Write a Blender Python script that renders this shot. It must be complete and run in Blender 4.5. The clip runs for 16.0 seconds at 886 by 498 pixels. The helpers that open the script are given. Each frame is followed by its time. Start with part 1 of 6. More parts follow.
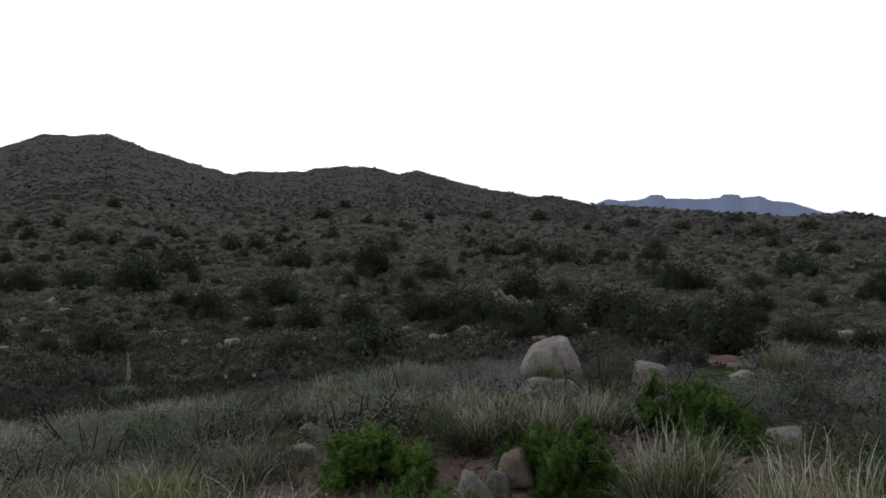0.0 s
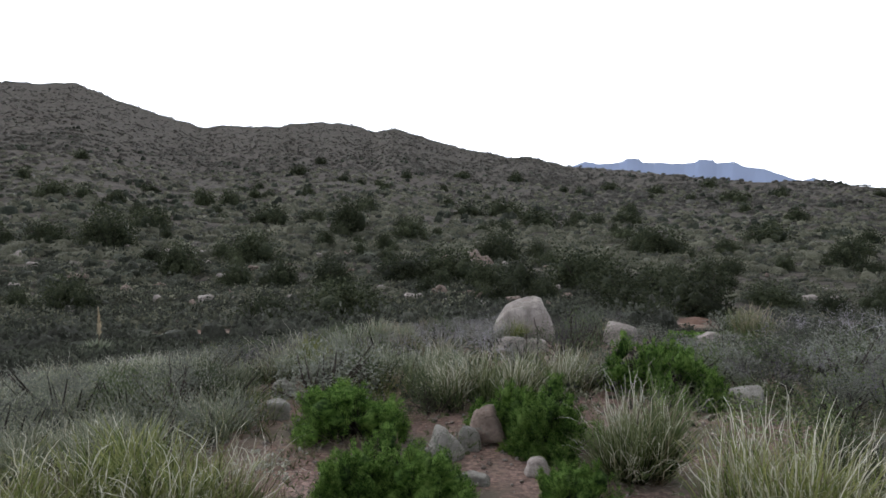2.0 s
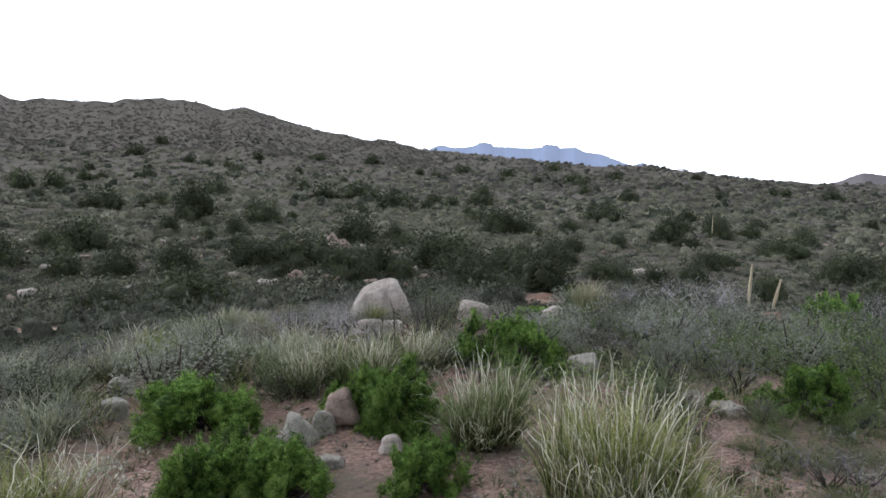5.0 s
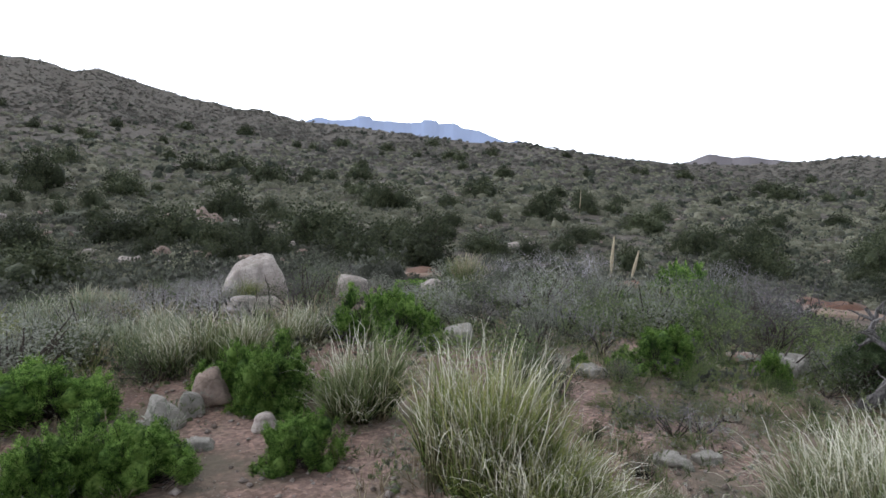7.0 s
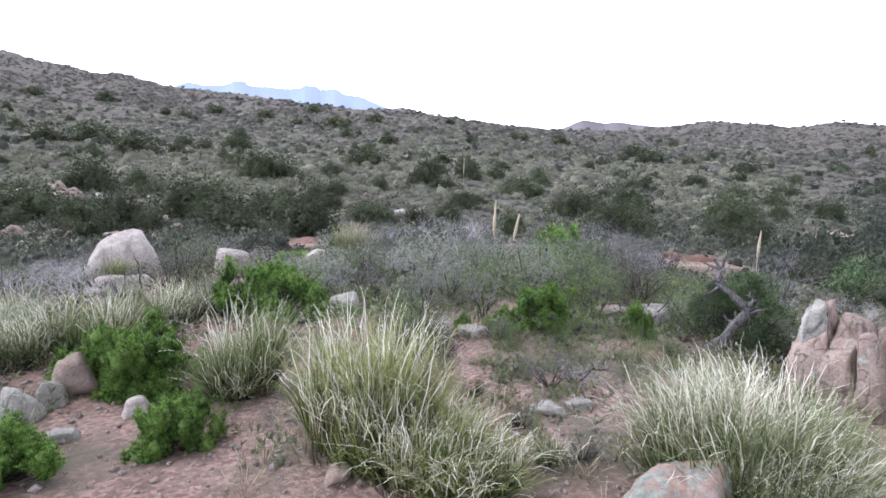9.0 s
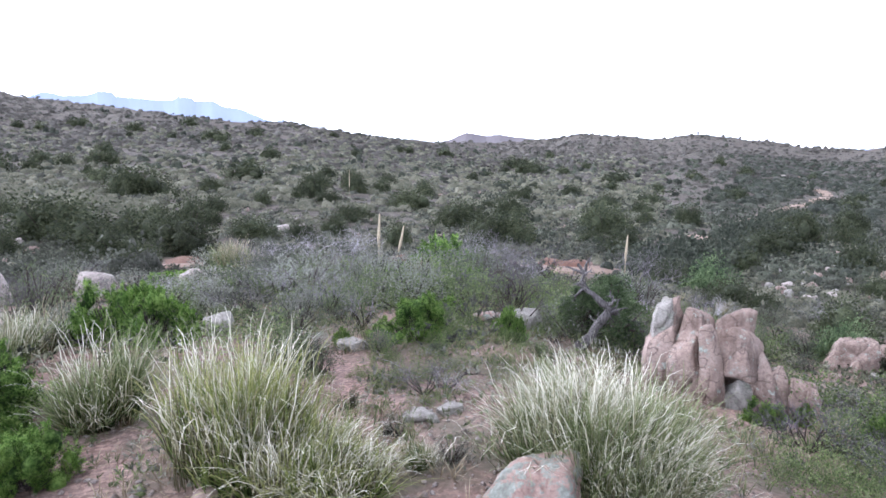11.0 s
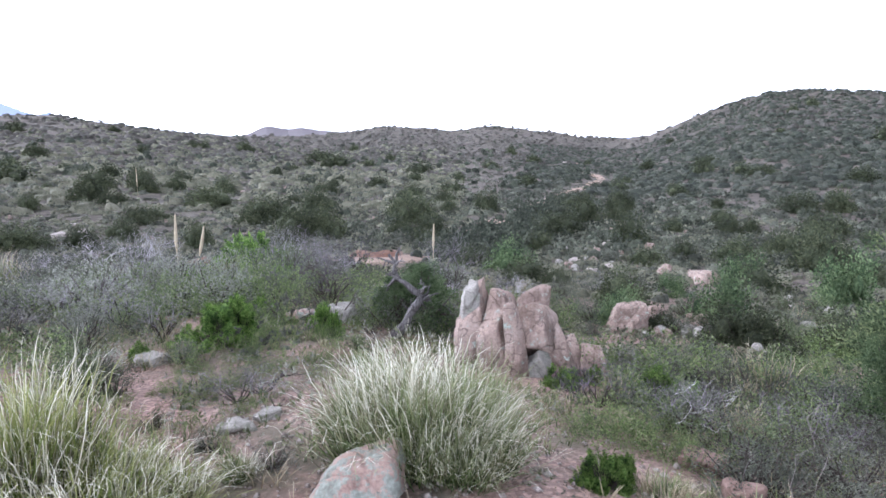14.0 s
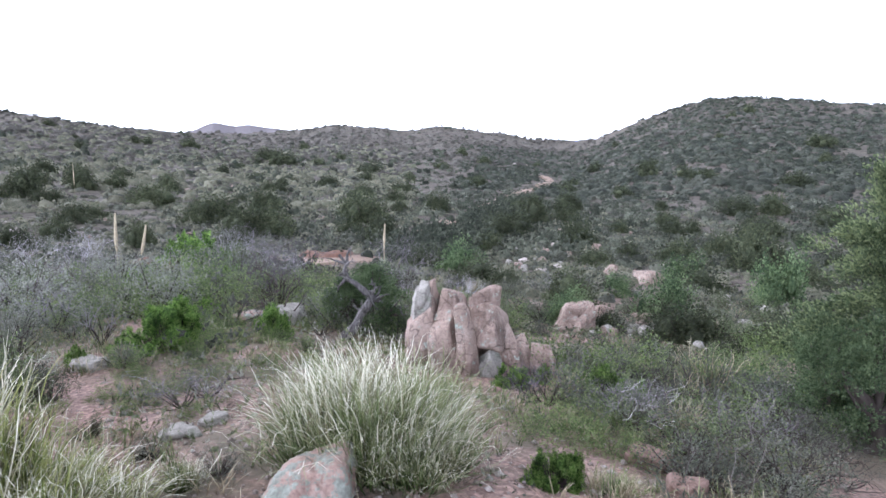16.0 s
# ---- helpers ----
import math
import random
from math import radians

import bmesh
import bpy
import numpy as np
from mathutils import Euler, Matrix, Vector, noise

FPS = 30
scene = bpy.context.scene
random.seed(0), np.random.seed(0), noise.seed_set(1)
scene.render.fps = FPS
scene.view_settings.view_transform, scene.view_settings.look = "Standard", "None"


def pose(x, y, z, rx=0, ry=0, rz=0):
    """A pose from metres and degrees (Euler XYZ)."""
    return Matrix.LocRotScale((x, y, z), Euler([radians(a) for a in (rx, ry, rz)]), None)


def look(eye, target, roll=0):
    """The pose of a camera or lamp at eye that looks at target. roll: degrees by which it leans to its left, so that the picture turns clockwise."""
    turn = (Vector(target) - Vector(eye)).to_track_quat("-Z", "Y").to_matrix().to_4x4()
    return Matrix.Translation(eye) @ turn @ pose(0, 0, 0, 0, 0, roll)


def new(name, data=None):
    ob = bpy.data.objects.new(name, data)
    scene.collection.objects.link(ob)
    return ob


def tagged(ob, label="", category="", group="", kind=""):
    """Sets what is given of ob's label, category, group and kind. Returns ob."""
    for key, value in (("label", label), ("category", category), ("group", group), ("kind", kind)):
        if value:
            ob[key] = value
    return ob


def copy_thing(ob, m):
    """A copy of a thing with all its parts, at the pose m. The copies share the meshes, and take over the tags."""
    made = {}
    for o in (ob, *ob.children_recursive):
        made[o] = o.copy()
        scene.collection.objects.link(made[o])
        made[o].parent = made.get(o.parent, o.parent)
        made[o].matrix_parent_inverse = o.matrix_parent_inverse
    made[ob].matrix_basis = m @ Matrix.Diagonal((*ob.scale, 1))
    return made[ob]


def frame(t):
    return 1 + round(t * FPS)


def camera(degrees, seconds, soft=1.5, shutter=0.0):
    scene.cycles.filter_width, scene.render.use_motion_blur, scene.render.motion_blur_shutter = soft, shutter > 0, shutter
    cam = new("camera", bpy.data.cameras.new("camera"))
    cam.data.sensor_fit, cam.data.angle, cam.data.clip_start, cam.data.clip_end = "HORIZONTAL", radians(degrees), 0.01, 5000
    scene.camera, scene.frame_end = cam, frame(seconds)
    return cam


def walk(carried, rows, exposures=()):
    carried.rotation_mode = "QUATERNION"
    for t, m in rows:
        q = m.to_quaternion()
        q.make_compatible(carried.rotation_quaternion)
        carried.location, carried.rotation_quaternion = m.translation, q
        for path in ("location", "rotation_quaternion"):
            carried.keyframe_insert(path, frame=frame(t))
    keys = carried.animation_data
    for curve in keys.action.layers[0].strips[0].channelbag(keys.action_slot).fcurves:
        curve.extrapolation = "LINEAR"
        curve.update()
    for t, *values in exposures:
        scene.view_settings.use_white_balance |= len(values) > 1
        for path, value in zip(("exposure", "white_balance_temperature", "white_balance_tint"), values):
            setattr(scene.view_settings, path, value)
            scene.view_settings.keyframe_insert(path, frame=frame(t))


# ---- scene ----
# ---------- camera ----------
EXPO = [(0.0, -2.22, 6500, 10), (0.5, -2.36, 6500, 10), (1.0, -2.28, 6500, 10), (1.5, -1.75, 6500, 10), (2.5, -1.02, 6500, 10), (3.2, -0.95, 6480, 10), (5.5, -0.83, 6450, 10), (7.0, -0.8, 6420, 10), (7.5, -0.36, 6310, 12), (8.0, -0.06, 6200, 13), (8.2, -0.02, 6180, 14), (10.3, 0.17, 6000, 19), (11.5, 0.18, 5920, 19), (16.0, 0.08, 5920, 17)]
cam = camera(70.49, 16.0, soft=1.6)
walk(cam, [
    (0, pose(-0.000, 0.000, 1.600, 90.00, -0.00, -0.00)),
    (0.5, pose(-0.007, 0.010, 1.595, 88.56, -0.57, -0.17)),
    (1, pose(-0.006, 0.020, 1.593, 87.52, -0.92, -0.12)),
    (1.5, pose(-0.003, 0.023, 1.586, 86.75, -1.06, -0.57)),
    (2, pose(0.005, 0.020, 1.589, 86.35, -1.07, -2.13)),
    (2.5, pose(0.014, 0.011, 1.590, 86.15, -1.00, -4.38)),
    (3, pose(0.035, -0.004, 1.594, 85.96, -0.59, -7.67)),
    (3.2, pose(0.045, -0.013, 1.591, 85.88, -0.45, -8.93)),
    (5.5, pose(0.056, -0.013, 1.592, 84.72, -1.19, -17.13)),
    (6, pose(0.073, -0.019, 1.583, 84.56, -1.40, -20.19)),
    (6.5, pose(0.087, -0.020, 1.578, 84.30, -1.68, -23.60)),
    (7, pose(0.089, -0.005, 1.573, 82.94, -1.74, -25.95)),
    (7.5, pose(0.098, 0.007, 1.569, 81.90, -1.44, -27.87)),
    (8, pose(0.118, 0.008, 1.563, 81.44, -1.04, -30.97)),
    (8.2, pose(0.117, 0.014, 1.557, 80.80, -1.05, -32.60)),
    (10.3, pose(0.167, -0.197, 1.591, 81.39, -1.27, -41.00)),
    (10.5, pose(0.166, -0.208, 1.590, 81.60, -1.14, -42.50)),
    (11, pose(0.171, -0.197, 1.588, 81.57, -0.75, -46.61)),
    (11.5, pose(0.178, -0.191, 1.590, 81.16, 0.27, -49.32)),
    (12, pose(0.181, -0.179, 1.589, 80.85, 0.71, -52.37)),
    (12.5, pose(0.184, -0.174, 1.590, 80.92, 0.23, -54.96)),
    (13, pose(0.188, -0.178, 1.589, 81.05, -0.18, -58.21)),
    (13.5, pose(0.187, -0.185, 1.588, 80.99, 0.11, -61.50)),
    (14, pose(0.187, -0.190, 1.589, 80.99, 0.31, -64.11)),
    (14.5, pose(0.187, -0.187, 1.590, 81.03, -0.07, -64.86)),
    (15, pose(0.187, -0.184, 1.589, 81.09, -0.50, -65.63)),
    (15.5, pose(0.192, -0.178, 1.588, 81.10, -0.58, -66.92)),
    (16, pose(0.195, -0.180, 1.590, 81.02, -0.53, -68.52)),
], exposures=EXPO)


# ---------- light: a bright veiled evening sky, the sun low and soft behind thin cloud ----------
world = bpy.data.worlds.new("sky")
scene.world = world
world.use_nodes = True
wn, wl = world.node_tree.nodes, world.node_tree.links
sky = wn.new("ShaderNodeTexSky")
sky.sky_type = "NISHITA"
sky.sun_disc = False
sky.sun_elevation, sky.sun_rotation = radians(50), radians(-32)
sky.air_density, sky.dust_density, sky.ozone_density = 1.0, 6.0, 1.5
veil = wn.new("ShaderNodeMix")
veil.data_type = "RGBA"
veil.inputs[0].default_value = 0.93
# the veil is brightest low over the hills, where the sun went, and dims towards the zenith
way, part_of, glow = wn.new("ShaderNodeTexCoord"), wn.new("ShaderNodeSeparateXYZ"), wn.new("ShaderNodeMapRange")
glow.interpolation_type = "SMOOTHSTEP"
for socket, value in zip(glow.inputs[1:5], (0.3, 0.75, 38.0, 4.5)):
    socket.default_value = value
tint = wn.new("ShaderNodeMix")
tint.data_type, tint.blend_type = "RGBA", "MULTIPLY"
tint.inputs[0].default_value = 1.0
tint.inputs[6].default_value = (0.95, 1.0, 1.12, 1)
wl.new(way.outputs["Generated"], part_of.inputs[0])
wl.new(part_of.outputs[2], glow.inputs[0])
# and it is brighter on the side of the low sun than on the other
side, near_sun, share = wn.new("ShaderNodeVectorMath"), wn.new("ShaderNodeMapRange"), wn.new("ShaderNodeMath")
side.operation, share.operation = "DOT_PRODUCT", "MULTIPLY"
side.inputs[1].default_value = (-0.45, 0.86, 0.24)
for socket, value in zip(near_sun.inputs[1:5], (-1.0, 1.0, 0.4, 1.75)):
    socket.default_value = value
wl.new(way.outputs["Generated"], side.inputs[0])
wl.new(side.outputs["Value"], near_sun.inputs[0])
wl.new(near_sun.outputs[0], share.inputs[0])
wl.new(glow.outputs[0], share.inputs[1])
wl.new(share.outputs[0], tint.inputs[7])
wl.new(tint.outputs[2], veil.inputs[7])
wl.new(sky.outputs[0], veil.inputs[6])
wl.new(veil.outputs[2], wn["Background"].inputs[0])
wn["Background"].inputs[1].default_value = 0.10

sun = new("sun", bpy.data.lights.new("sun", "SUN"))
sun.data.energy, sun.data.angle, sun.data.color = 1.5, radians(28), (1.0, 0.97, 0.93)
sun.matrix_world = look((0, 0, 0), (0.28, -0.45, -0.85))
tagged(sun, kind="structure")

# ---------- materials ----------
def nodes_of(name, rough=0.9, spec=0.25):
    m = bpy.data.materials.new(name)
    m.use_nodes = True
    b = m.node_tree.nodes["Principled BSDF"]
    b.inputs["Roughness"].default_value, b.inputs["Specular IOR Level"].default_value = rough, spec
    return m, m.node_tree.nodes, m.node_tree.links, b


def noise_node(n, l, vec, scale, detail=6.0, rough=0.6):
    t = n.new("ShaderNodeTexNoise")
    t.inputs["Scale"].default_value, t.inputs["Detail"].default_value, t.inputs["Roughness"].default_value = scale, detail, rough
    l.new(vec, t.inputs["Vector"])
    return t.outputs["Fac"]


def ramp(n, l, fac, stops):
    r = n.new("ShaderNodeValToRGB")
    while len(r.color_ramp.elements) < len(stops):
        r.color_ramp.elements.new(0.5)
    for e, (p, c) in zip(r.color_ramp.elements, stops):
        e.position, e.color = p, (*c, 1)
    l.new(fac, r.inputs[0])
    return r.outputs[0]


def blend(n, l, fac, a, b, mode="MIX"):
    m = n.new("ShaderNodeMix")
    m.data_type, m.blend_type = "RGBA", mode
    for value, socket in ((fac, m.inputs[0]), (a, m.inputs[6]), (b, m.inputs[7])):
        if isinstance(value, bpy.types.NodeSocket):
            l.new(value, socket)
        elif isinstance(value, tuple):
            socket.default_value = (*value, 1)
        else:
            socket.default_value = value
    return m.outputs[2]


def span(n, l, fac, lo, hi, a=0.0, b=1.0):
    r = n.new("ShaderNodeMapRange")
    for i, v in enumerate((lo, hi, a, b)):
        r.inputs[i + 1].default_value = v
    l.new(fac, r.inputs[0])
    return r.outputs[0]


def relief(n, l, b, fac, strength, distance):
    u = n.new("ShaderNodeBump")
    u.inputs["Strength"].default_value, u.inputs["Distance"].default_value = strength, distance
    l.new(fac, u.inputs["Height"])
    l.new(u.outputs[0], b.inputs["Normal"])


def leaf_material(name, dark, mid, light, rough=0.75, scale=3.0, attribute="", thin=0.2, speckle=24.0, tones=(0.62, 1.4)):
    """Foliage: three greens mixed leaf by leaf, clump by clump and plant by plant, with some light coming through."""
    m, n, l, b = nodes_of(name, rough)
    geo, info, co = n.new("ShaderNodeNewGeometry"), n.new("ShaderNodeObjectInfo"), n.new("ShaderNodeTexCoord")
    clump = noise_node(n, l, co.outputs["Object"], scale, 3.0)
    island = span(n, l, geo.outputs["Random Per Island"], 0, 1, -0.22, 0.22)
    add = n.new("ShaderNodeMath")
    l.new(clump, add.inputs[0]), l.new(island, add.inputs[1])
    fine = noise_node(n, l, co.outputs["Object"], speckle, 4.0, 0.7)
    more = n.new("ShaderNodeMath")
    l.new(add.outputs[0], more.inputs[0]), l.new(span(n, l, fine, 0.3, 0.7, -0.28, 0.28), more.inputs[1])
    add = more
    relief(n, l, b, fine, 1.0, 1.2 / speckle)
    colour = ramp(n, l, add.outputs[0], [(0.22, dark), (0.5, mid), (0.8, light)])
    if attribute:
        a = n.new("ShaderNodeAttribute")
        a.attribute_name = attribute
        tone = span(n, l, a.outputs["Fac"], 0, 1, *tones)
    else:
        tone = span(n, l, info.outputs["Random"], 0, 1, *tones)
    grey = n.new("ShaderNodeCombineXYZ")
    for i in range(3):
        l.new(tone, grey.inputs[i])
    colour = blend(n, l, 1.0, colour, grey.outputs[0], "MULTIPLY")
    l.new(colour, b.inputs["Base Color"])
    if thin:
        t, mix = n.new("ShaderNodeBsdfTranslucent"), n.new("ShaderNodeMixShader")
        mix.inputs[0].default_value = thin
        l.new(colour, t.inputs[0]), l.new(b.outputs[0], mix.inputs[1]), l.new(t.outputs[0], mix.inputs[2])
        l.new(mix.outputs[0], n["Material Output"].inputs[0])
    return m


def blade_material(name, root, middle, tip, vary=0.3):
    """Grass blades: coloured from root to tip along the blade, the root darkened for the shade inside a clump, each
    blade a little different.
    """
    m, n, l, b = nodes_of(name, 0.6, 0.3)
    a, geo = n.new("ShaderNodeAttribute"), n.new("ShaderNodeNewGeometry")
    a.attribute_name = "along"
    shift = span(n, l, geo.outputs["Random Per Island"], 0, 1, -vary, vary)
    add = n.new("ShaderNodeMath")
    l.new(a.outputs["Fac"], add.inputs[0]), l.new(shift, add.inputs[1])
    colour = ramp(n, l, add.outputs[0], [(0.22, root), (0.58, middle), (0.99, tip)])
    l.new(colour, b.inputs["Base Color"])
    t, mix = n.new("ShaderNodeBsdfTranslucent"), n.new("ShaderNodeMixShader")
    mix.inputs[0].default_value = 0.14
    l.new(colour, t.inputs[0]), l.new(b.outputs[0], mix.inputs[1]), l.new(t.outputs[0], mix.inputs[2])
    l.new(mix.outputs[0], n["Material Output"].inputs[0])
    return m


def rock_material(name, dark, mid, light, lichen=0.0, lichen_colour=(0.33, 0.38, 0.33), stain=0.4, split=0.5):
    m, n, l, b = nodes_of(name, 0.88, 0.2)
    co, info = n.new("ShaderNodeTexCoord"), n.new("ShaderNodeObjectInfo")
    p = co.outputs["Object"]
    big, fine = noise_node(n, l, p, 3.0, 5.0), noise_node(n, l, p, 45.0, 6.0, 0.7)
    colour = ramp(n, l, big, [(0.3, dark), (0.5, mid), (0.7, light)])
    grain = ramp(n, l, fine, [(0.3, (0.55, 0.5, 0.48)), (0.5, (0.95, 0.93, 0.92)), (0.7, (1.25, 1.22, 1.2))])
    colour = blend(n, l, 0.8, colour, grain, "MULTIPLY")
    streak = n.new("ShaderNodeMapping")
    streak.inputs["Scale"].default_value = (7, 7, 1.2)
    l.new(p, streak.inputs[0])
    run = span(n, l, noise_node(n, l, streak.outputs[0], 1.0, 4.0), 0.52, 0.72, 0, stain)
    colour = blend(n, l, run, colour, tuple(c * 0.45 for c in dark))
    cell = n.new("ShaderNodeTexVoronoi")
    cell.feature = "DISTANCE_TO_EDGE"
    cell.inputs["Scale"].default_value = 2.3
    bend = n.new("ShaderNodeVectorMath")
    warp = n.new("ShaderNodeTexNoise")
    warp.inputs["Scale"].default_value, warp.inputs["Detail"].default_value = 4.0, 4.0
    l.new(p, warp.inputs["Vector"]), l.new(warp.outputs["Color"], bend.inputs[0])
    bend.operation = "MULTIPLY_ADD"
    bend.inputs[1].default_value = (0.35, 0.35, 0.35)
    l.new(p, bend.inputs[2]), l.new(bend.outputs[0], cell.inputs["Vector"])
    crack = span(n, l, cell.outputs["Distance"], 0.0, 0.018, split, 0.0)
    colour = blend(n, l, crack, colour, tuple(c * 0.3 for c in dark))
    if lichen:
        spot = noise_node(n, l, p, 11.0, 8.0, 0.75)
        mask = span(n, l, spot, 0.62 - 0.25 * lichen, 0.66 - 0.25 * lichen, 0, 0.85)
        crust = ramp(n, l, noise_node(n, l, p, 34.0, 5.0, 0.7), [(0.32, tuple(c * 0.6 for c in lichen_colour)), (0.5, lichen_colour), (0.68, tuple(min(c * 1.55, 0.7) for c in lichen_colour))])
        colour = blend(n, l, mask, colour, crust)
    l.new(colour, b.inputs["Base Color"])
    deep = n.new("ShaderNodeMath")
    deep.operation = "SUBTRACT"
    l.new(fine, deep.inputs[0]), l.new(crack, deep.inputs[1])
    relief(n, l, b, deep.outputs[0], 0.7, 0.016)
    return m


def wood_material(name, dark, light, scale=14.0):
    m, n, l, b = nodes_of(name, 0.85, 0.2)
    co = n.new("ShaderNodeTexCoord")
    g = n.new("ShaderNodeMapping")
    g.inputs["Scale"].default_value = (scale, scale, scale * 0.18)
    l.new(co.outputs["Object"], g.inputs[0])
    f = noise_node(n, l, g.outputs[0], 1.5, 5.0)
    info, grey = n.new("ShaderNodeObjectInfo"), n.new("ShaderNodeCombineXYZ")
    tone = span(n, l, info.outputs["Random"], 0, 1, 0.55, 1.4)
    for i in range(3):
        l.new(tone, grey.inputs[i])
    l.new(blend(n, l, 1.0, ramp(n, l, f, [(0.3, dark), (0.7, light)]), grey.outputs[0], "MULTIPLY"), b.inputs["Base Color"])
    relief(n, l, b, f, 0.5, 0.01)
    return m


def earth_material(name, stops, patch, patch_amount, pebble=30.0):
    m, n, l, b = nodes_of(name, 0.95, 0.15)
    co = n.new("ShaderNodeTexCoord")
    p = co.outputs["Object"]
    mid, fine, wide = noise_node(n, l, p, 1.6, 8.0, 0.65), noise_node(n, l, p, pebble, 6.0, 0.75), noise_node(n, l, p, 0.22, 5.0)
    colour = ramp(n, l, mid, stops)
    colour = blend(n, l, 0.75, colour, ramp(n, l, fine, [(0.3, (0.5, 0.48, 0.46)), (0.5, (0.95, 0.95, 0.95)), (0.68, (1.5, 1.45, 1.4))]), "MULTIPLY")
    colour = blend(n, l, span(n, l, wide, 0.42, 0.58, 0, patch_amount), colour, patch)
    l.new(colour, b.inputs["Base Color"])
    relief(n, l, b, fine, 0.7, 0.02)
    return m


def land_material():
    """Reddish gravelly soil with litter and low herbs near the knoll, drab scrub ground and grass further off, with pale stony scars on the hills."""
    m, n, l, b = nodes_of("land", 0.95, 0.12)
    co = n.new("ShaderNodeTexCoord")
    p = co.outputs["Object"]
    mid, fine, wide = noise_node(n, l, p, 1.1, 8.0, 0.65), noise_node(n, l, p, 26.0, 6.0, 0.75), noise_node(n, l, p, 0.05, 6.0, 0.6)
    soil = ramp(n, l, mid, [(0.3, (0.19, 0.132, 0.112)), (0.5, (0.3, 0.215, 0.186)), (0.7, (0.41, 0.315, 0.28))])
    soil = blend(n, l, 0.75, soil, ramp(n, l, fine, [(0.3, (0.5, 0.48, 0.46)), (0.5, (0.95, 0.95, 0.95)), (0.68, (1.5, 1.45, 1.4))]), "MULTIPLY")
    grit, part_of = n.new("ShaderNodeTexVoronoi"), n.new("ShaderNodeSeparateColor")
    grit.inputs["Scale"].default_value = 38.0
    l.new(p, grit.inputs["Vector"]), l.new(grit.outputs["Color"], part_of.inputs[0])
    soil = blend(n, l, 0.8, soil, ramp(n, l, part_of.outputs[0], [(0.0, (0.6, 0.56, 0.54)), (0.6, (1.0, 1.0, 1.0)), (1.0, (1.5, 1.42, 1.36))]), "MULTIPLY")
    litter = noise_node(n, l, p, 0.8, 7.0, 0.7)
    soil = blend(n, l, span(n, l, litter, 0.46, 0.6, 0, 0.8), soil, (0.15, 0.14, 0.105))
    hill = ramp(n, l, noise_node(n, l, p, 0.35, 8.0, 0.7), [(0.3, (0.07, 0.062, 0.052)), (0.5, (0.118, 0.106, 0.09)), (0.7, (0.175, 0.158, 0.134))])
    hill = blend(n, l, span(n, l, wide, 0.45, 0.62, 0, 0.6), hill, (0.125, 0.104, 0.092))
    speck = noise_node(n, l, p, 0.55, 4.0, 0.75)
    hill = blend(n, l, span(n, l, speck, 0.5, 0.6, 0, 0.75), hill, (0.052, 0.052, 0.042))
    tuft = noise_node(n, l, p, 0.8, 3.0, 0.7)
    hill = blend(n, l, span(n, l, tuft, 0.56, 0.66, 0, 0.6), hill, (0.2, 0.188, 0.142))
    dist = n.new("ShaderNodeVectorMath")
    dist.operation = "LENGTH"
    l.new(p, dist.inputs[0])
    colour = blend(n, l, span(n, l, dist.outputs["Value"], 9, 30), soil, hill)
    l.new(colour, b.inputs["Base Color"])
    relief(n, l, b, fine, 0.7, 0.02)
    return m


def haze_glow_material(name, colour, glow):
    """A far range: a dull colour, with the airlight before it painted in as a steady glow."""
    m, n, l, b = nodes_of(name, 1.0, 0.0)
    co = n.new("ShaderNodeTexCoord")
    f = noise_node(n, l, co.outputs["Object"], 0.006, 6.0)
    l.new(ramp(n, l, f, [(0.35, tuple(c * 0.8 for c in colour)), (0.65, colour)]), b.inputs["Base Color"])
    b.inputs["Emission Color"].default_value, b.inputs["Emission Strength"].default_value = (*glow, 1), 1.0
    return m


M_LAND = land_material()
M_ROAD = earth_material("road_dirt", [(0.3, (0.26, 0.195, 0.155)), (0.55, (0.36, 0.28, 0.225)), (0.75, (0.43, 0.345, 0.285))], (0.28, 0.2, 0.155), 0.5)
M_BANK = earth_material("red_earth", [(0.3, (0.12, 0.08, 0.063)), (0.5, (0.19, 0.125, 0.1)), (0.7, (0.27, 0.195, 0.16))], (0.3, 0.15, 0.1), 0.4, 14.0)
M_PINK = rock_material("pink_granite", (0.195, 0.147, 0.124), (0.355, 0.278, 0.238), (0.485, 0.403, 0.355), 0.17, stain=0.8, split=0.55)
M_PEBBLE = leaf_material("gravel_stone", (0.26, 0.215, 0.19), (0.36, 0.31, 0.28), (0.48, 0.43, 0.4), scale=3.0, thin=0, tones=(1.0, 1.05))
M_GREY = rock_material("grey_granite", (0.23, 0.222, 0.2), (0.38, 0.37, 0.338), (0.5, 0.485, 0.45), 0.3, (0.2, 0.21, 0.17))
M_TAN = rock_material("tan_granite", (0.18, 0.14, 0.115), (0.285, 0.225, 0.19), (0.38, 0.31, 0.27), 0.2, (0.2, 0.2, 0.17))
M_PALE = rock_material("pale_granite", (0.31, 0.275, 0.248), (0.475, 0.432, 0.4), (0.6, 0.56, 0.525), 0.25, (0.30, 0.30, 0.25))
M_ROSE = rock_material("reddish_granite", (0.16, 0.108, 0.09), (0.27, 0.19, 0.16), (0.36, 0.27, 0.235), 0.12, stain=0.6, split=0.3)
M_LICHEN = rock_material("lichened_granite", (0.27, 0.185, 0.155), (0.38, 0.28, 0.24), (0.45, 0.35, 0.305), 0.58, (0.215, 0.255, 0.222), 0.35, 0.1)
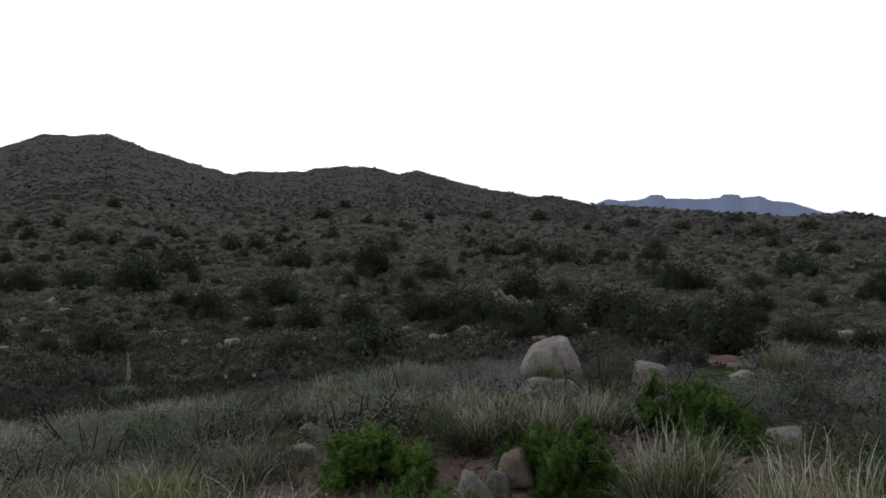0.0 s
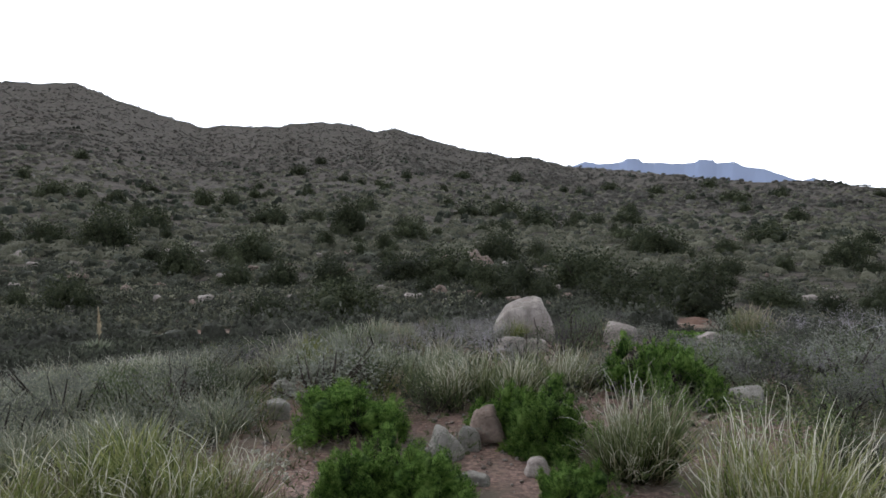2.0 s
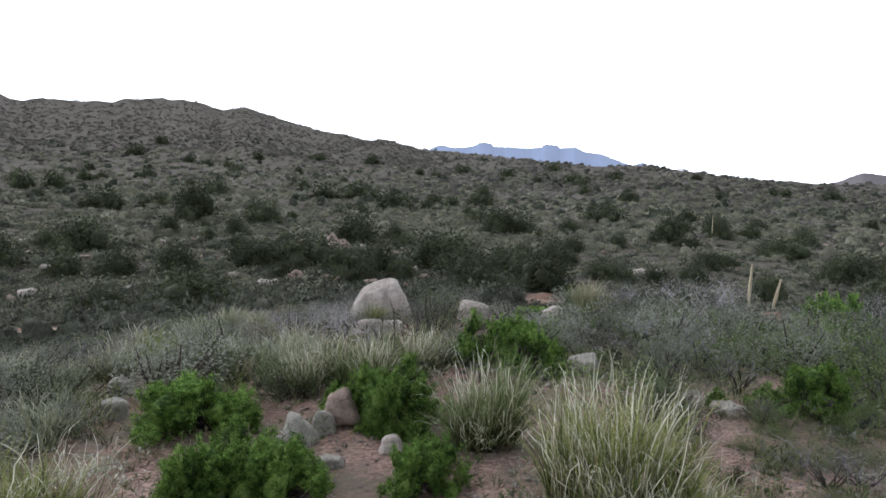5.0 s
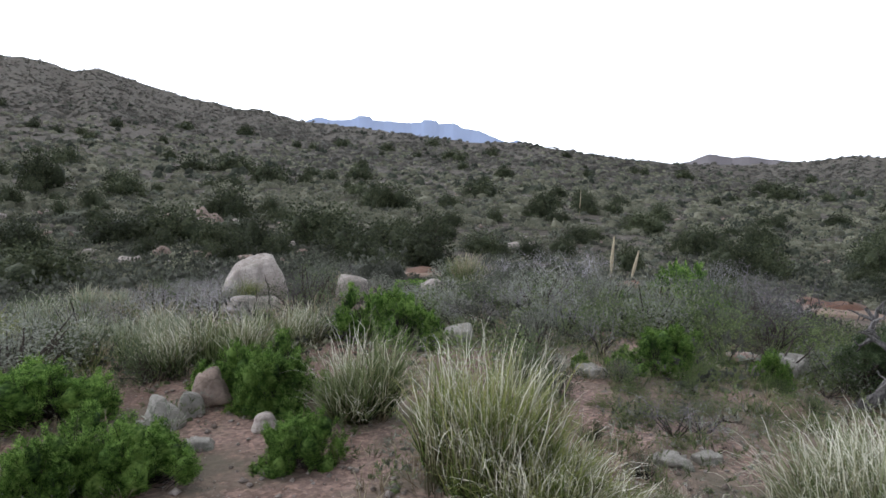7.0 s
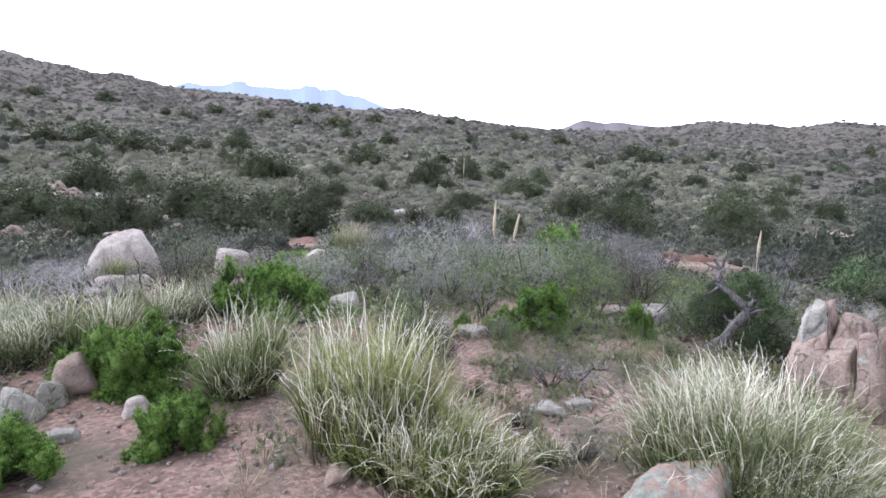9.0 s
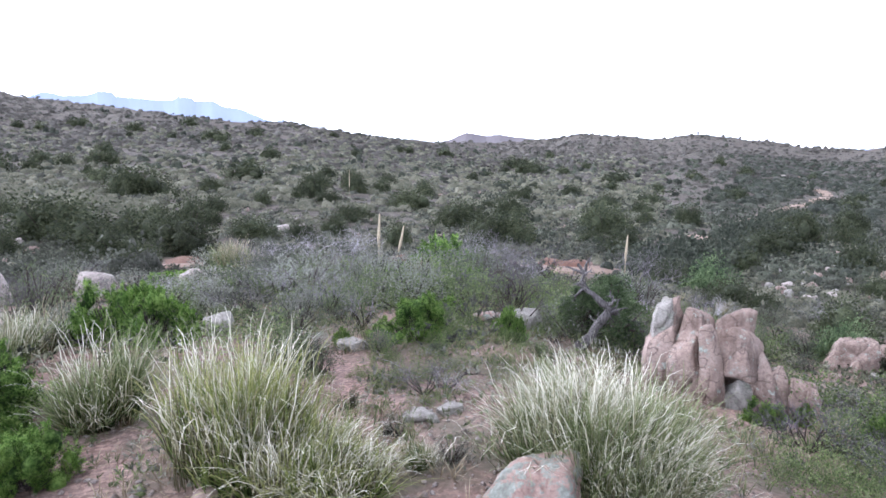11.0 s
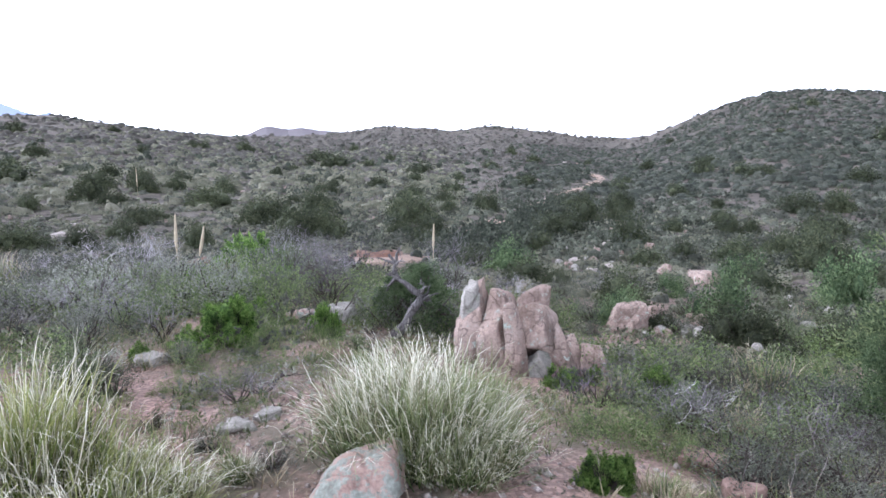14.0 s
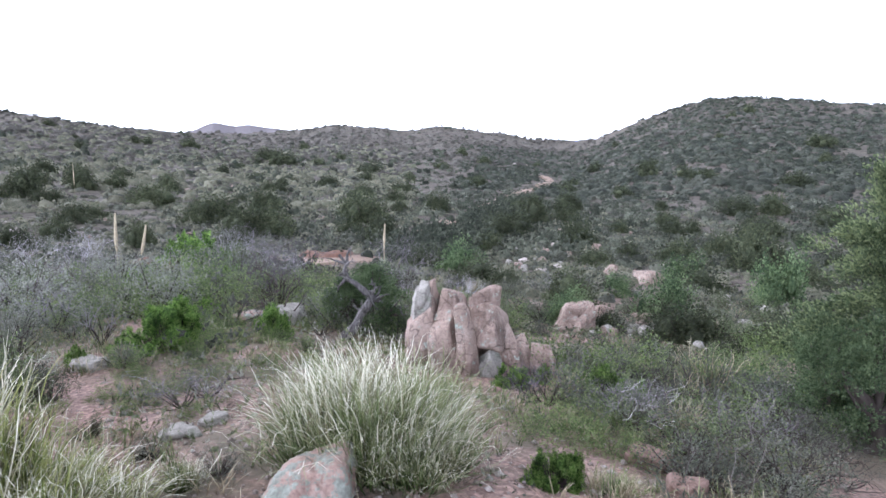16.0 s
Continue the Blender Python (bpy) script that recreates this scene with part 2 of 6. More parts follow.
M_GREEN = leaf_material("green_leaf", (0.033, 0.072, 0.016), (0.13, 0.248, 0.05), (0.31, 0.47, 0.12), scale=6.0, thin=0.45, tones=(0.85, 1.2))
M_OLIVE = leaf_material("olive_leaf", (0.03, 0.039, 0.021), (0.062, 0.076, 0.04), (0.112, 0.13, 0.07), scale=1.2, tones=(0.72, 1.25))
M_BUSH_COVER = leaf_material("bush_cover_leaf", (0.034, 0.043, 0.031), (0.062, 0.074, 0.052), (0.105, 0.12, 0.086), scale=0.5, attribute="tone", speckle=6.0)
M_JUNIPER = leaf_material("juniper_leaf", (0.04, 0.07, 0.034), (0.1, 0.15, 0.07), (0.2, 0.265, 0.13), scale=2.5, thin=0.35, tones=(0.8, 1.25))
M_DUSTY = leaf_material("dusty_evergreen_leaf", (0.045, 0.07, 0.037), (0.135, 0.182, 0.09), (0.32, 0.375, 0.185), scale=2.5, thin=0.45, tones=(1.0, 1.05))
M_SAGE = leaf_material("sage_leaf", (0.165, 0.177, 0.145), (0.28, 0.295, 0.245), (0.36, 0.37, 0.32), scale=5.0)
M_SAGE_GREEN = leaf_material("greenish_leaf", (0.068, 0.092, 0.045), (0.125, 0.162, 0.08), (0.205, 0.242, 0.128), scale=5.0)
M_SAGE_DARK = leaf_material("dusky_leaf", (0.084, 0.094, 0.07), (0.148, 0.162, 0.123), (0.24, 0.25, 0.196), scale=5.0)
M_HERB = leaf_material("herb_leaf", (0.085, 0.125, 0.045), (0.175, 0.245, 0.09), (0.29, 0.36, 0.155), scale=5.0, tones=(0.8, 1.2))
M_FRESH_HERB = leaf_material("fresh_herb_leaf", (0.075, 0.1, 0.04), (0.14, 0.18, 0.075), (0.23, 0.27, 0.135), scale=0.8, attribute="tone", speckle=30.0)
M_SCRUB = leaf_material("scrub_leaf", (0.055, 0.062, 0.045), (0.1, 0.108, 0.084), (0.158, 0.166, 0.132), scale=0.4, attribute="tone", speckle=9.0)
M_SCRUB_DARK = leaf_material("dark_scrub_leaf", (0.045, 0.054, 0.038), (0.096, 0.106, 0.077), (0.165, 0.176, 0.134), scale=0.6, attribute="tone", speckle=12.0)
M_SCRUB_EAST = leaf_material("green_scrub_leaf", (0.036, 0.044, 0.034), (0.066, 0.076, 0.058), (0.108, 0.118, 0.092), scale=0.4, attribute="tone", speckle=9.0, tones=(0.75, 1.22))
# scrub of the far hills: haze painted in as paler, flatter browns
M_HAZED_SCRUB = leaf_material("hazed_scrub_leaf", (0.085, 0.08, 0.068), (0.112, 0.107, 0.091), (0.14, 0.135, 0.118), scale=0.4, attribute="tone", speckle=9.0, tones=(0.75, 1.22))
M_HAZED_RIDGE = leaf_material("hazed_ridge_leaf", (0.08, 0.077, 0.066), (0.108, 0.104, 0.09), (0.136, 0.132, 0.115), scale=0.4, attribute="tone", speckle=9.0, tones=(0.8, 1.15))
M_PALE_SAGE = leaf_material("pale_sage_leaf", (0.16, 0.172, 0.13), (0.28, 0.295, 0.235), (0.42, 0.43, 0.36), scale=0.6, attribute="tone", speckle=16.0, tones=(0.6, 1.3))
M_FLOWER = leaf_material("white_flower", (0.3, 0.31, 0.2), (0.6, 0.6, 0.52), (0.8, 0.8, 0.75), scale=0.4, attribute="tone", speckle=30.0)
M_TUSSOCK = leaf_material("tussock", (0.14, 0.148, 0.098), (0.225, 0.232, 0.16), (0.33, 0.334, 0.238), scale=0.4, attribute="tone", speckle=9.0)
M_TUSSOCK_FAR = leaf_material("far_tussock", (0.122, 0.128, 0.088), (0.18, 0.184, 0.13), (0.25, 0.25, 0.182), scale=0.4, attribute="tone", speckle=9.0, tones=(0.75, 1.22))
# nearly black roots: the shade inside a clump is painted along the blade
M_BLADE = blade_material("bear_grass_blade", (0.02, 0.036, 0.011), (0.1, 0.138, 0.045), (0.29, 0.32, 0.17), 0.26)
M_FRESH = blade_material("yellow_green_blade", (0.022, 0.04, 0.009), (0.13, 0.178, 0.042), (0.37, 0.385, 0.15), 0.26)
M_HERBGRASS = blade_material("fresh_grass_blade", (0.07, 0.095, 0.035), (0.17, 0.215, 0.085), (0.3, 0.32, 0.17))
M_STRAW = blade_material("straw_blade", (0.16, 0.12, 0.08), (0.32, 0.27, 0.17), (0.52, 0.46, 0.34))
# dry blades too are darkened at the root for the shade among them
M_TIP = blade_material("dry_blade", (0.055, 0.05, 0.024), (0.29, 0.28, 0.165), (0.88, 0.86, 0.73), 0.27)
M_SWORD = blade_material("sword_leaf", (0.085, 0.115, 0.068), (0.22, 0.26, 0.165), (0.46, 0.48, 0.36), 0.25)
M_TWIG = wood_material("grey_twig", (0.28, 0.26, 0.278), (0.52, 0.495, 0.525))
M_MIDTWIG = wood_material("purplish_twig", (0.095, 0.084, 0.094), (0.25, 0.228, 0.254))
M_THORN = wood_material("thorny_twig", (0.14, 0.125, 0.115), (0.3, 0.28, 0.26))
M_DARKTWIG = wood_material("dark_twig", (0.035, 0.028, 0.024), (0.09, 0.075, 0.065))
M_WHITEWOOD = wood_material("whitened_wood", (0.32, 0.31, 0.3), (0.56, 0.55, 0.54))
M_SILVER = wood_material("silvery_wood", (0.022, 0.02, 0.019), (0.2, 0.19, 0.187), 30.0)
M_BARK = wood_material("bark", (0.05, 0.04, 0.035), (0.14, 0.115, 0.1))
M_STALK = wood_material("dry_stalk", (0.36, 0.3, 0.2), (0.56, 0.49, 0.36), 30.0)
# haze blue and lavender, put into base colour and emission
M_MOUNTAIN = haze_glow_material("blue_range", (0.10, 0.13, 0.2), (0.45, 0.55, 0.82))
M_FARHILL = haze_glow_material("lavender_hill", (0.14, 0.13, 0.13), (0.16, 0.155, 0.19))


# ---------- the lie of the land: bearings in degrees clockwise from +y, distances from the knoll's top ----------
NEAR_R = [0, 3, 6, 10, 15, 22, 30, 40]
NEAR_Z = {  # height of the ground along some bearings
    -180: [0, -0.05, -0.2, -0.5, -0.9, -1.4, -1.9, -2.4],
    -45: [0, -0.05, -0.28, -0.80, -1.65, -2.85, -3.30, -3.10],
    -10: [0, -0.05, -0.30, -0.80, -1.60, -2.60, -3.00, -3.00],
    20: [0, -0.05, -0.25, -0.65, -1.30, -2.10, -2.70, -2.90],
    50: [0, -0.05, -0.22, -0.65, -1.35, -2.35, -3.00, -3.30],
    75: [0, -0.06, -0.60, -1.50, -2.20, -2.95, -3.60, -4.00],
    100: [0, -0.10, -0.75, -1.70, -2.40, -3.20, -4.00, -4.60],
    180: [0, -0.05, -0.2, -0.5, -0.9, -1.4, -1.9, -2.4],
}
EYE_Z = 1.6
# crest of the hills: bearing, angle above the level of the eye, distance
CREST_WEST = [(-180, 1.0, 300), (-60, 5.0, 700), (-45, 5.6, 720), (-35.0, 7.6, 720), (-33.7, 8.25, 720), (-32.4, 8.85, 720), (-30.7, 8.8, 715), (-28.3, 9.25, 710), (-27.6, 9.1, 700),
              (-25.1, 8.2, 680), (-21.8, 7.28, 650), (-18.5, 6.47, 620), (-17.7, 6.68, 620), (-12.3, 6.9, 620), (-11.6, 7.22, 620), (-8.9, 7.47, 620), (-6.4, 7.4, 600), (-4.0, 6.78, 560), (-2.6, 7.22, 540), (-1.2, 6.85, 530), (3.4, 5.6, 500)]
CREST_MIDDLE = [(8.0, 4.8, 440), (10.0, 4.75, 420), (13.5, 4.0, 380), (20.6, 3.45, 310), (29.0, 2.62, 270), (31.7, 2.85, 260), (35.2, 2.42, 240), (38.2, 2.0, 240),
                (43.3, 1.45, 250), (46.8, 1.25, 270), (52.0, 1.3, 330), (56.2, 1.7, 360), (58.8, 2.1, 360), (62.7, 1.95, 360), (65.0, 1.65, 360), (68.6, 2.15, 350)]
CREST_EAST = [(72.9, 1.62, 340), (77.4, 1.0, 330), (80.3, 0.85, 310), (82.3, 1.2, 280), (85.0, 2.4, 260), (88.6, 3.7, 245), (91.0, 4.4, 235), (94.5, 4.4, 230),
              (96.5, 4.2, 225), (103.1, 3.6, 220), (115, 3.0, 220), (140, 1.0, 250), (180, 1.0, 300)]
CREST = np.array(CREST_WEST + CREST_MIDDLE + CREST_EAST, dtype=float)
WAVES = np.random.RandomState(5).uniform(-1, 1, (9, 3))


def waves(x, y, size):
    """A gentle random swell, about -1 to 1, with forms of that size."""
    total = 0
    for i, (a, b, c) in enumerate(WAVES):
        k = (0.6 + 0.22 * i) * 2 * math.pi / size / 1.5
        turn = 2.4 * i + a
        total = total + np.sin((x * math.cos(turn) + y * math.sin(turn)) * k + 9 * b + 1.3 * np.sin((x * math.sin(turn) - y * math.cos(turn)) * k * 0.7 + 7 * c)) / (1 + 0.25 * i)
    return total / 3.2


def ground(x, y):
    """Height of the ground; takes numbers or arrays."""
    x, y = np.asarray(x, dtype=float), np.asarray(y, dtype=float)
    az, r = np.degrees(np.arctan2(x, y)), np.maximum(np.hypot(x, y), 0.01)
    keys = sorted(NEAR_Z)
    rows = np.stack([np.interp(r, NEAR_R, NEAR_Z[k]) for k in keys])
    place = np.interp(az, keys, range(len(keys)))
    low = np.clip(np.floor(place).astype(int), 0, len(keys) - 2)
    part = place - low
    part = part * part * (3 - 2 * part)
    near = np.take_along_axis(rows, low[None], 0)[0] * (1 - part) + np.take_along_axis(rows, low[None] + 1, 0)[0] * part
    first = np.degrees(np.arctan2(near - EYE_Z, 40.0))
    top, far = np.interp(az, CREST[:, 0], CREST[:, 1]), np.interp(az, CREST[:, 0], CREST[:, 2])
    s = np.clip(np.log(np.maximum(r, 40) / 40) / np.log(far / 40), 0, 1)
    bend = np.interp(az, [-40, 20, 60, 80, 95], [0.8, 0.8, 0.78, 0.85, 1.0])
    climb = EYE_Z + np.minimum(r, far) * np.tan(np.radians(first + (top - first) * s ** bend))
    behind = np.maximum(climb - np.maximum(r - far, 0) * 0.3, np.minimum(climb, -12.0))
    z = np.where(r <= 40, near, behind)
    swell = np.interp(r, [0, 2, 8, 40, 100, 700, 5000], [0.015, 0.02, 0.05, 0.22, 0.4, 1.6, 1.6])
    return z + swell * waves(x, y, 11.0) * 0.7 + np.minimum(swell * 0.35, 0.09) * waves(x + 40, y - 17, 2.6)


def polar(az, r):
    a = math.radians(az)
    return r * math.sin(a), r * math.cos(a)

# ---------- mesh tools ----------
def mesh_of(name, verts, faces, material, smooth=False, **attributes):
    """A mesh from arrays: verts (n, 3) and faces, all with the same number of corners; attributes hold one number a vertex."""
    verts, faces = np.asarray(verts, dtype=np.float32), np.asarray(faces, dtype=np.int32)
    me = bpy.data.meshes.new(name)
    me.vertices.add(len(verts))
    me.vertices.foreach_set("co", verts.ravel())
    count, corners = faces.shape
    me.loops.add(count * corners)
    me.loops.foreach_set("vertex_index", faces.ravel())
    me.polygons.add(count)
    me.polygons.foreach_set("loop_start", np.arange(count, dtype=np.int32) * corners)
    if smooth:
        me.polygons.foreach_set("use_smooth", np.ones(count, dtype=bool))
    for key, values in attributes.items():
        layer = me.attributes.new(key, "FLOAT", "POINT")
        layer.data.foreach_set("value", np.asarray(values, dtype=np.float32).ravel())
    me.update(calc_edges=True)
    me.materials.append(material)
    return me


def joined(pieces):
    """Joins (verts, faces) pairs into one pair."""
    verts, faces, start = [], [], 0
    for v, f in pieces:
        verts.append(v)
        faces.append(np.asarray(f) + start)
        start += len(v)
    return np.concatenate(verts), np.concatenate(faces)


def part(name, me, parent, label=""):
    ob = new(name, me)
    ob.parent = parent
    if label:
        ob["label"] = label
    return ob


def thing(name, label, category, group="", kind=""):
    ob = new(name)
    ob.empty_display_size = 0.2
    return tagged(ob, label, category, group, kind)


def on_ground(az, r, turn=0.0, scale=1.0, sink=0.03, stretch=1.0):
    x, y = polar(az, r)
    return Matrix.Translation((x, y, float(ground(x, y)) - sink)) @ Euler((0, 0, radians(turn))).to_matrix().to_4x4() @ Matrix.Diagonal((scale, scale, scale * stretch, 1))


def put(ob, m):
    ob.matrix_basis = m
    return ob


def unit(v):
    return v / np.maximum(np.linalg.norm(v, axis=-1, keepdims=True), 1e-9)


def prisms(a, b, ra, rb):
    """Three-sided tapered sticks from points a to points b."""
    a, b = np.asarray(a, dtype=float), np.asarray(b, dtype=float)
    ra, rb = np.broadcast_to(ra, len(a)), np.broadcast_to(rb, len(a))
    d = unit(b - a)
    s = unit(np.cross(d, np.where(np.abs(d[:, 2:]) > 0.9, [[1.0, 0, 0]], [[0, 0, 1.0]])))
    t = np.cross(d, s)
    rings = []
    for base, radius in ((a, ra), (b, rb)):
        for k in range(3):
            c, q = math.cos(2.0944 * k), math.sin(2.0944 * k)
            rings.append(base + radius[:, None] * (c * s + q * t))
    verts = np.stack(rings, 1).reshape(-1, 3)
    i = np.arange(len(a))[:, None] * 6
    faces = np.concatenate([i + np.array([[k, (k + 1) % 3, 3 + (k + 1) % 3, 3 + k]]) for k in range(3)])
    return verts, faces


def leaves(rng, points, length, width, out, spread=0.6):
    """Diamond leaves at points, pointing roughly along out; length and width may be arrays."""
    n = len(points)
    d = unit(unit(out) + rng.normal(0, spread, (n, 3)))
    s = unit(np.cross(d, rng.normal(0, 1, (n, 3))))
    length, width = np.broadcast_to(length, n)[:, None], np.broadcast_to(width, n)[:, None]
    verts = np.stack([points, points + d * length * 0.5 + s * width, points + d * length, points + d * length * 0.5 - s * width], 1).reshape(-1, 3)
    return verts, np.arange(n * 4).reshape(n, 4)


def triangles(quads):
    quads = np.asarray(quads)
    return np.concatenate([quads[:, [0, 1, 2]], quads[:, [0, 2, 3]]])


def hump(rng, around, rings):
    """A low rough dome, one across and about a half high, open below."""
    rows = []
    for k in range(rings):
        u = k / rings
        a = np.arange(around) * 2 * math.pi / around + rng.uniform(0, 1)
        q = math.cos(u * math.pi / 2) * 0.5 * rng.uniform(0.6, 1.35, around)
        rows.append(np.stack([q * np.cos(a), q * np.sin(a), math.sin(u * math.pi / 2) * rng.uniform(0.65, 1.3, around) - (0.06 if k == 0 else 0)], 1))
    verts = np.concatenate(rows + [[[rng.normal(0, 0.05), rng.normal(0, 0.05), 1.0]]])
    faces = []
    for k in range(rings):
        for i in range(around):
            j = (i + 1) % around
            if k < rings - 1:
                faces += [(k * around + i, k * around + j, (k + 1) * around + j), (k * around + i, (k + 1) * around + j, (k + 1) * around + i)]
            else:
                faces.append((k * around + i, k * around + j, rings * around))
    return verts, np.array(faces)


def ball_shape(rank):
    bm = bmesh.new()
    bmesh.ops.create_icosphere(bm, subdivisions=rank, radius=1)
    verts, faces = np.array([v.co for v in bm.verts]), np.array([[v.index for v in f.verts] for f in bm.faces])
    bm.free()
    return verts, faces


BALL, KNOB = ball_shape(2), ball_shape(1)


def blades(rng, n, base, length, lean, droop, width, steps=5, kink=0.12, tufts=0, curl=1.4):
    """Grass blades from a tuft of radius base: curved tapering ribbons. Returns verts, faces and the place along the blade."""
    phi = rng.uniform(0, 2 * math.pi, n)
    rad = base * np.sqrt(rng.uniform(0, 1, n))
    x, y, grow = rad * np.cos(phi), rad * np.sin(phi), np.ones(n)
    if tufts:
        spot_phi, spot_rad, which = rng.uniform(0, 2 * math.pi, tufts), base * np.sqrt(rng.uniform(0, 1, tufts)), rng.randint(0, tufts, n)
        x = spot_rad[which] * np.cos(spot_phi[which]) + x * 0.3
        y = spot_rad[which] * np.sin(spot_phi[which]) + y * 0.3
        grow = rng.uniform(0.72, 1.12, tufts)[which]
    phi, rad = np.arctan2(y, x), np.hypot(x, y)
    root = np.stack([x, y, np.zeros(n)], 1)
    head = phi + rng.normal(0, 1.0, n)
    theta = np.radians(rng.uniform(*lean, n)) * (0.3 + 0.7 * np.minimum(rad / base, 1.2))
    bend = np.radians(rng.uniform(*droop, n))
    size = rng.uniform(*length, n) * grow
    face = head + rng.normal(0, 0.7, n)
    side = np.stack([-np.sin(face), np.cos(face), np.zeros(n)], 1)
    p, rows, along, ang, turn = root, [], [], theta.copy(), head.copy()
    for k in range(steps + 1):
        u = k / steps
        w = width * (1 - u ** 2.6) * 0.5 + 0.0007
        rows += [p - side * w, p + side * w]
        along += [np.full(n, u), np.full(n, u)]
        ang = theta + bend * u ** curl + rng.normal(0, kink * (0.3 + u), n)
        turn = turn + rng.normal(0, kink * 1.6, n)
        step = np.stack([np.sin(ang) * np.cos(turn), np.sin(ang) * np.sin(turn), np.cos(ang)], 1)
        p = p + step * (size / steps)[:, None]
    verts = np.stack(rows, 1)
    m = 2 * (steps + 1)
    i = np.arange(n)[:, None] * m
    faces = np.concatenate([i + np.array([[2 * k, 2 * k + 1, 2 * k + 3, 2 * k + 2]]) for k in range(steps)])
    return verts.reshape(-1, 3), faces, np.stack(along, 1).ravel()


def boughs(rng, stems, height, spread, levels, split, shrink, radius, wiggle=0.35):
    """A branching skeleton from the origin: sticks as (a, b, ra, rb) arrays, and the tips with their directions."""
    d = unit(np.stack([rng.normal(0, spread, stems), rng.normal(0, spread, stems), np.ones(stems)], 1))
    p, size, rad = rng.normal(0, 0.03 * height, (stems, 3)) * [1, 1, 0], np.full(stems, height), np.full(stems, radius)
    sticks = []
    for level in range(levels):
        for half in range(2):
            q = p + d * (size * rng.uniform(0.35, 0.6, len(p)))[:, None]
            sticks.append((p, q, rad, rad * 0.75))
            p, rad = q, rad * 0.75
            d = unit(d + rng.normal(0, wiggle, d.shape) + [0, 0, 0.08])
        if level < levels - 1:
            p, d, size, rad = (np.repeat(v, split, 0) for v in (p, d, size * shrink, rad * 0.8))
            d = unit(d + rng.normal(0, 0.55, d.shape) + [0, 0, 0.05])
    a, b, ra, rb = (np.concatenate(v) for v in zip(*sticks))
    return (a, b, ra, rb), p, d


# ---------- the land: one sheet from the knoll to the horizon ----------
def land():
    az = np.concatenate([np.arange(-180, -52, 4.0), np.arange(-52, 116, 0.4), np.arange(116, 180, 4.0)])
    r = np.concatenate([[0.002], np.geomspace(0.3, 190, 120), np.geomspace(196, 760, 66), np.geomspace(800, 4900, 14)])
    a, q = np.meshgrid(np.radians(az), r)
    x, y = q * np.sin(a), q * np.cos(a)
    verts = np.stack([x, y, ground(x, y)], -1).reshape(-1, 3)
    n, m = len(r), len(az)
    i, j = np.meshgrid(np.arange(n - 1), np.arange(m), indexing="ij")
    k = (j + 1) % m
    faces = np.stack([i * m + j, i * m + k, (i + 1) * m + k, (i + 1) * m + j], -1).reshape(-1, 4)[:, ::-1]
    me = mesh_of("ground", verts, faces, M_LAND, smooth=True)
    tagged(new("ground", me), "reddish gravelly desert ground rising to scrub-covered hills", "ground", kind="structure")


land()

ROAD = [(-46, 22.5), (-36, 21.5), (-28, 20.5), (-19, 19.5), (-5, 22), (10, 22.5), (23.5, 21.7), (33, 22.5), (42, 22.8), (54, 22.4), (60.5, 25.0), (63.5, 30),
        (66, 37), (68.4, 45), (72.0, 61), (74.4, 80), (76.2, 96), (78.2, 120), (78.3, 130), (77.0, 139), (76.2, 141)]


def road_line(step=0.5):
    """The road's middle line, smoothed and evenly stepped."""
    pts = np.array([polar(a, r) for a, r in ROAD])
    for _ in range(3):
        pts = np.concatenate([pts[:1], np.stack([0.75 * pts[:-1] + 0.25 * pts[1:], 0.25 * pts[:-1] + 0.75 * pts[1:]], 1).reshape(-1, 2), pts[-1:]])
    length = np.concatenate([[0], np.cumsum(np.hypot(*np.diff(pts, axis=0).T))])
    at = np.arange(0, length[-1], step)
    return np.stack([np.interp(at, length, pts[:, k]) for k in (0, 1)], 1)


ROAD_LINE = road_line()
ROAD_SIDE = unit(np.gradient(ROAD_LINE, axis=0))[:, ::-1] * [1, -1]


# stretches of the road that lie open to the knoll; further off it is overgrown between them
OPEN_ROAD = ((-21.2, -17.4), (42.0, 45.5), (22.5, 26.5), (54.0, 61.5), (67.4, 69.2), (71.6, 73.2), (74.0, 76.4), (76.9, 79.0))
ROAD_AZ, ROAD_R = np.degrees(np.arctan2(*ROAD_LINE.T)), np.hypot(*ROAD_LINE.T)
ROAD_SHOWN = (ROAD_R < 27) | np.any([(ROAD_AZ > a - 0.15) & (ROAD_AZ < b + 0.15) for a, b in OPEN_ROAD], axis=0)


def off_road(x, y):
    """Distance from the road's middle."""
    pts = np.stack([np.ravel(x), np.ravel(y)], 1)
    best = np.full(len(pts), 1e9)
    for k in np.where(ROAD_SHOWN)[0][::2]:
        best = np.minimum(best, np.hypot(pts[:, 0] - ROAD_LINE[k, 0], pts[:, 1] - ROAD_LINE[k, 1]))
    return best


def ribbon(offsets, lifts, wobble):
    rows = []
    for off, lift in zip(offsets, lifts):
        edge = off + wobble * waves(ROAD_LINE[:, 0] * 1.3 + off * 5, ROAD_LINE[:, 1] * 1.3, 3.0)
        p = ROAD_LINE + ROAD_SIDE * np.asarray(edge)[:, None]
        rows.append(np.column_stack([p, ground(p[:, 0], p[:, 1]) + lift]))
    verts = np.stack(rows, 1)
    n, m = verts.shape[:2]
    i, j = np.meshgrid(np.arange(n - 1), np.arange(m - 1), indexing="ij")
    faces = np.stack([i * m + j, i * m + j + 1, (i + 1) * m + j + 1, (i + 1) * m + j], -1)[ROAD_SHOWN[:-1]]
    return verts.reshape(-1, 3), faces.reshape(-1, 4)


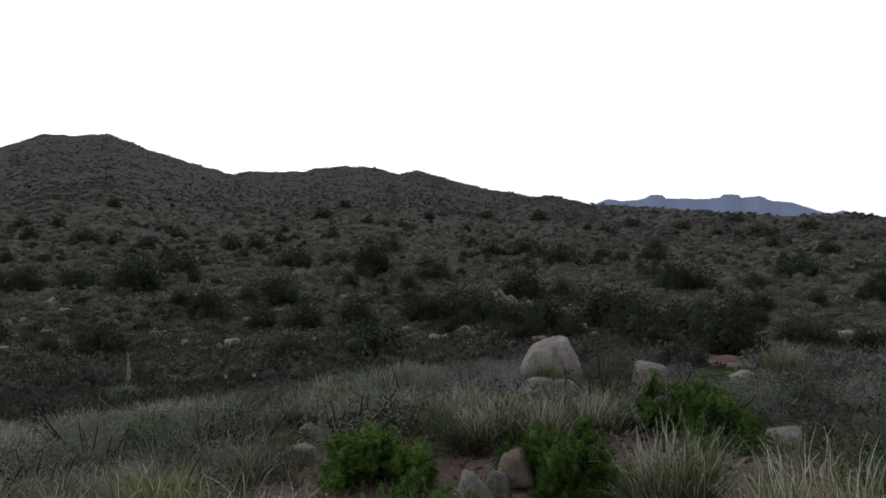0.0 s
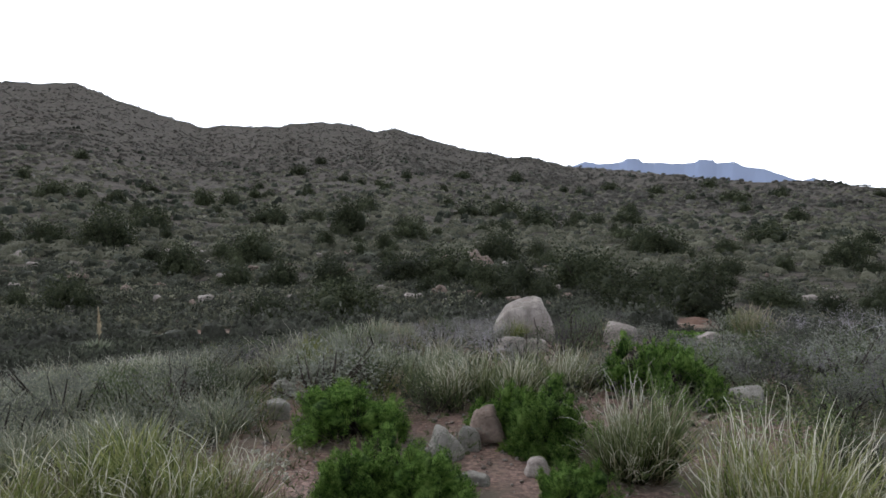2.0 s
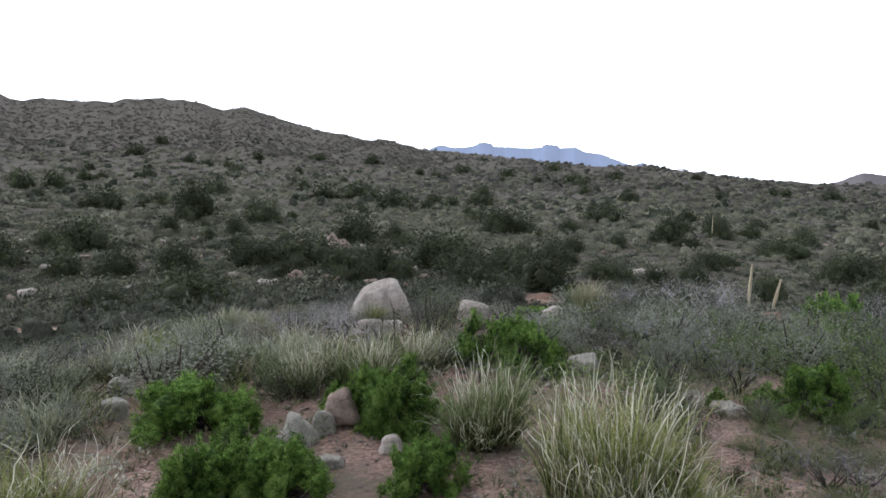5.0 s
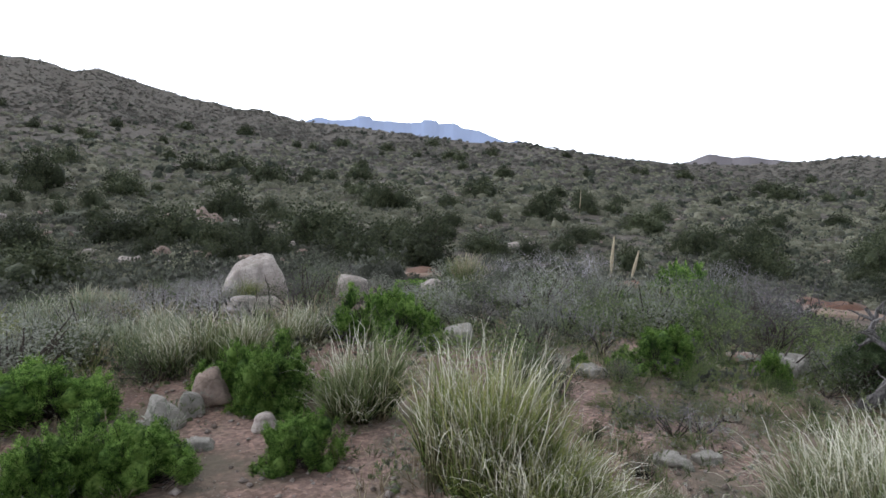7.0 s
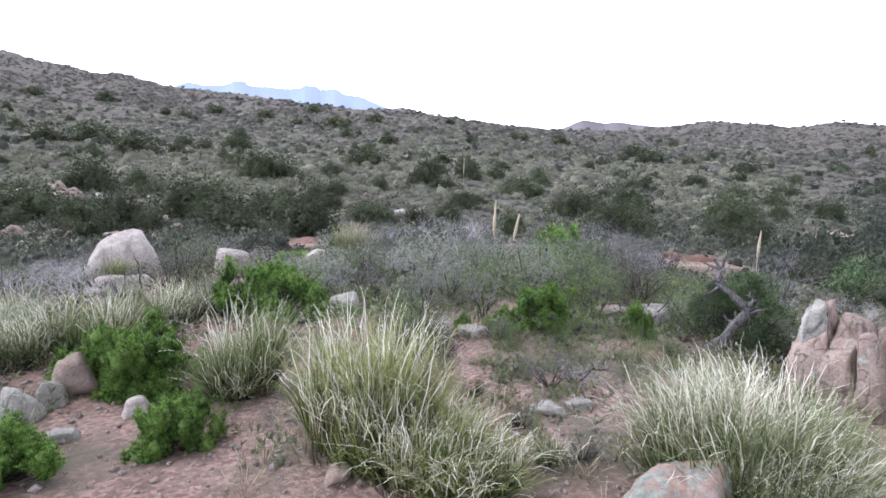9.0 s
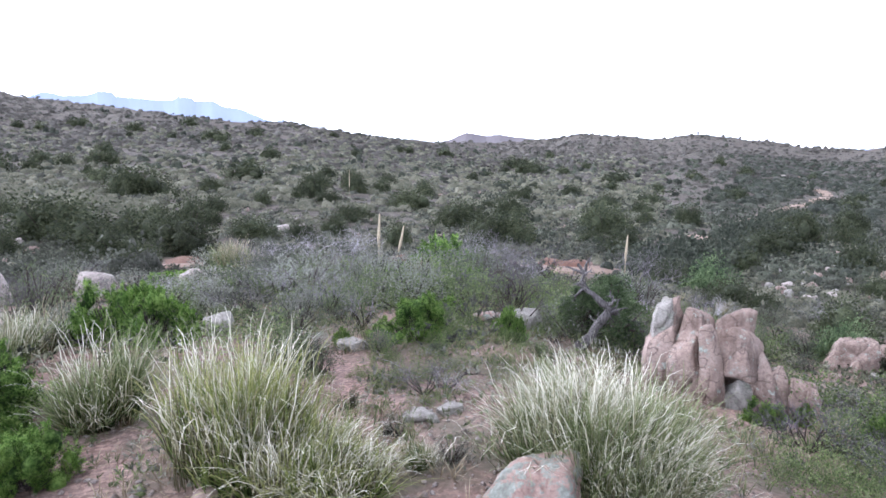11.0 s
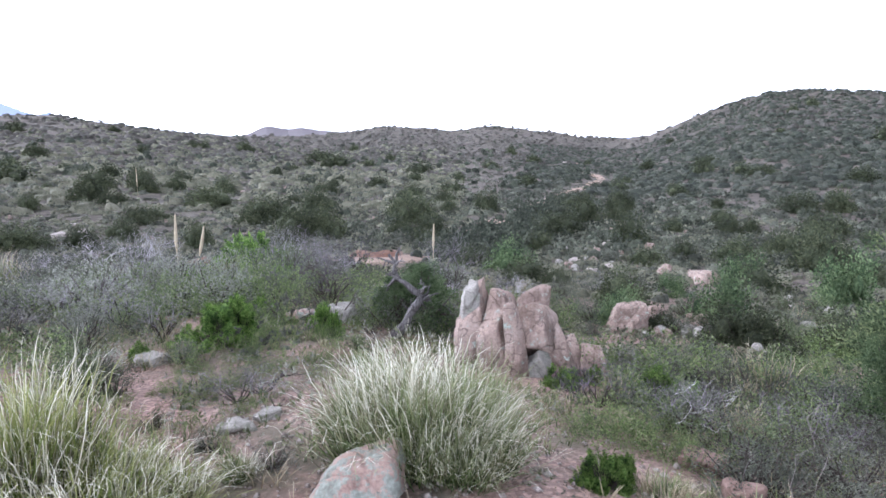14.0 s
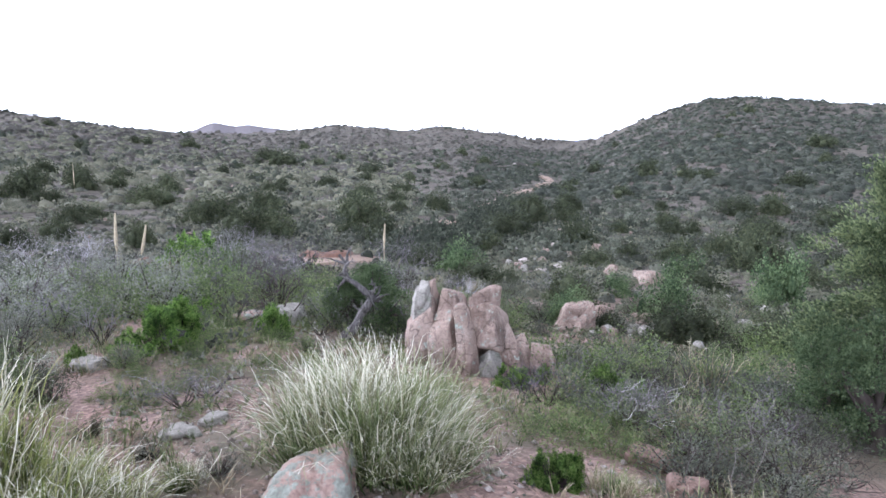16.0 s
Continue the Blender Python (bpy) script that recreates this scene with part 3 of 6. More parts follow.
v, f = ribbon([-0.9, -0.75, -0.5, -0.2, 0.2, 0.5, 0.75, 0.9], [-0.05, 0.07, 0.05, 0.09, 0.09, 0.05, 0.07, -0.05], 0.12)
tagged(new("road", mesh_of("road", v, f, M_ROAD, smooth=True)), "pale pinkish unpaved dirt track winding through the scrub", "dirt road", kind="structure")


def cut_bank(first, last, high):
    """The red cut slope along the far side of the road, over a stretch of its line."""
    az = np.degrees(np.arctan2(ROAD_LINE[:, 0], ROAD_LINE[:, 1]))
    r = np.hypot(*ROAD_LINE.T)
    pick = np.where((az >= first) & (az <= last) & (r < 34))[0]
    line = ROAD_LINE[pick]
    away = unit(line)
    rise = np.sin(np.linspace(0, math.pi, len(pick))) ** 0.35
    rows = []
    for off, lift in ((0.95, -0.02), (1.1, 0.3), (1.35, 0.75), (1.75, 1.0), (2.3, 0.8), (3.2, -0.15)):
        rough = 0.16 * waves(line[:, 0] * 3 + off * 9, line[:, 1] * 3, 2.6)
        p = line + away * (off + rough)[:, None]
        rows.append(np.column_stack([p, ground(p[:, 0], p[:, 1]) + 0.02 + lift * high * rise * np.maximum(0.9 + 0.45 * waves(line[:, 0] * 2, line[:, 1] * 2 + 8, 4.0), 0.2) * (1 + 2.5 * rough)]))
    verts = np.stack(rows, 1)
    n, m = verts.shape[:2]
    i, j = np.meshgrid(np.arange(n - 1), np.arange(m - 1), indexing="ij")
    faces = np.stack([i * m + j, i * m + j + 1, (i + 1) * m + j + 1, (i + 1) * m + j], -1).reshape(-1, 4)
    tagged(new("road_bank", mesh_of("road_bank", verts.reshape(-1, 3), faces, M_BANK, smooth=True)), "red earth cut bank beside the dirt road", "bank", kind="structure")


cut_bank(55.0, 61.0, 0.4)
cut_bank(41.8, 45.5, 0.3)
cut_bank(22.6, 26.6, 0.24)
cut_bank(-21.5, -17.0, 0.3)


# ---------- far ranges ----------
def far_range(name, label, material, crest, r, depth):
    """A range with spurs: its crest as (bearing, angle above the eye) pairs at distance r, falling away on both sides."""
    az = np.arange(crest[0][0] - 2.5, crest[-1][0] + 2.5, 0.08)
    el = np.interp(az, [crest[0][0] - 2.5] + [c[0] for c in crest] + [crest[-1][0] + 2.5], [-0.5] + [c[1] for c in crest] + [-0.5])
    el = el + 0.025 * np.sin(az * 9.1) * np.sin(az * 3.7 + 1)
    top = r * np.tan(np.radians(el))
    rows = []
    for k, share in ((-1.0, 0.0), (-0.75, 0.22), (-0.5, 0.45), (-0.25, 0.72), (0, 1.0), (0.5, 0.5), (1.0, 0.0)):
        spur = 1 + 0.10 * np.sin(az * 1.9 + 3 * k) * np.sin(az * 0.83 + k) * (share < 1) * (share > 0)
        q = r + depth * k + depth * 0.05 * np.sin(az * 2.3 + 2 * k)
        a = np.radians(az)
        rows.append(np.stack([q * np.sin(a), q * np.cos(a), EYE_Z - 40 + (top + 40) * share * spur], 1))
    verts = np.stack(rows, 1)
    n, m = verts.shape[:2]
    i, j = np.meshgrid(np.arange(n - 1), np.arange(m - 1), indexing="ij")
    faces = np.stack([i * m + j, i * m + j + 1, (i + 1) * m + j + 1, (i + 1) * m + j], -1).reshape(-1, 4)
    tagged(new(name, mesh_of(name, verts.reshape(-1, 3), faces, material, smooth=True)), label, "mountain", kind="structure")


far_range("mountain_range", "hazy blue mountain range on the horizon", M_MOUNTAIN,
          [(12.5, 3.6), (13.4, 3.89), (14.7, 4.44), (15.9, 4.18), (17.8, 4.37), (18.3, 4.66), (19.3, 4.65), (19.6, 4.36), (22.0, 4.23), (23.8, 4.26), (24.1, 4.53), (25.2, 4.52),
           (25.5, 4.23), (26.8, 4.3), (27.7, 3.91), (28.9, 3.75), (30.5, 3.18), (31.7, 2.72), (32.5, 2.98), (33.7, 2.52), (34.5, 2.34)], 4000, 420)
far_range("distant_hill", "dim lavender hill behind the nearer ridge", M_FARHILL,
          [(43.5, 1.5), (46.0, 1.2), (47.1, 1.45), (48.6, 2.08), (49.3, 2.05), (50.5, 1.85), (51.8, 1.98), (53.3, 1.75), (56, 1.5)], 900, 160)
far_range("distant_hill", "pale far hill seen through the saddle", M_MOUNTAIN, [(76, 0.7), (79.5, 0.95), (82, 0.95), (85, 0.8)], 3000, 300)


# ---------- rocks ----------
def rock_mesh(name, seed, size, material, cuts=9, detail=4, boxy=0.0, lump=0.12, deep=(0.6, 0.92)):
    """A weathered block: a ball cut by random flats, rounded and roughened; its base is at z = 0."""
    rng = np.random.RandomState(seed)
    bm = bmesh.new()
    bmesh.ops.create_icosphere(bm, subdivisions=detail, radius=1)
    v = np.array([q.co for q in bm.verts])
    if boxy:
        v = v / (np.abs(v) ** (2 / (1 - 0.8 * boxy))).sum(1, keepdims=True) ** ((1 - 0.8 * boxy) / 2)
    for _ in range(cuts):
        n = unit(rng.normal(0, 1, 3))
        over = np.maximum(v @ n - rng.uniform(*deep) * (1 + 0.25 * boxy), 0)
        v = v - over[:, None] * n * 0.97
    off = Vector(rng.uniform(-50, 50, 3))
    for q, co in zip(bm.verts, v):
        c = Vector(co)
        d = noise.fractal(c * 1.4 + off, 0.9, 2.1, 4) * lump + noise.fractal(c * 6 + off, 0.8, 2.2, 3) * lump * 0.22
        q.co = c * (1 + d)
    low, high = min(q.co.z for q in bm.verts), max(q.co.z for q in bm.verts)
    xs, ys = max(abs(q.co.x) for q in bm.verts), max(abs(q.co.y) for q in bm.verts)
    for q in bm.verts:
        q.co = Vector((q.co.x / xs * size[0] / 2, q.co.y / ys * size[1] / 2, (q.co.z - low) / (high - low) * size[2]))
    for face in bm.faces:
        face.smooth = True
    me = bpy.data.meshes.new(name)
    bm.to_mesh(me)
    bm.free()
    me.materials.append(material)
    return me


def block_mesh(name, seed, size, material, detail, sharp):
    """A fractured block: a box of tilted faces with broken corners, its edges a little rounded; its base is at z = 0."""
    rng = np.random.RandomState(seed)
    bm = bmesh.new()
    bmesh.ops.create_icosphere(bm, subdivisions=detail, radius=1)
    d = unit(np.array([q.co for q in bm.verts]))
    d = unit(np.sign(d) * np.abs(d) ** 0.8)
    faces = np.concatenate([np.eye(3), -np.eye(3)]) + rng.normal(0, 0.13, (6, 3))
    corners = unit(rng.normal(0, 1, (9, 3)) + [0, 0, 0.3])
    planes = np.concatenate([unit(faces), corners])
    reach = np.concatenate([rng.uniform(0.46, 0.54, 6), rng.uniform(0.52, 0.68, 9)])
    out = (np.maximum(d @ planes.T, 0) / reach) ** sharp
    v = d * (out.sum(1) ** (-1 / sharp))[:, None]
    off = Vector(rng.uniform(-50, 50, 3))
    wide = np.array([np.ptp(v[:, k]) for k in range(3)])
    for q, co in zip(bm.verts, v):
        c = Vector(co / wide * size)
        rough = noise.fractal(c * 5 + off, 0.8, 2.1, 4) * 0.016 + noise.fractal(c * 26 + off, 0.8, 2.2, 3) * 0.0035
        ridge = -0.034 * max(0.0, 1 - abs(noise.noise(Vector((c.x * 5, c.y * 5, c.z * 1.6)) + off)) * 13)
        q.co = c + Vector(co).normalized() * (rough + ridge)
    low = min(q.co.z for q in bm.verts)
    for q in bm.verts:
        q.co.z -= low
    for face in bm.faces:
        face.smooth = True
    me = bpy.data.meshes.new(name)
    bm.to_mesh(me)
    bm.free()
    me.materials.append(material)
    return me


def stone_mesh(name, seed, size, material, sharp=9, taper=1.0, shear=0.0, bulge=0.0, detail=5, groove=0.02, rough=0.026):
    """A weathered granite block with rounded edges: narrowed to its top by taper, leaning by shear, swollen by bulge; its base is at z = 0."""
    rng = np.random.RandomState(seed)
    bm = bmesh.new()
    bmesh.ops.create_icosphere(bm, subdivisions=detail, radius=1)
    d = unit(np.array([q.co for q in bm.verts]))
    d = unit(np.sign(d) * np.abs(d) ** 0.85)
    planes = np.concatenate([unit(np.concatenate([np.eye(3), -np.eye(3)]) + rng.normal(0, 0.14, (6, 3))), unit(rng.normal(0, 1, (9, 3)) + [0, 0, 0.35])])
    reach = np.concatenate([rng.uniform(0.46, 0.53, 6), rng.uniform(0.5, 0.66, 9)])
    v = d * (((np.maximum(d @ planes.T, 0) / reach) ** sharp).sum(1) ** (-1 / sharp))[:, None]
    v = (v - v.min(0)) / np.ptp(v, axis=0)
    u = v[:, 2]
    wide = 1 + (taper - 1) * u + bulge * 4 * u * (1 - u)
    v = np.column_stack([((v[:, 0] - 0.5) * wide + shear * (u - 0.5)) * size[0], (v[:, 1] - 0.5) * (0.4 + 0.6 * wide) * size[1], u * size[2]])
    off = Vector(rng.uniform(-50, 50, 3))
    mid = Vector((0, 0, size[2] * 0.5))
    for q, co in zip(bm.verts, v):
        c = Vector(co)
        swell = noise.fractal(c * 4 + off, 0.7, 2.1, 5) * rough + noise.fractal(c * 20 + off, 0.7, 2.2, 3) * 0.006
        ridge = -groove * max(0.0, 1 - abs(noise.noise(Vector((c.x * 4, c.y * 4, c.z * 1.4)) + off)) * 22)
        q.co = c + (c - mid).normalized() * (swell + ridge) * min(1.0, 0.4 + max(size))
    for face in bm.faces:
        face.smooth = True
    me = bpy.data.meshes.new(name)
    bm.to_mesh(me)
    bm.free()
    me.materials.append(material)
    return me


def stone(az, r, size, seed, material, label, sink=0.06, turn=0.0, name="rock", **shape):
    """A stone of that shape facing the knoll's top."""
    ob = put(new(name, stone_mesh(name, seed, size, material, **shape)), on_ground(az, r, turn - az, sink=sink))
    return tagged(ob, label, name)


def rock(az, r, size, seed, material, label, sink=0.25, turn=None, name="rock", sharp=0, **shape):
    me = block_mesh(name, seed, size, material, 4 if max(size) < 0.4 else 5, sharp) if sharp else rock_mesh(name, seed, size, material, **shape)
    ob = new(name, me)
    put(ob, on_ground(az, r, turn if turn is not None else seed * 37, sink=size[2] * sink))
    return tagged(ob, label, name)


stone(9.8, 13.2, (1.5, 1.1, 0.95), 321, M_PALE, "large pale angular granite boulder among grey brush", name="boulder", sharp=11, taper=0.5, shear=0.12, bulge=0.02, groove=0.05)
stone(8.6, 10.6, (0.7, 0.5, 0.3), 12, M_PALE, "pale rock lying in front of the boulder", sharp=9, taper=0.7)
stone(10.9, 10.7, (0.5, 0.4, 0.26), 13, M_PALE, "small pale rock lying in front of the boulder", sharp=9, taper=0.7)
rock(18.3, 12.7, (0.66, 0.6, 0.5), 14, M_PALE, "pointed pale grey rock in dry brush", 0.15, sharp=12)
rock(25.5, 14.2, (0.75, 0.6, 0.4), 15, M_PALE, "low rounded tan rock by a green shrub", 0.2)
stone(2.7, 4.36, (0.31, 0.27, 0.26), 216, M_GREY, "grey rounded rock leaning between green shrubs", sharp=5, taper=0.45, shear=-0.2, sink=0.04)
stone(5.0, 4.55, (0.2, 0.18, 0.2), 217, M_GREY, "small grey rock between green shrubs", sharp=5, taper=0.55, sink=0.03)
stone(6.5, 4.72, (0.32, 0.28, 0.32), 218, M_TAN, "upright tan rock under a green shrub", sharp=6, taper=0.62, shear=-0.1, sink=0.04)
stone(5.7, 3.85, (0.22, 0.17, 0.1), 219, M_GREY, "small flat grey stone on gravel", sharp=8, taper=0.7, sink=0.03)
rock(1.0, 4.25, (0.18, 0.15, 0.12), 20, M_GREY, "small grey stone beside a shrub", 0.2)
stone(11.3, 4.05, (0.18, 0.15, 0.13), 221, M_PALE, "whitish stone behind a small green shrub", sharp=5, taper=0.5, sink=0.02)
rock(-12.3, 5.55, (0.22, 0.2, 0.19), 22, M_GREY, "rounded tan stone beside the path", 0.15, sharp=10)
rock(-12.1, 6.45, (0.26, 0.22, 0.2), 23, M_GREY, "rounded tan stone beside the path", 0.15, sharp=10)
rock(-10.8, 5.0, (0.12, 0.1, 0.07), 24, M_PALE, "small pale stone on gravel", 0.2)
rock(-24.4, 9.9, (0.4, 0.36, 0.22), 25, M_GREY, "pale rock half hidden by grey grass", 0.3, sharp=11)
rock(-20.8, 9.4, (0.75, 0.4, 0.2), 26, M_PALE, "low pale rock half hidden by grey grass", 0.2)
rock(-8.1, 8.6, (0.32, 0.28, 0.16), 27, M_PALE, "low pale stone in the grass", 0.2)
rock(40.8, 5.7, (0.3, 0.24, 0.11), 46, M_GREY, "grey rock beside a herb clump", 0.2, sharp=12)
rock(48.5, 3.82, (0.25, 0.17, 0.075), 28, M_GREY, "flat pale stone on bare soil", 0.3, sharp=14)
rock(51.4, 3.98, (0.22, 0.13, 0.08), 29, M_GREY, "flat grey stone on bare soil", 0.3, sharp=14)
rock(28.5, 6.85, (0.38, 0.34, 0.24), 31, M_GREY, "pale grey rock in dry brush", 0.2, sharp=12)
rock(56.3, 7.6, (0.42, 0.36, 0.24), 32, M_GREY, "whitish rock behind a green shrub", 0.15, sharp=12)
rock(53.2, 7.5, (0.5, 0.3, 0.16), 33, M_LICHEN, "low flat rock in green herbs", 0.2)
stone(61.3, 2.86, (0.64, 0.5, 0.28), 152, M_LICHEN, "pink granite rock covered in grey-green lichen", sharp=9, taper=0.42, shear=0.1, sink=0.05, groove=0.02)
rock(29.4, 2.85, (0.18, 0.14, 0.09), 35, M_PINK, "pinkish stone at the foot of the grass", 0.2)
stone(82.0, 12.6, (1.02, 0.7, 0.66), 192, M_PINK, "large faceted pink granite boulder on the slope", name="boulder", turn=0, sharp=30, taper=0.5, shear=0.2, groove=0.04, rough=0.05)
stone(84.3, 13.6, (0.6, 0.5, 0.5), 138, M_PINK, "smaller pink granite boulder on the slope", name="boulder", turn=-8, sharp=16, taper=0.6, shear=-0.1, groove=0.06)
rock(80.6, 13.0, (0.4, 0.35, 0.3), 37, M_PINK, "pink rock below a boulder", 0.2)
rock(84.6, 12.6, (0.3, 0.25, 0.22), 38, M_PINK, "pink rock below a boulder", 0.2)
rock(82.3, 12.2, (0.22, 0.2, 0.3), 39, M_PINK, "upright pink stone on the slope", 0.2)
rock(87.6, 25.5, (1.25, 1.0, 0.75), 40, M_PINK, "smooth tan boulder beside a bush", 0.25, name="boulder", sharp=7)
rock(91.0, 3.9, (0.27, 0.2, 0.13), 41, M_ROSE, "pink rock half hidden under brush", 0.2, sharp=14)
rock(94.4, 3.5, (0.2, 0.16, 0.14), 42, M_ROSE, "reddish pink rock under thorny twigs", 0.2, sharp=14)
rock(6.0, 46, (1.5, 1.0, 1.1), 43, M_PINK, "pinkish rock between dark bushes on the slope", 0.2)
rock(5.2, 49, (1.0, 0.8, 1.3), 44, M_PINK, "pinkish rock between dark bushes on the slope", 0.2)
rock(8.0, 21.5, (0.35, 0.3, 0.55), 45, M_PALE, "small upright pale stone", 0.1)


def outcrop():
    """A stack of upright weathered blocks."""
    az, r = 73.9, 6.2
    x, y = polar(az, r)
    z = -0.87
    home = thing("rock_outcrop", "outcrop of upright weathered pink granite blocks with dark cracks", "rock outcrop")
    home.matrix_basis = Matrix.Translation((x, y, z)) @ Euler((0, 0, radians(-az))).to_matrix().to_4x4()
    blocks = [  # across, back, foot, width, depth, height, taper, shear, bulge, sharpness, seed
        (-0.56, 0.04, -0.05, 0.34, 0.4, 0.99, 0.78, 0.12, 0.04, 11, 65), (-0.53, 0.05, 0.72, 0.29, 0.3, 0.44, 0.45, 0.2, 0.0, 9, 58), (-0.45, 0.08, 0.74, 0.2, 0.26, 0.45, 0.42, 0.1, 0.0, 10, 51),
        (-0.27, 0.0, -0.05, 0.37, 0.44, 0.95, 0.86, -0.06, 0.03, 12, 54), (-0.25, 0.06, 0.74, 0.31, 0.36, 0.35, 0.72, 0.0, 0.12, 7, 52), (-0.08, -0.1, -0.05, 0.28, 0.3, 1.1, 0.55, -0.4, 0.04, 11, 53),
        (0.07, 0.18, 0.58, 0.37, 0.36, 0.53, 0.88, 0.0, 0.0, 15, 57), (0.13, 0.0, 0.45, 0.41, 0.46, 0.53, 0.7, -0.1, 0.14, 8, 62), (0.17, -0.06, -0.05, 0.3, 0.34, 0.58, 0.85, 0.0, 0.0, 9, 59),
        (-0.03, -0.18, -0.05, 0.24, 0.24, 0.64, 0.5, -0.35, 0.0, 10, 55), (0.41, 0.0, -0.05, 0.4, 0.38, 0.85, 0.36, -0.4, 0.03, 13, 66), (0.32, 0.12, -0.05, 0.3, 0.3, 0.76, 0.8, 0.0, 0.0, 9, 60),
        (0.55, 0.08, -0.05, 0.36, 0.32, 0.72, 0.5, -0.35, 0.0, 12, 56), (0.69, 0.0, -0.05, 0.36, 0.36, 0.63, 0.5, -0.3, 0.06, 11, 67), (0.8, -0.02, -0.06, 0.2, 0.28, 0.42, 0.6, -0.2, 0.0, 9, 68),
        (-0.25, -0.36, 0.1, 0.18, 0.18, 0.22, 0.7, 0.0, 0.1, 6, 70), (-0.33, -0.4, 0.02, 0.19, 0.19, 0.19, 0.7, 0.0, 0.1, 6, 71), (0.1, 0.34, -0.1, 1.2, 0.3, 0.72, 0.7, 0.0, 0.0, 12, 63)]
    for across, back, foot, w, d, h, taper, shear, bulge, sharp, seed in blocks:
        me = stone_mesh("rock", seed, (w, d, h), M_GREY if seed in (58, 59, 60, 70, 71) else M_PINK, sharp * 2.6, taper, shear, bulge * 0.7, 5, 0.03, 0.032)
        ob = part("rock", me, home)
        ob.matrix_basis = Matrix.Translation((across, back, foot)) @ Euler((radians(seed * 7 % 12 - 6), radians(seed * 5 % 10 - 5), radians(seed * 11 % 40 - 20))).to_matrix().to_4x4()


outcrop()

PALE_STONES = [stone_mesh("rock", 90 + k, (1, 0.8, 0.75), M_GREY if k % 2 else M_TAN, sharp=14, taper=0.6, detail=3) for k in range(4)]


def loose_stones(az, r, wide, deep, count, size, seed):
    """Stones strewn over a stony patch of the slope."""
    rng = np.random.RandomState(seed)
    for _ in range(count):
        s = size * rng.uniform(0.35, 1.0) ** 1.4
        ob = put(new("rock", PALE_STONES[rng.randint(4)]), on_ground(az + rng.normal(0, wide), r + rng.normal(0, deep), rng.uniform(0, 360), s, 0.05 * s, rng.uniform(0.6, 1.1)))
        tagged(ob, "small pale granite stone strewn on the stony slope", "rock", "stones strewn on the slope")


for patch in ((86.8, 13.6, 0.9, 0.7, 16, 0.4, 1), (82.6, 12.2, 1.0, 0.4, 14, 0.24, 2), (89.0, 11.6, 1.3, 0.5, 14, 0.22, 3), (95.4, 16.5, 1.0, 1.2, 10, 0.45, 4), (93.2, 12.0, 0.6, 0.4, 9, 0.3, 5), (93.8, 20.0, 1.6, 1.0, 8, 0.5, 6), (79.0, 32.0, 1.8, 3.0, 22, 0.5, 7)):
    loose_stones(*patch)

ROCK_KINDS = [rock_mesh("rock", 70 + k, (1, 0.8, 0.7), M_PALE if k % 2 else M_PINK, cuts=12, detail=3, deep=(0.45, 0.8)) for k in range(5)]


def slope_rocks():
    """Loose rocks on the slopes across the road, in bands of stony ground."""
    rng = np.random.RandomState(8)
    for first, last, near, far, count, big in ((-36, -2, 26, 60, 80, 0.95), (-2, 16, 28, 55, 60, 0.95), (76, 90, 22, 60, 40, 0.7), (76, 98, 8, 22, 30, 0.35), (20, 60, 34, 90, 26, 0.9), (74.5, 77, 150, 175, 10, 2.4)):
        for _ in range(count):
            az, r = rng.uniform(first, last), rng.uniform(near, far)
            x, y = polar(az, r)
            if off_road(x, y)[0] < 2:
                continue
            s = big * rng.uniform(0.35, 1.0) ** 1.5
            ob = new("rock", ROCK_KINDS[rng.randint(5)])
            put(ob, on_ground(az, r, rng.uniform(0, 360), s, 0.12 * s, rng.uniform(0.6, 1.3)))
            tagged(ob, "weathered granite rock lying on the scrubby slope", "rock", "rocks on the slope")


slope_rocks()


def pebbles():
    rng = np.random.RandomState(9)
    n = 9000
    az, r = rng.uniform(-35, 105, n), 2.2 + 7 * rng.uniform(0, 1, n) ** 1.5
    x, y = r * np.sin(np.radians(az)), r * np.cos(np.radians(az))
    s = 0.005 + 0.027 * rng.uniform(0, 1, n) ** 4
    shape = np.array([[1, 0, 0], [-1, 0, 0], [0, 1, 0], [0, -1, 0], [0, 0, 0.7], [0, 0, -0.7]], dtype=float)
    jag = shape[None] * rng.uniform(0.6, 1.3, (n, 6, 1)) * s[:, None, None]
    verts = jag + np.stack([x, y, ground(x, y) + s * 0.3], 1)[:, None]
    tri = np.array([[0, 2, 4], [2, 1, 4], [1, 3, 4], [3, 0, 4], [2, 0, 5], [1, 2, 5], [3, 1, 5], [0, 3, 5]])
    faces = (np.arange(n)[:, None, None] * 6 + tri).reshape(-1, 3)
    tagged(new("pebbles", mesh_of("pebbles", verts.reshape(-1, 3), faces, M_PEBBLE)), "small pale stones strewn on the soil", "pebbles", kind="stuff")


pebbles()

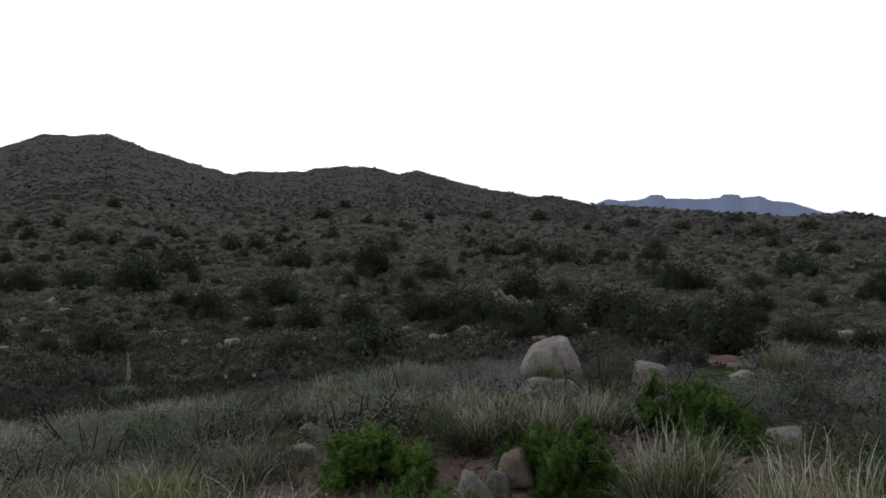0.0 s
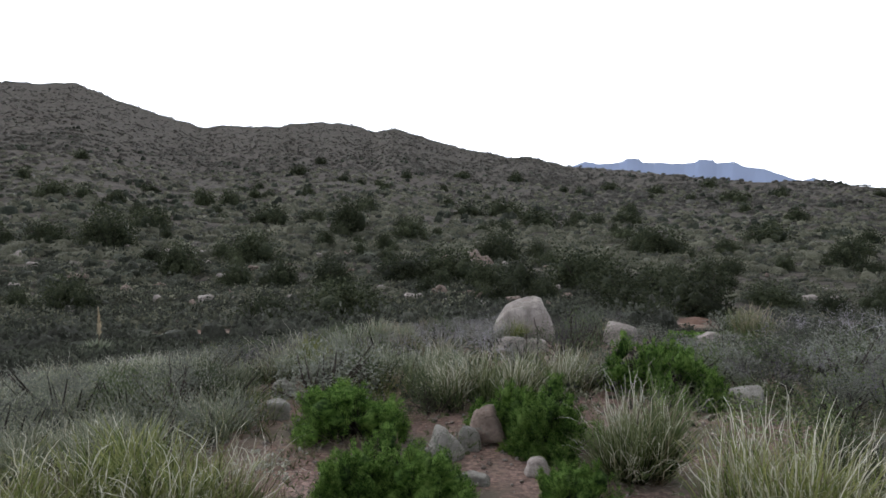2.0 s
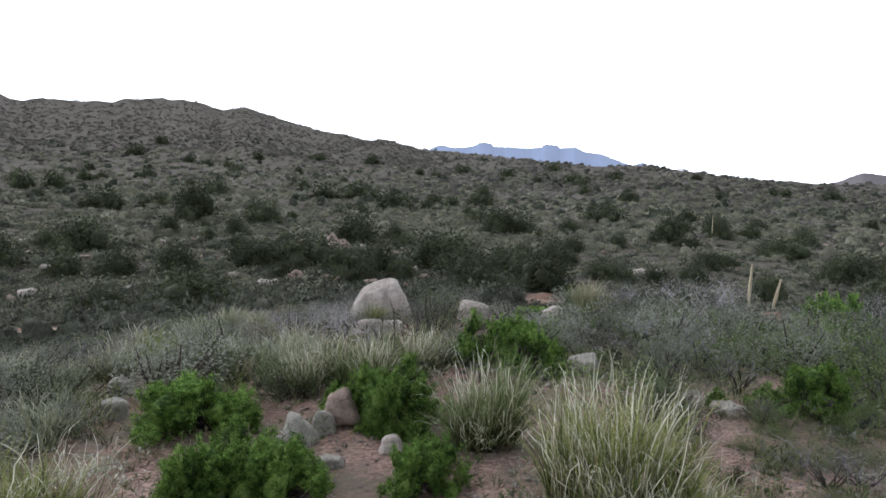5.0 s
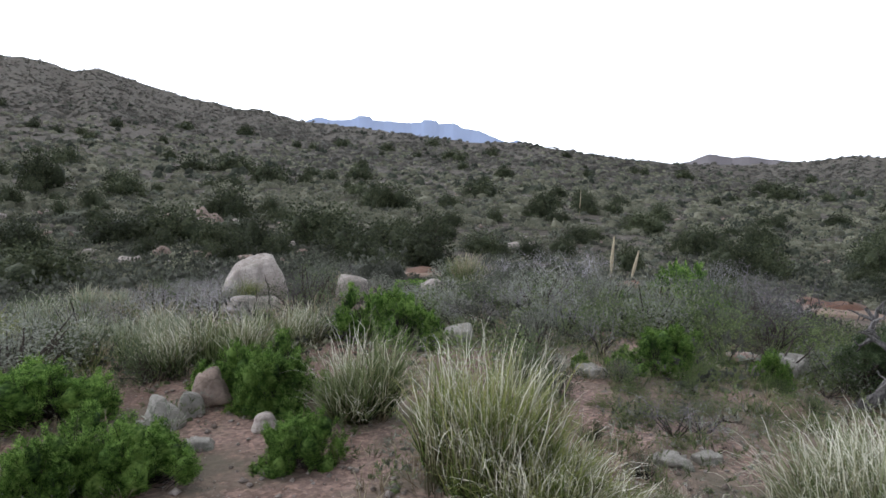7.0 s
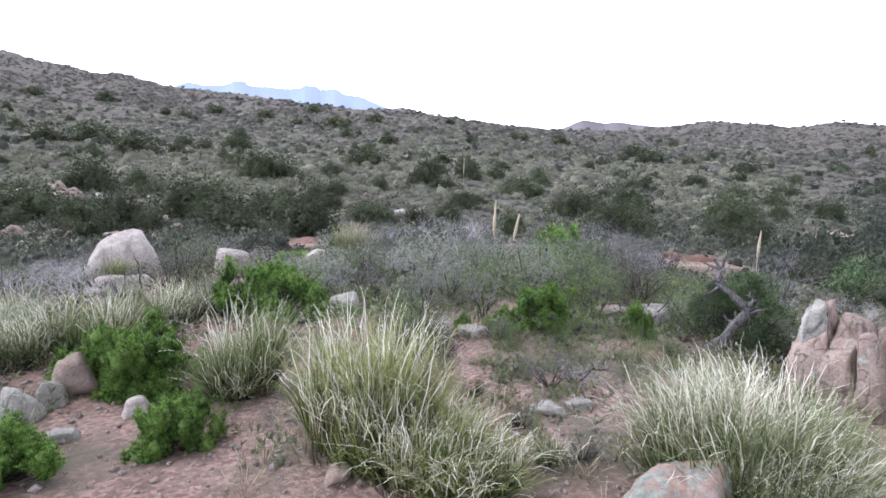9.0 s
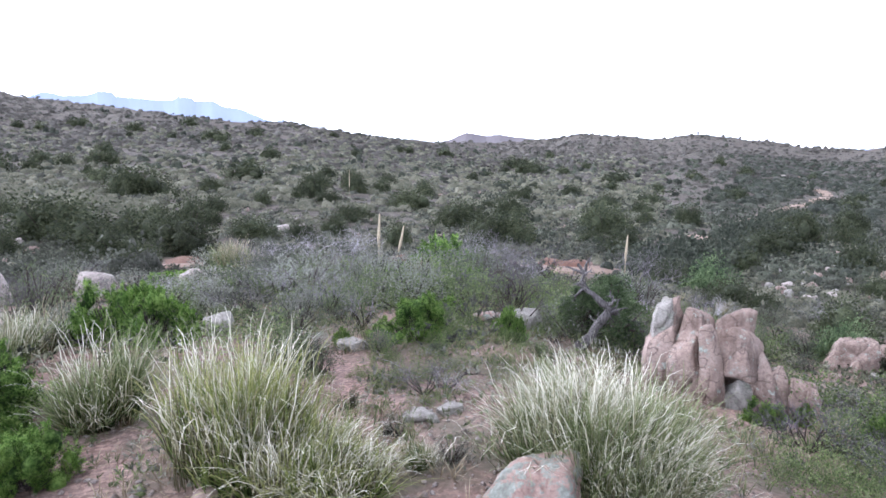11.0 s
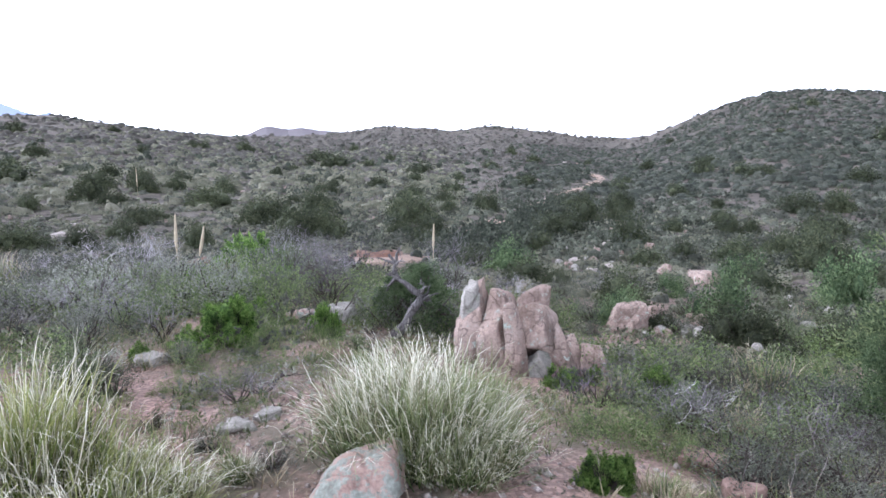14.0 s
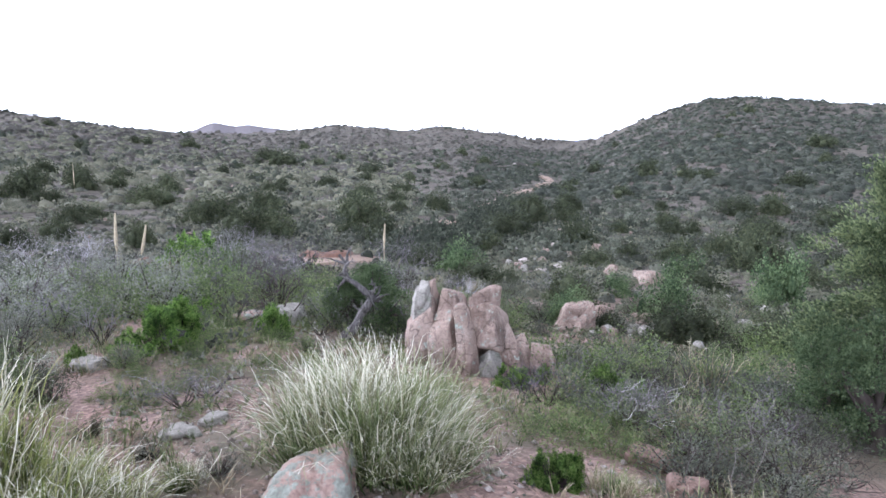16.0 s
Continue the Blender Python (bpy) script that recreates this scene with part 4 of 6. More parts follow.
# ---------- plants: each kind is built once or a few times and then copied ----------
def dome(rng, n, w, h, lumps, fill=0.25, reach=(0.35, 0.72), puff=(0.22, 0.42)):
    """Points in the outer shell of a lumpy crown of width w and height h, and the way out from it."""
    mid = unit(rng.normal(0, 1, (lumps, 3))) * [1, 1, 0.8]
    mid[:, 2] = np.abs(mid[:, 2])
    mid = mid * rng.uniform(*reach, (lumps, 1))
    size = rng.uniform(*puff, lumps)
    pick = rng.randint(0, lumps, n)
    out = unit(rng.normal(0, 1, (n, 3)))
    rad = (1 - fill * rng.uniform(0, 1, n) ** 0.7) * size[pick]
    p = mid[pick] + out * rad[:, None]
    p[:, 2] = np.abs(p[:, 2])
    wide, high = np.percentile(np.hypot(p[:, 0], p[:, 1]), 96), np.percentile(p[:, 2], 98)
    fit = np.array([w / 2 / wide, w / 2 / wide, h / high])
    return p * fit, unit(out + [0, 0, 0.5]), (mid * fit, size[:, None] * fit)


def clumps(rng, lumps, share=0.86, shape=BALL):
    """Rough rounded clumps of foliage that fill the lumps of a crown."""
    pieces = []
    for mid, size in zip(*lumps):
        v = shape[0] * rng.uniform(0.78, 1.16, (len(shape[0]), 1)) * size * share + mid
        v[:, 2] = np.maximum(v[:, 2], 0.0)
        pieces.append((v, shape[1]))
    return joined(pieces)


def green_shrub(seed, tips=460, per=125):
    """A bright green needle-leaved shrub, one metre wide, of billowing leafy puffs on upright twigs."""
    rng = np.random.RandomState(seed)
    home = thing("green_shrub", "bright green needle-leaved shrub growing on gravelly soil", "shrub")
    p, out, lumps = dome(rng, tips, 0.95, 0.55, 26, 0.3, (0.42, 0.82), (0.17, 0.29))
    foot = np.column_stack([p[:, :2] * 0.25, np.zeros(tips)])
    bow = (p + foot) / 2 + rng.normal(0, 0.03, p.shape) + [0, 0, -0.03]
    v, f = joined([prisms(foot, bow, 0.006, 0.004), prisms(bow, p, 0.004, 0.002)])
    part("stem_base", mesh_of("stem_base", v, f, M_DARKTWIG), home)
    way = unit(out * 0.6 + [0, 0, 0.75] + rng.normal(0, 0.2, p.shape))
    n = tips * per
    at = np.repeat(p, per, 0) + np.repeat(way, per, 0) * rng.uniform(-0.07, 0.045, (n, 1)) + rng.normal(0, 0.013, (n, 3))
    at[:, 2] = np.maximum(at[:, 2], 0.01)
    v, f = leaves(rng, at, rng.uniform(0.02, 0.036, n), 0.003, np.repeat(way, per, 0), 0.4)
    v, f = joined([clumps(rng, lumps, 0.66, KNOB), (v, triangles(f))])
    part("foliage", mesh_of("foliage", v, f, M_GREEN), home)
    return home


def slips(rng, a, b, ra, rb):
    """Flat thin slips in place of sticks, for the finest twigs."""
    s = unit(np.cross(b - a, rng.normal(0, 1, a.shape)))
    verts = np.stack([a - s * ra[:, None], a + s * ra[:, None], b + s * rb[:, None], b - s * rb[:, None]], 1).reshape(-1, 3)
    return verts, np.arange(len(verts)).reshape(-1, 4)


def leafy_bush(name, label, seed, material, bark, n, leaf, lumps=14, h=0.7, fill=0.35, stems=9, core=0.86, shape=BALL, slim=0.32, **crown):
    """A rounded uneven bush one metre wide: stems and a crown of many small leaves."""
    rng = np.random.RandomState(seed)
    home = thing(name, label, "bush")
    p, out, lump = dome(rng, n, 1.0, h, lumps, fill, **crown)
    v, f = leaves(rng, p, rng.uniform(0.6, 1.3, n) * leaf, leaf * slim, out, 0.7)
    ends = p[rng.randint(0, n, stems * 3)]
    foot = np.column_stack([ends[:, :2] * 0.12, np.full(len(ends), -0.03)])
    knee = foot * 0.4 + ends * 0.5 + rng.normal(0, 0.03, ends.shape)
    v2, f2 = joined([prisms(foot, knee, 0.016, 0.01), prisms(knee, ends, 0.01, 0.003)])
    f2 = triangles(f2)
    if stems:
        part("stem_base", mesh_of("stem_base", v2, f2, bark), home)
    if shape:
        v, f = joined([clumps(rng, lump, core, shape), (v, triangles(f))])
    part("crown", mesh_of("crown", v, f, material, smooth=True), home)
    return home


def grey_brush(seed, material, label, leafy=90, stems=10):
    """A bare twiggy shrub, one metre wide, with a few small grey leaves."""
    rng = np.random.RandomState(seed)
    home = thing("dry_brush", label, "shrub")
    (a, b, ra, rb), tips, d = boughs(rng, stems, 0.30, 0.62, 4, 3, 0.62, 0.008)
    low = 0.02
    a[:, 2], b[:, 2] = np.maximum(a[:, 2], low), np.maximum(b[:, 2], low)
    wide = max(np.percentile(np.hypot(b[:, 0], b[:, 1]), 95), 0.01) * 2
    a, b = a / wide * [1, 1, 0.9], b / wide * [1, 1, 0.9]
    thick = ra > 0.0055
    v, f = joined([prisms(a[thick], b[thick], ra[thick] * 1.3, rb[thick] * 1.3), slips(rng, a[~thick], b[~thick], ra[~thick] * 0.85, rb[~thick] * 0.85)])
    me = mesh_of("branchwork", v, f, material)
    me.materials.append(M_DARKTWIG)
    me.polygons.foreach_set("material_index", (np.arange(len(f)) < 3 * thick.sum()).astype(np.int32))
    part("branchwork", me, home)
    pick = rng.randint(0, len(b), leafy)
    v, f = leaves(rng, b[pick] + rng.normal(0, 0.02, (leafy, 3)), 0.016, 0.0045, rng.normal(0, 1, (leafy, 3)) + [0, 0, 0.6], 0.6)
    part("foliage", mesh_of("foliage", v, f, M_SAGE_DARK), home)
    return home


def bear_grass(seed, name, label, n, dry, length, base, lean, droop, width=0.007, green=M_BLADE, pale=M_TIP, tufts=0):
    """A tussock of long arching blades, the green ones inside and the dry curling ones between and below."""
    rng = np.random.RandomState(seed)
    home = thing(name, label, "grass clump")
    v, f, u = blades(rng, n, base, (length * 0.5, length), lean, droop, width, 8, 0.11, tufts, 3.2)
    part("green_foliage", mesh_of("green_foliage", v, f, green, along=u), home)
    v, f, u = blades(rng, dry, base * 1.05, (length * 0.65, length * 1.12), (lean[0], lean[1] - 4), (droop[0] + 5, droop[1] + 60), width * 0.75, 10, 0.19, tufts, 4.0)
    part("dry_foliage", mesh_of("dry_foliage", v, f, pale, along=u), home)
    return home


def sotol(seed, tall, label, lean=0.0, rosette=0.45, stout=1.0):
    """A rosette of narrow sword leaves with a tall dry flower stalk and its thicker seed head."""
    rng = np.random.RandomState(seed)
    home = thing("sotol_plant", label, "desert plant")
    v, f, u = blades(rng, 170, 0.06, (rosette * 0.7, rosette), (10, 85), (5, 30), 0.018, 3)
    part("leaf_rosette", mesh_of("leaf_rosette", v, f, M_SWORD, along=u), home)
    k = 14
    t = np.linspace(0, 1, k + 1)
    line = np.column_stack([lean * t + 0.03 * np.sin(3 * t), 0.02 * np.sin(4 * t), tall * t])
    body = 0.024 * stout + 0.05 * stout * np.clip((t - 0.4) / 0.2, 0, 1) * np.clip((1.02 - t) / 0.5, 0, 1)
    half = int(k * 0.45)
    part("stalk", mesh_of("stalk", *prisms(line[:half], line[1:half + 1], body[:half] * 0.9, body[1:half + 1] * 0.85), M_STALK), home)
    head = [prisms(line[half:-1], line[half + 1:], body[half:-1], body[half + 1:])]
    n = 420
    q = rng.uniform(0.45, 1, n)
    at = np.column_stack([np.interp(q, t, line[:, i]) for i in range(3)])
    head.append(leaves(rng, at, 0.06 * np.clip((1.05 - q) / 0.4, 0.3, 1), 0.01, rng.normal(0, 1, (n, 3)) + [0, 0, 1.6], 0.3))
    v, f = joined(head)
    part("seed_head", mesh_of("seed_head", v, f, M_STALK), home, "pale dry seed head")
    return home


def tube(points, radii, sides=7):
    """A closed smooth limb along points."""
    points, rows = np.asarray(points, dtype=float), []
    d = unit(np.gradient(points, axis=0))
    s = unit(np.cross(d, [0.31, 0.9, 0.22]))
    t = np.cross(d, s)
    for k in range(sides):
        c, q = math.cos(2 * math.pi * k / sides), math.sin(2 * math.pi * k / sides)
        rows.append(points + np.asarray(radii)[:, None] * (c * s + q * t))
    verts = np.stack(rows, 1)
    n = len(points)
    i, j = np.meshgrid(np.arange(n - 1), np.arange(sides), indexing="ij")
    k = (j + 1) % sides
    return verts.reshape(-1, 3), np.stack([i * sides + j, i * sides + k, (i + 1) * sides + k, (i + 1) * sides + j], -1).reshape(-1, 4)


def bent(rng, start, way, length, steps=9, wiggle=0.25, rise=0.0):
    p, d, out = np.array(start, dtype=float), unit(np.array(way, dtype=float)), []
    for _ in range(steps + 1):
        out.append(p.copy())
        p = p + d * length / steps
        d = unit(d + rng.normal(0, wiggle, 3) + [0, 0, rise])
    return np.array(out)


def clumped_tree(seed, name, label, width, height, clumps, per, leaf, material, low=0.12):
    """A small evergreen: trunk, limbs and a ragged crown of leafy clumps."""
    rng = np.random.RandomState(seed)
    home = thing(name, label, "tree")
    mid = unit(rng.normal(0, 1, (clumps, 3))) * (rng.uniform(0.25, 1, clumps) ** 0.5)[:, None]
    mid[:, 2] = (mid[:, 2] * 0.5 + 0.5)
    taper = np.interp(mid[:, 2], [0, 0.35, 1], [0.85, 1.0, 0.3])
    mid = np.column_stack([mid[:, 0] * taper * width * 0.42, mid[:, 1] * taper * width * 0.42, height * (low + (0.94 - low) * mid[:, 2])])
    limbs = [tube(bent(rng, (0, 0, -0.1), (0.1, 0.05, 1), height * 0.75, 9, 0.16), np.linspace(0.09, 0.025, 10))]
    for q in mid[::4]:
        start = np.array([0.02, 0.02, max(q[2] * 0.45, 0.1)])
        knee = start * 0.5 + q * 0.5 + rng.normal(0, 0.05, 3)
        limbs.append(tube(np.array([start, (start + knee) / 2, knee, q]), np.array([0.03, 0.024, 0.016, 0.006]), 5))
    v, f = joined(limbs)
    part("trunk", mesh_of("trunk", v, f, M_BARK, smooth=True), home)
    n = clumps * per
    at = np.repeat(mid, per, 0)
    out = unit(rng.normal(0, 1, (n, 3)))
    puff = np.repeat(rng.uniform(0.10, 0.2, clumps), per) * width * 0.55
    at = at + out * (puff * rng.uniform(0.2, 1, n) ** 0.5)[:, None] * [1, 1, 0.75]
    at[:, 2] = np.maximum(at[:, 2], 0.03)
    v, f = leaves(rng, at, rng.uniform(0.6, 1.3, n) * leaf, leaf * 0.3, out + [0, 0, 0.5], 0.5)
    part("crown", mesh_of("crown", v, f, material), home)
    return home


def headroom(az, r):
    """How high growth may stand on the western edge of the knoll, where the valley shows beyond it."""
    az, r = np.asarray(az, dtype=float), np.asarray(r, dtype=float)
    rim = np.interp(az, [-45, -28, -20, -13, -5.7, 2, 7], [-13.4, -12.9, -12.1, -11.4, -10.4, -9.8, -9.5])
    room = EYE_Z + r * np.tan(np.radians(rim)) - ground(r * np.sin(np.radians(az)), r * np.cos(np.radians(az)))
    return np.where((az < 6.5) & (r > 6) & (r < 20), room, 9.0)


def spreading_tree(seed, name, label, radius, height, limbs, per, leaf, material):
    """A broad-based evergreen: a trunk, limbs reaching out of it, and flattened leafy sprays along the limbs."""
    rng = np.random.RandomState(seed)
    home = thing(name, label, "tree")
    trunk = bent(rng, (0, 0, -0.1), (0.03, 0.02, 1), height * 0.9, 9, 0.07)
    wood, spots = [tube(trunk, np.linspace(0.11, 0.02, 10))], []
    for i in range(limbs):
        u = 0.02 + 0.95 * (i + rng.uniform(0, 1)) / limbs
        start = np.array([np.interp(u * 9, range(10), trunk[:, k]) for k in range(3)])
        reach = radius * np.interp(u, [0, 0.18, 0.4, 0.62, 0.75, 0.92, 1], [0.85, 1.0, 0.8, 0.62, 0.47, 0.3, 0.12]) * rng.uniform(0.72, 1.08)
        turn = i * 2.4 + rng.normal(0, 0.3)
        line = bent(rng, start, (math.cos(turn), math.sin(turn), 0.12 + 0.3 * u), reach, 6, 0.13, 0.03)
        wood.append(tube(line, np.linspace(0.026, 0.005, 7), 5))
        for q in np.concatenate([line[2:], line[3:] + rng.normal(0, 0.12, (4, 3)) * [1, 1, 0.5]]):
            spots.append((q, rng.uniform(0.09, 0.2), unit(line[-1] - line[0])))
    v, f = joined(wood)
    part("trunk", mesh_of("trunk", v, f, M_BARK, smooth=True), home)
    n = len(spots) * per
    out = unit(rng.normal(0, 1, (n, 3)))
    puff = np.repeat([q[1] for q in spots], per)
    at = np.repeat([q[0] for q in spots], per, 0) + out * (puff * rng.uniform(0.1, 1, n) ** 0.6)[:, None] * [1.2, 1.2, 0.6]
    at[:, 2] = np.maximum(at[:, 2], 0.03)
    v, f = leaves(rng, at, rng.uniform(0.6, 1.3, n) * leaf, leaf * 0.24, out * 0.5 + np.repeat([q[2] for q in spots], per, 0) + [0, 0, 0.3], 0.4)
    part("crown", mesh_of("crown", v, f, material), home)
    return home


def scatter(kinds, group, rows, rng):
    """Copies of the kinds at (bearing, distance, width, height share), the kinds taken in turn; the first uses stand for themselves."""
    for i, (az, r, w, tall) in enumerate(rows):
        kind = kinds[-1 if az > 80 and group.startswith("dry brush") else i % len(kinds)]
        tall = min(tall, float(headroom(az, r)) / (0.58 * w))
        if group.startswith("dry brush") and 27 < az < 60 and r > 8.5:
            tall *= 0.8
            if i % 2:
                continue
            kind = kinds[i // 2 % len(kinds)]
        if tall < 0.22:
            continue
        copy = copy_thing(kind, Matrix())
        if 6 < r < 20 and any(a < az < b for a, b in ((-21.5, -16.5), (22.0, 27.0), (42.0, 44.8))):
            # low growth where the road shows beyond
            tall = min(tall, float(np.interp(r, [6, 9, 13, 17, 20], [0.7, 0.52, 0.36, 0.2, 0.12])) / (0.6 * w))
        put(copy, on_ground(az, r, rng.uniform(0, 360), w, 0.03 * w, tall))
        tagged(copy, group=group)


def retire(kinds):
    """Removes the patterns that the copies were taken from."""
    for k in kinds:
        for ob in (*k.children_recursive, k):
            bpy.data.objects.remove(ob)


place_rng = np.random.RandomState(21)

# bright green shrubs of the knoll: bearing, distance, width, height share
greens = [green_shrub(31), green_shrub(32), green_shrub(33, 360)]
scatter(greens, "green shrubs on the knoll", [(12.4, 4.65, 0.95, 0.8), (9.2, 5.0, 0.75, 0.86), (-6.2, 4.9, 1.0, 0.68), (-4.4, 3.5, 0.8, 0.78), (0.8, 3.5, 0.75, 0.72), (14.7, 3.45, 0.52, 0.95), (20.4, 6.9, 0.9, 1.1), (23.3, 6.6, 0.85, 1.0),
                                           (17.8, 7.2, 0.6, 0.9), (47.9, 14.7, 1.5, 1.1), (40.0, 5.85, 0.2, 1.4), (23.3, 13.5, 0.8, 1.0), (77.6, 5.55, 0.34, 1.0)], place_rng)
scatter(greens, "green shrubs on the knoll", [(83.5, 3.2, 0.34, 0.9), (85.5, 5.6, 0.5, 1.0), (29.0, 3.3, 0.34, 1.9), (88.5, 5.5, 0.4, 1.0), (49.5, 8.0, 0.4, 0.9), (51.0, 11.5, 0.7, 1.0), (80.3, 6.0, 0.3, 0.9)], place_rng)
scatter(greens, "green shrubs on the knoll", [(46.6, 6.2, 0.9, 0.78), (55.3, 6.53, 0.37, 1.41), (46.9, 14.2, 1.6, 0.85), (43.6, 12.5, 0.7, 0.9), (24.6, 15.12, 1.39, 0.55)], place_rng)
retire(greens)

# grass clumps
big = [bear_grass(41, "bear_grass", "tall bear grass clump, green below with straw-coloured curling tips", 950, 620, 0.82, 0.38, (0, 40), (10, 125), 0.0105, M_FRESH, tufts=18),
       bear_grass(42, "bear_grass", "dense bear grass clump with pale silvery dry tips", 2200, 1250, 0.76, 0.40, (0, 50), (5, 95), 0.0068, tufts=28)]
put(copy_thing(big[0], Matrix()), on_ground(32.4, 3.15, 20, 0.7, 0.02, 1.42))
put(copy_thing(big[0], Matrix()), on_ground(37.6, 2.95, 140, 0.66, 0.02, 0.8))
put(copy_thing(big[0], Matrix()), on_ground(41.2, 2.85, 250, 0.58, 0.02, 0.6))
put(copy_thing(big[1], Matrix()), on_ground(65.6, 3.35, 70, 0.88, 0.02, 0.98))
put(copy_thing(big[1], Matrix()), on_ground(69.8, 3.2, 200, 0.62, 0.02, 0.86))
ragged = bear_grass(50, "bear_grass", "ragged yellow-green bear grass clump with curling pale tips", 330, 120, 0.74, 0.26, (0, 48), (15, 95), 0.011, M_FRESH, tufts=8)
for az, r, s, turn in ((-34, 3.55, 0.8, 10), (-29.5, 3.4, 0.78, 80), (-25, 3.5, 0.85, 160), (-20.5, 3.35, 0.8, 220), (-16.8, 3.4, 0.66, 300), (-38, 3.7, 0.85, 40), (-22.5, 3.05, 0.7, 130), (-31.5, 3.0, 0.7, 200)):
    put(copy_thing(ragged, Matrix()), on_ground(az, r, turn, s, 0.02, 0.95))
for az, r, s, turn in ((-10.9, 8.5, 0.95, 30), (8.5, 12.4, 0.8, 70)):
    put(copy_thing(ragged, Matrix()), on_ground(az, r, turn, s, 0.02, 0.85))
retire(big + [ragged])
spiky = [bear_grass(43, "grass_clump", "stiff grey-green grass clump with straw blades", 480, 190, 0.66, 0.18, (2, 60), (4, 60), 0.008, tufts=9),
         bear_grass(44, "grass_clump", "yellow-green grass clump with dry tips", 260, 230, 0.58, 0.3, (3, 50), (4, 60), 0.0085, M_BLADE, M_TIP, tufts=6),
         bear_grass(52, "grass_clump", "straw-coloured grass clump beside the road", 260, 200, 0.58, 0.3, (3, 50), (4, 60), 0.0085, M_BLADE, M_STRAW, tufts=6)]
put(copy_thing(spiky[0], Matrix()), on_ground(20.2, 4.25, 40, 0.9, 0.02, 1.15))
put(copy_thing(spiky[0], Matrix()), on_ground(19.0, 4.15, 200, 0.6, 0.02, 1.0))
for i, (az, r, s) in enumerate(((4.6, 5.9, 0.9), (8.3, 6.1, 1.0), (11.4, 6.4, 0.95), (14.2, 6.9, 0.8), (28.6, 17.8, 1.8), (29.8, 17.5, 1.5), (26.9, 12.0, 0.6), (88.3, 3.2, 0.32), (1.2, 6.2, 0.7), (49.6, 3.13, 0.3))):
    put(copy_thing(spiky[0 if i == 9 else 2 if i in (4, 5, 7) else 1], Matrix()), on_ground(az, r, i * 67, s, 0.02, 1.0))
retire(spiky)

wild = bear_grass(46, "grass_clump", "small dry grass clump among brush", 60, 80, 0.5, 0.16, (4, 55), (5, 50), 0.009, M_BLADE, M_STRAW)
tuft_rng = np.random.RandomState(47)
for i in range(70):
    az, r = tuft_rng.uniform(-38, 100), 6.2 + 13 * tuft_rng.uniform(0, 1)
    if not (50 < az < 62.5 or 20 < az < 28 or 7 < az < 13 or (36 < az < 47 and r < 8.2) or (60 < az < 80 and r < 8) or 77 < az < 92) and headroom(az, r) > 0.4:
        tagged(put(copy_thing(wild, Matrix()), on_ground(az, r, i * 41, tuft_rng.uniform(0.6, 1.25), 0.02, tuft_rng.uniform(0.8, 1.1))), group="small grass clumps")
for i in range(3):
    put(copy_thing(wild, Matrix()), on_ground(tuft_rng.uniform(80, 103), tuft_rng.uniform(3.2, 6.5), i * 41, tuft_rng.uniform(0.5, 0.9), 0.02, 0.9))
retire([wild])

pale = bear_grass(48, "grass_clump", "fine pale grey-green grass clump", 330, 110, 0.55, 0.26, (2, 50), (4, 60), 0.0065, M_SWORD, M_TIP, tufts=9)
pale_rng = np.random.RandomState(49)
for i in range(64):
    az, r = pale_rng.uniform(-40, -16.5), math.sqrt(pale_rng.uniform(4.7 ** 2, 8.8 ** 2))
    put(copy_thing(pale, Matrix()), on_ground(az, r, i * 53, pale_rng.uniform(0.6, 0.9), 0.02, pale_rng.uniform(0.7, 1.0)))
for i, (az, r, s) in enumerate(((-13, 7.6, 0.9), (-4, 7.6, 0.9), (0, 7.0, 0.9), (-6, 9.5, 1.1), (-8.5, 7.4, 0.8), (3.2, 7.8, 0.9))):
    put(copy_thing(pale, Matrix()), on_ground(az, r, i * 53, s, 0.02, 1.0))
retire([pale])

# sotol plants and their stalks
for seed, az, r, tall, lean, turn in ((81, 41.7, 18.6, 1.75, -0.12, 40), (82, 42.9, 20.5, 1.45, 0.32, -42), (83, 63.8, 23.5, 1.65, 0.03, 10), (84, -26.8, 13.7, 1.0, 0.02, 27), (85, 38.4, 62, 3.0, 0.0, 0)):
    put(sotol(seed, tall, "sotol plant with a tall pale dry flower stalk", lean, stout={84: 0.3, 85: 0.6}.get(seed, 0.95)), on_ground(az, r, turn, 1.0, 0.02))
ball = bear_grass(45, "sotol_plant", "round grey-green sotol rosette among brush", 420, 60, 0.6, 0.1, (5, 100), (0, 25), 0.014, M_SWORD, M_STRAW)
for az, r, s in ((-3.6, 12.6, 1.15), (-1.0, 13.2, 0.9)):
    put(copy_thing(ball, Matrix()), on_ground(az, r, az * 9, s, 0.0))
retire([ball])

def hides_road(az, r):
    """Whether a bush would stand close before an open stretch of the road."""
    hides = np.zeros(len(az), dtype=bool)
    for a, b in OPEN_ROAD[4:]:
        lane = (ROAD_AZ > a - 0.3) & (ROAD_AZ < b + 0.3) & (ROAD_R < 134)
        order = np.argsort(ROAD_AZ[lane])
        edge = np.interp(az, ROAD_AZ[lane][order], ROAD_R[lane][order])
        hides |= (az > a) & (az < b) & (r > 0.8 * edge) & (r < edge + 1)
    return hides


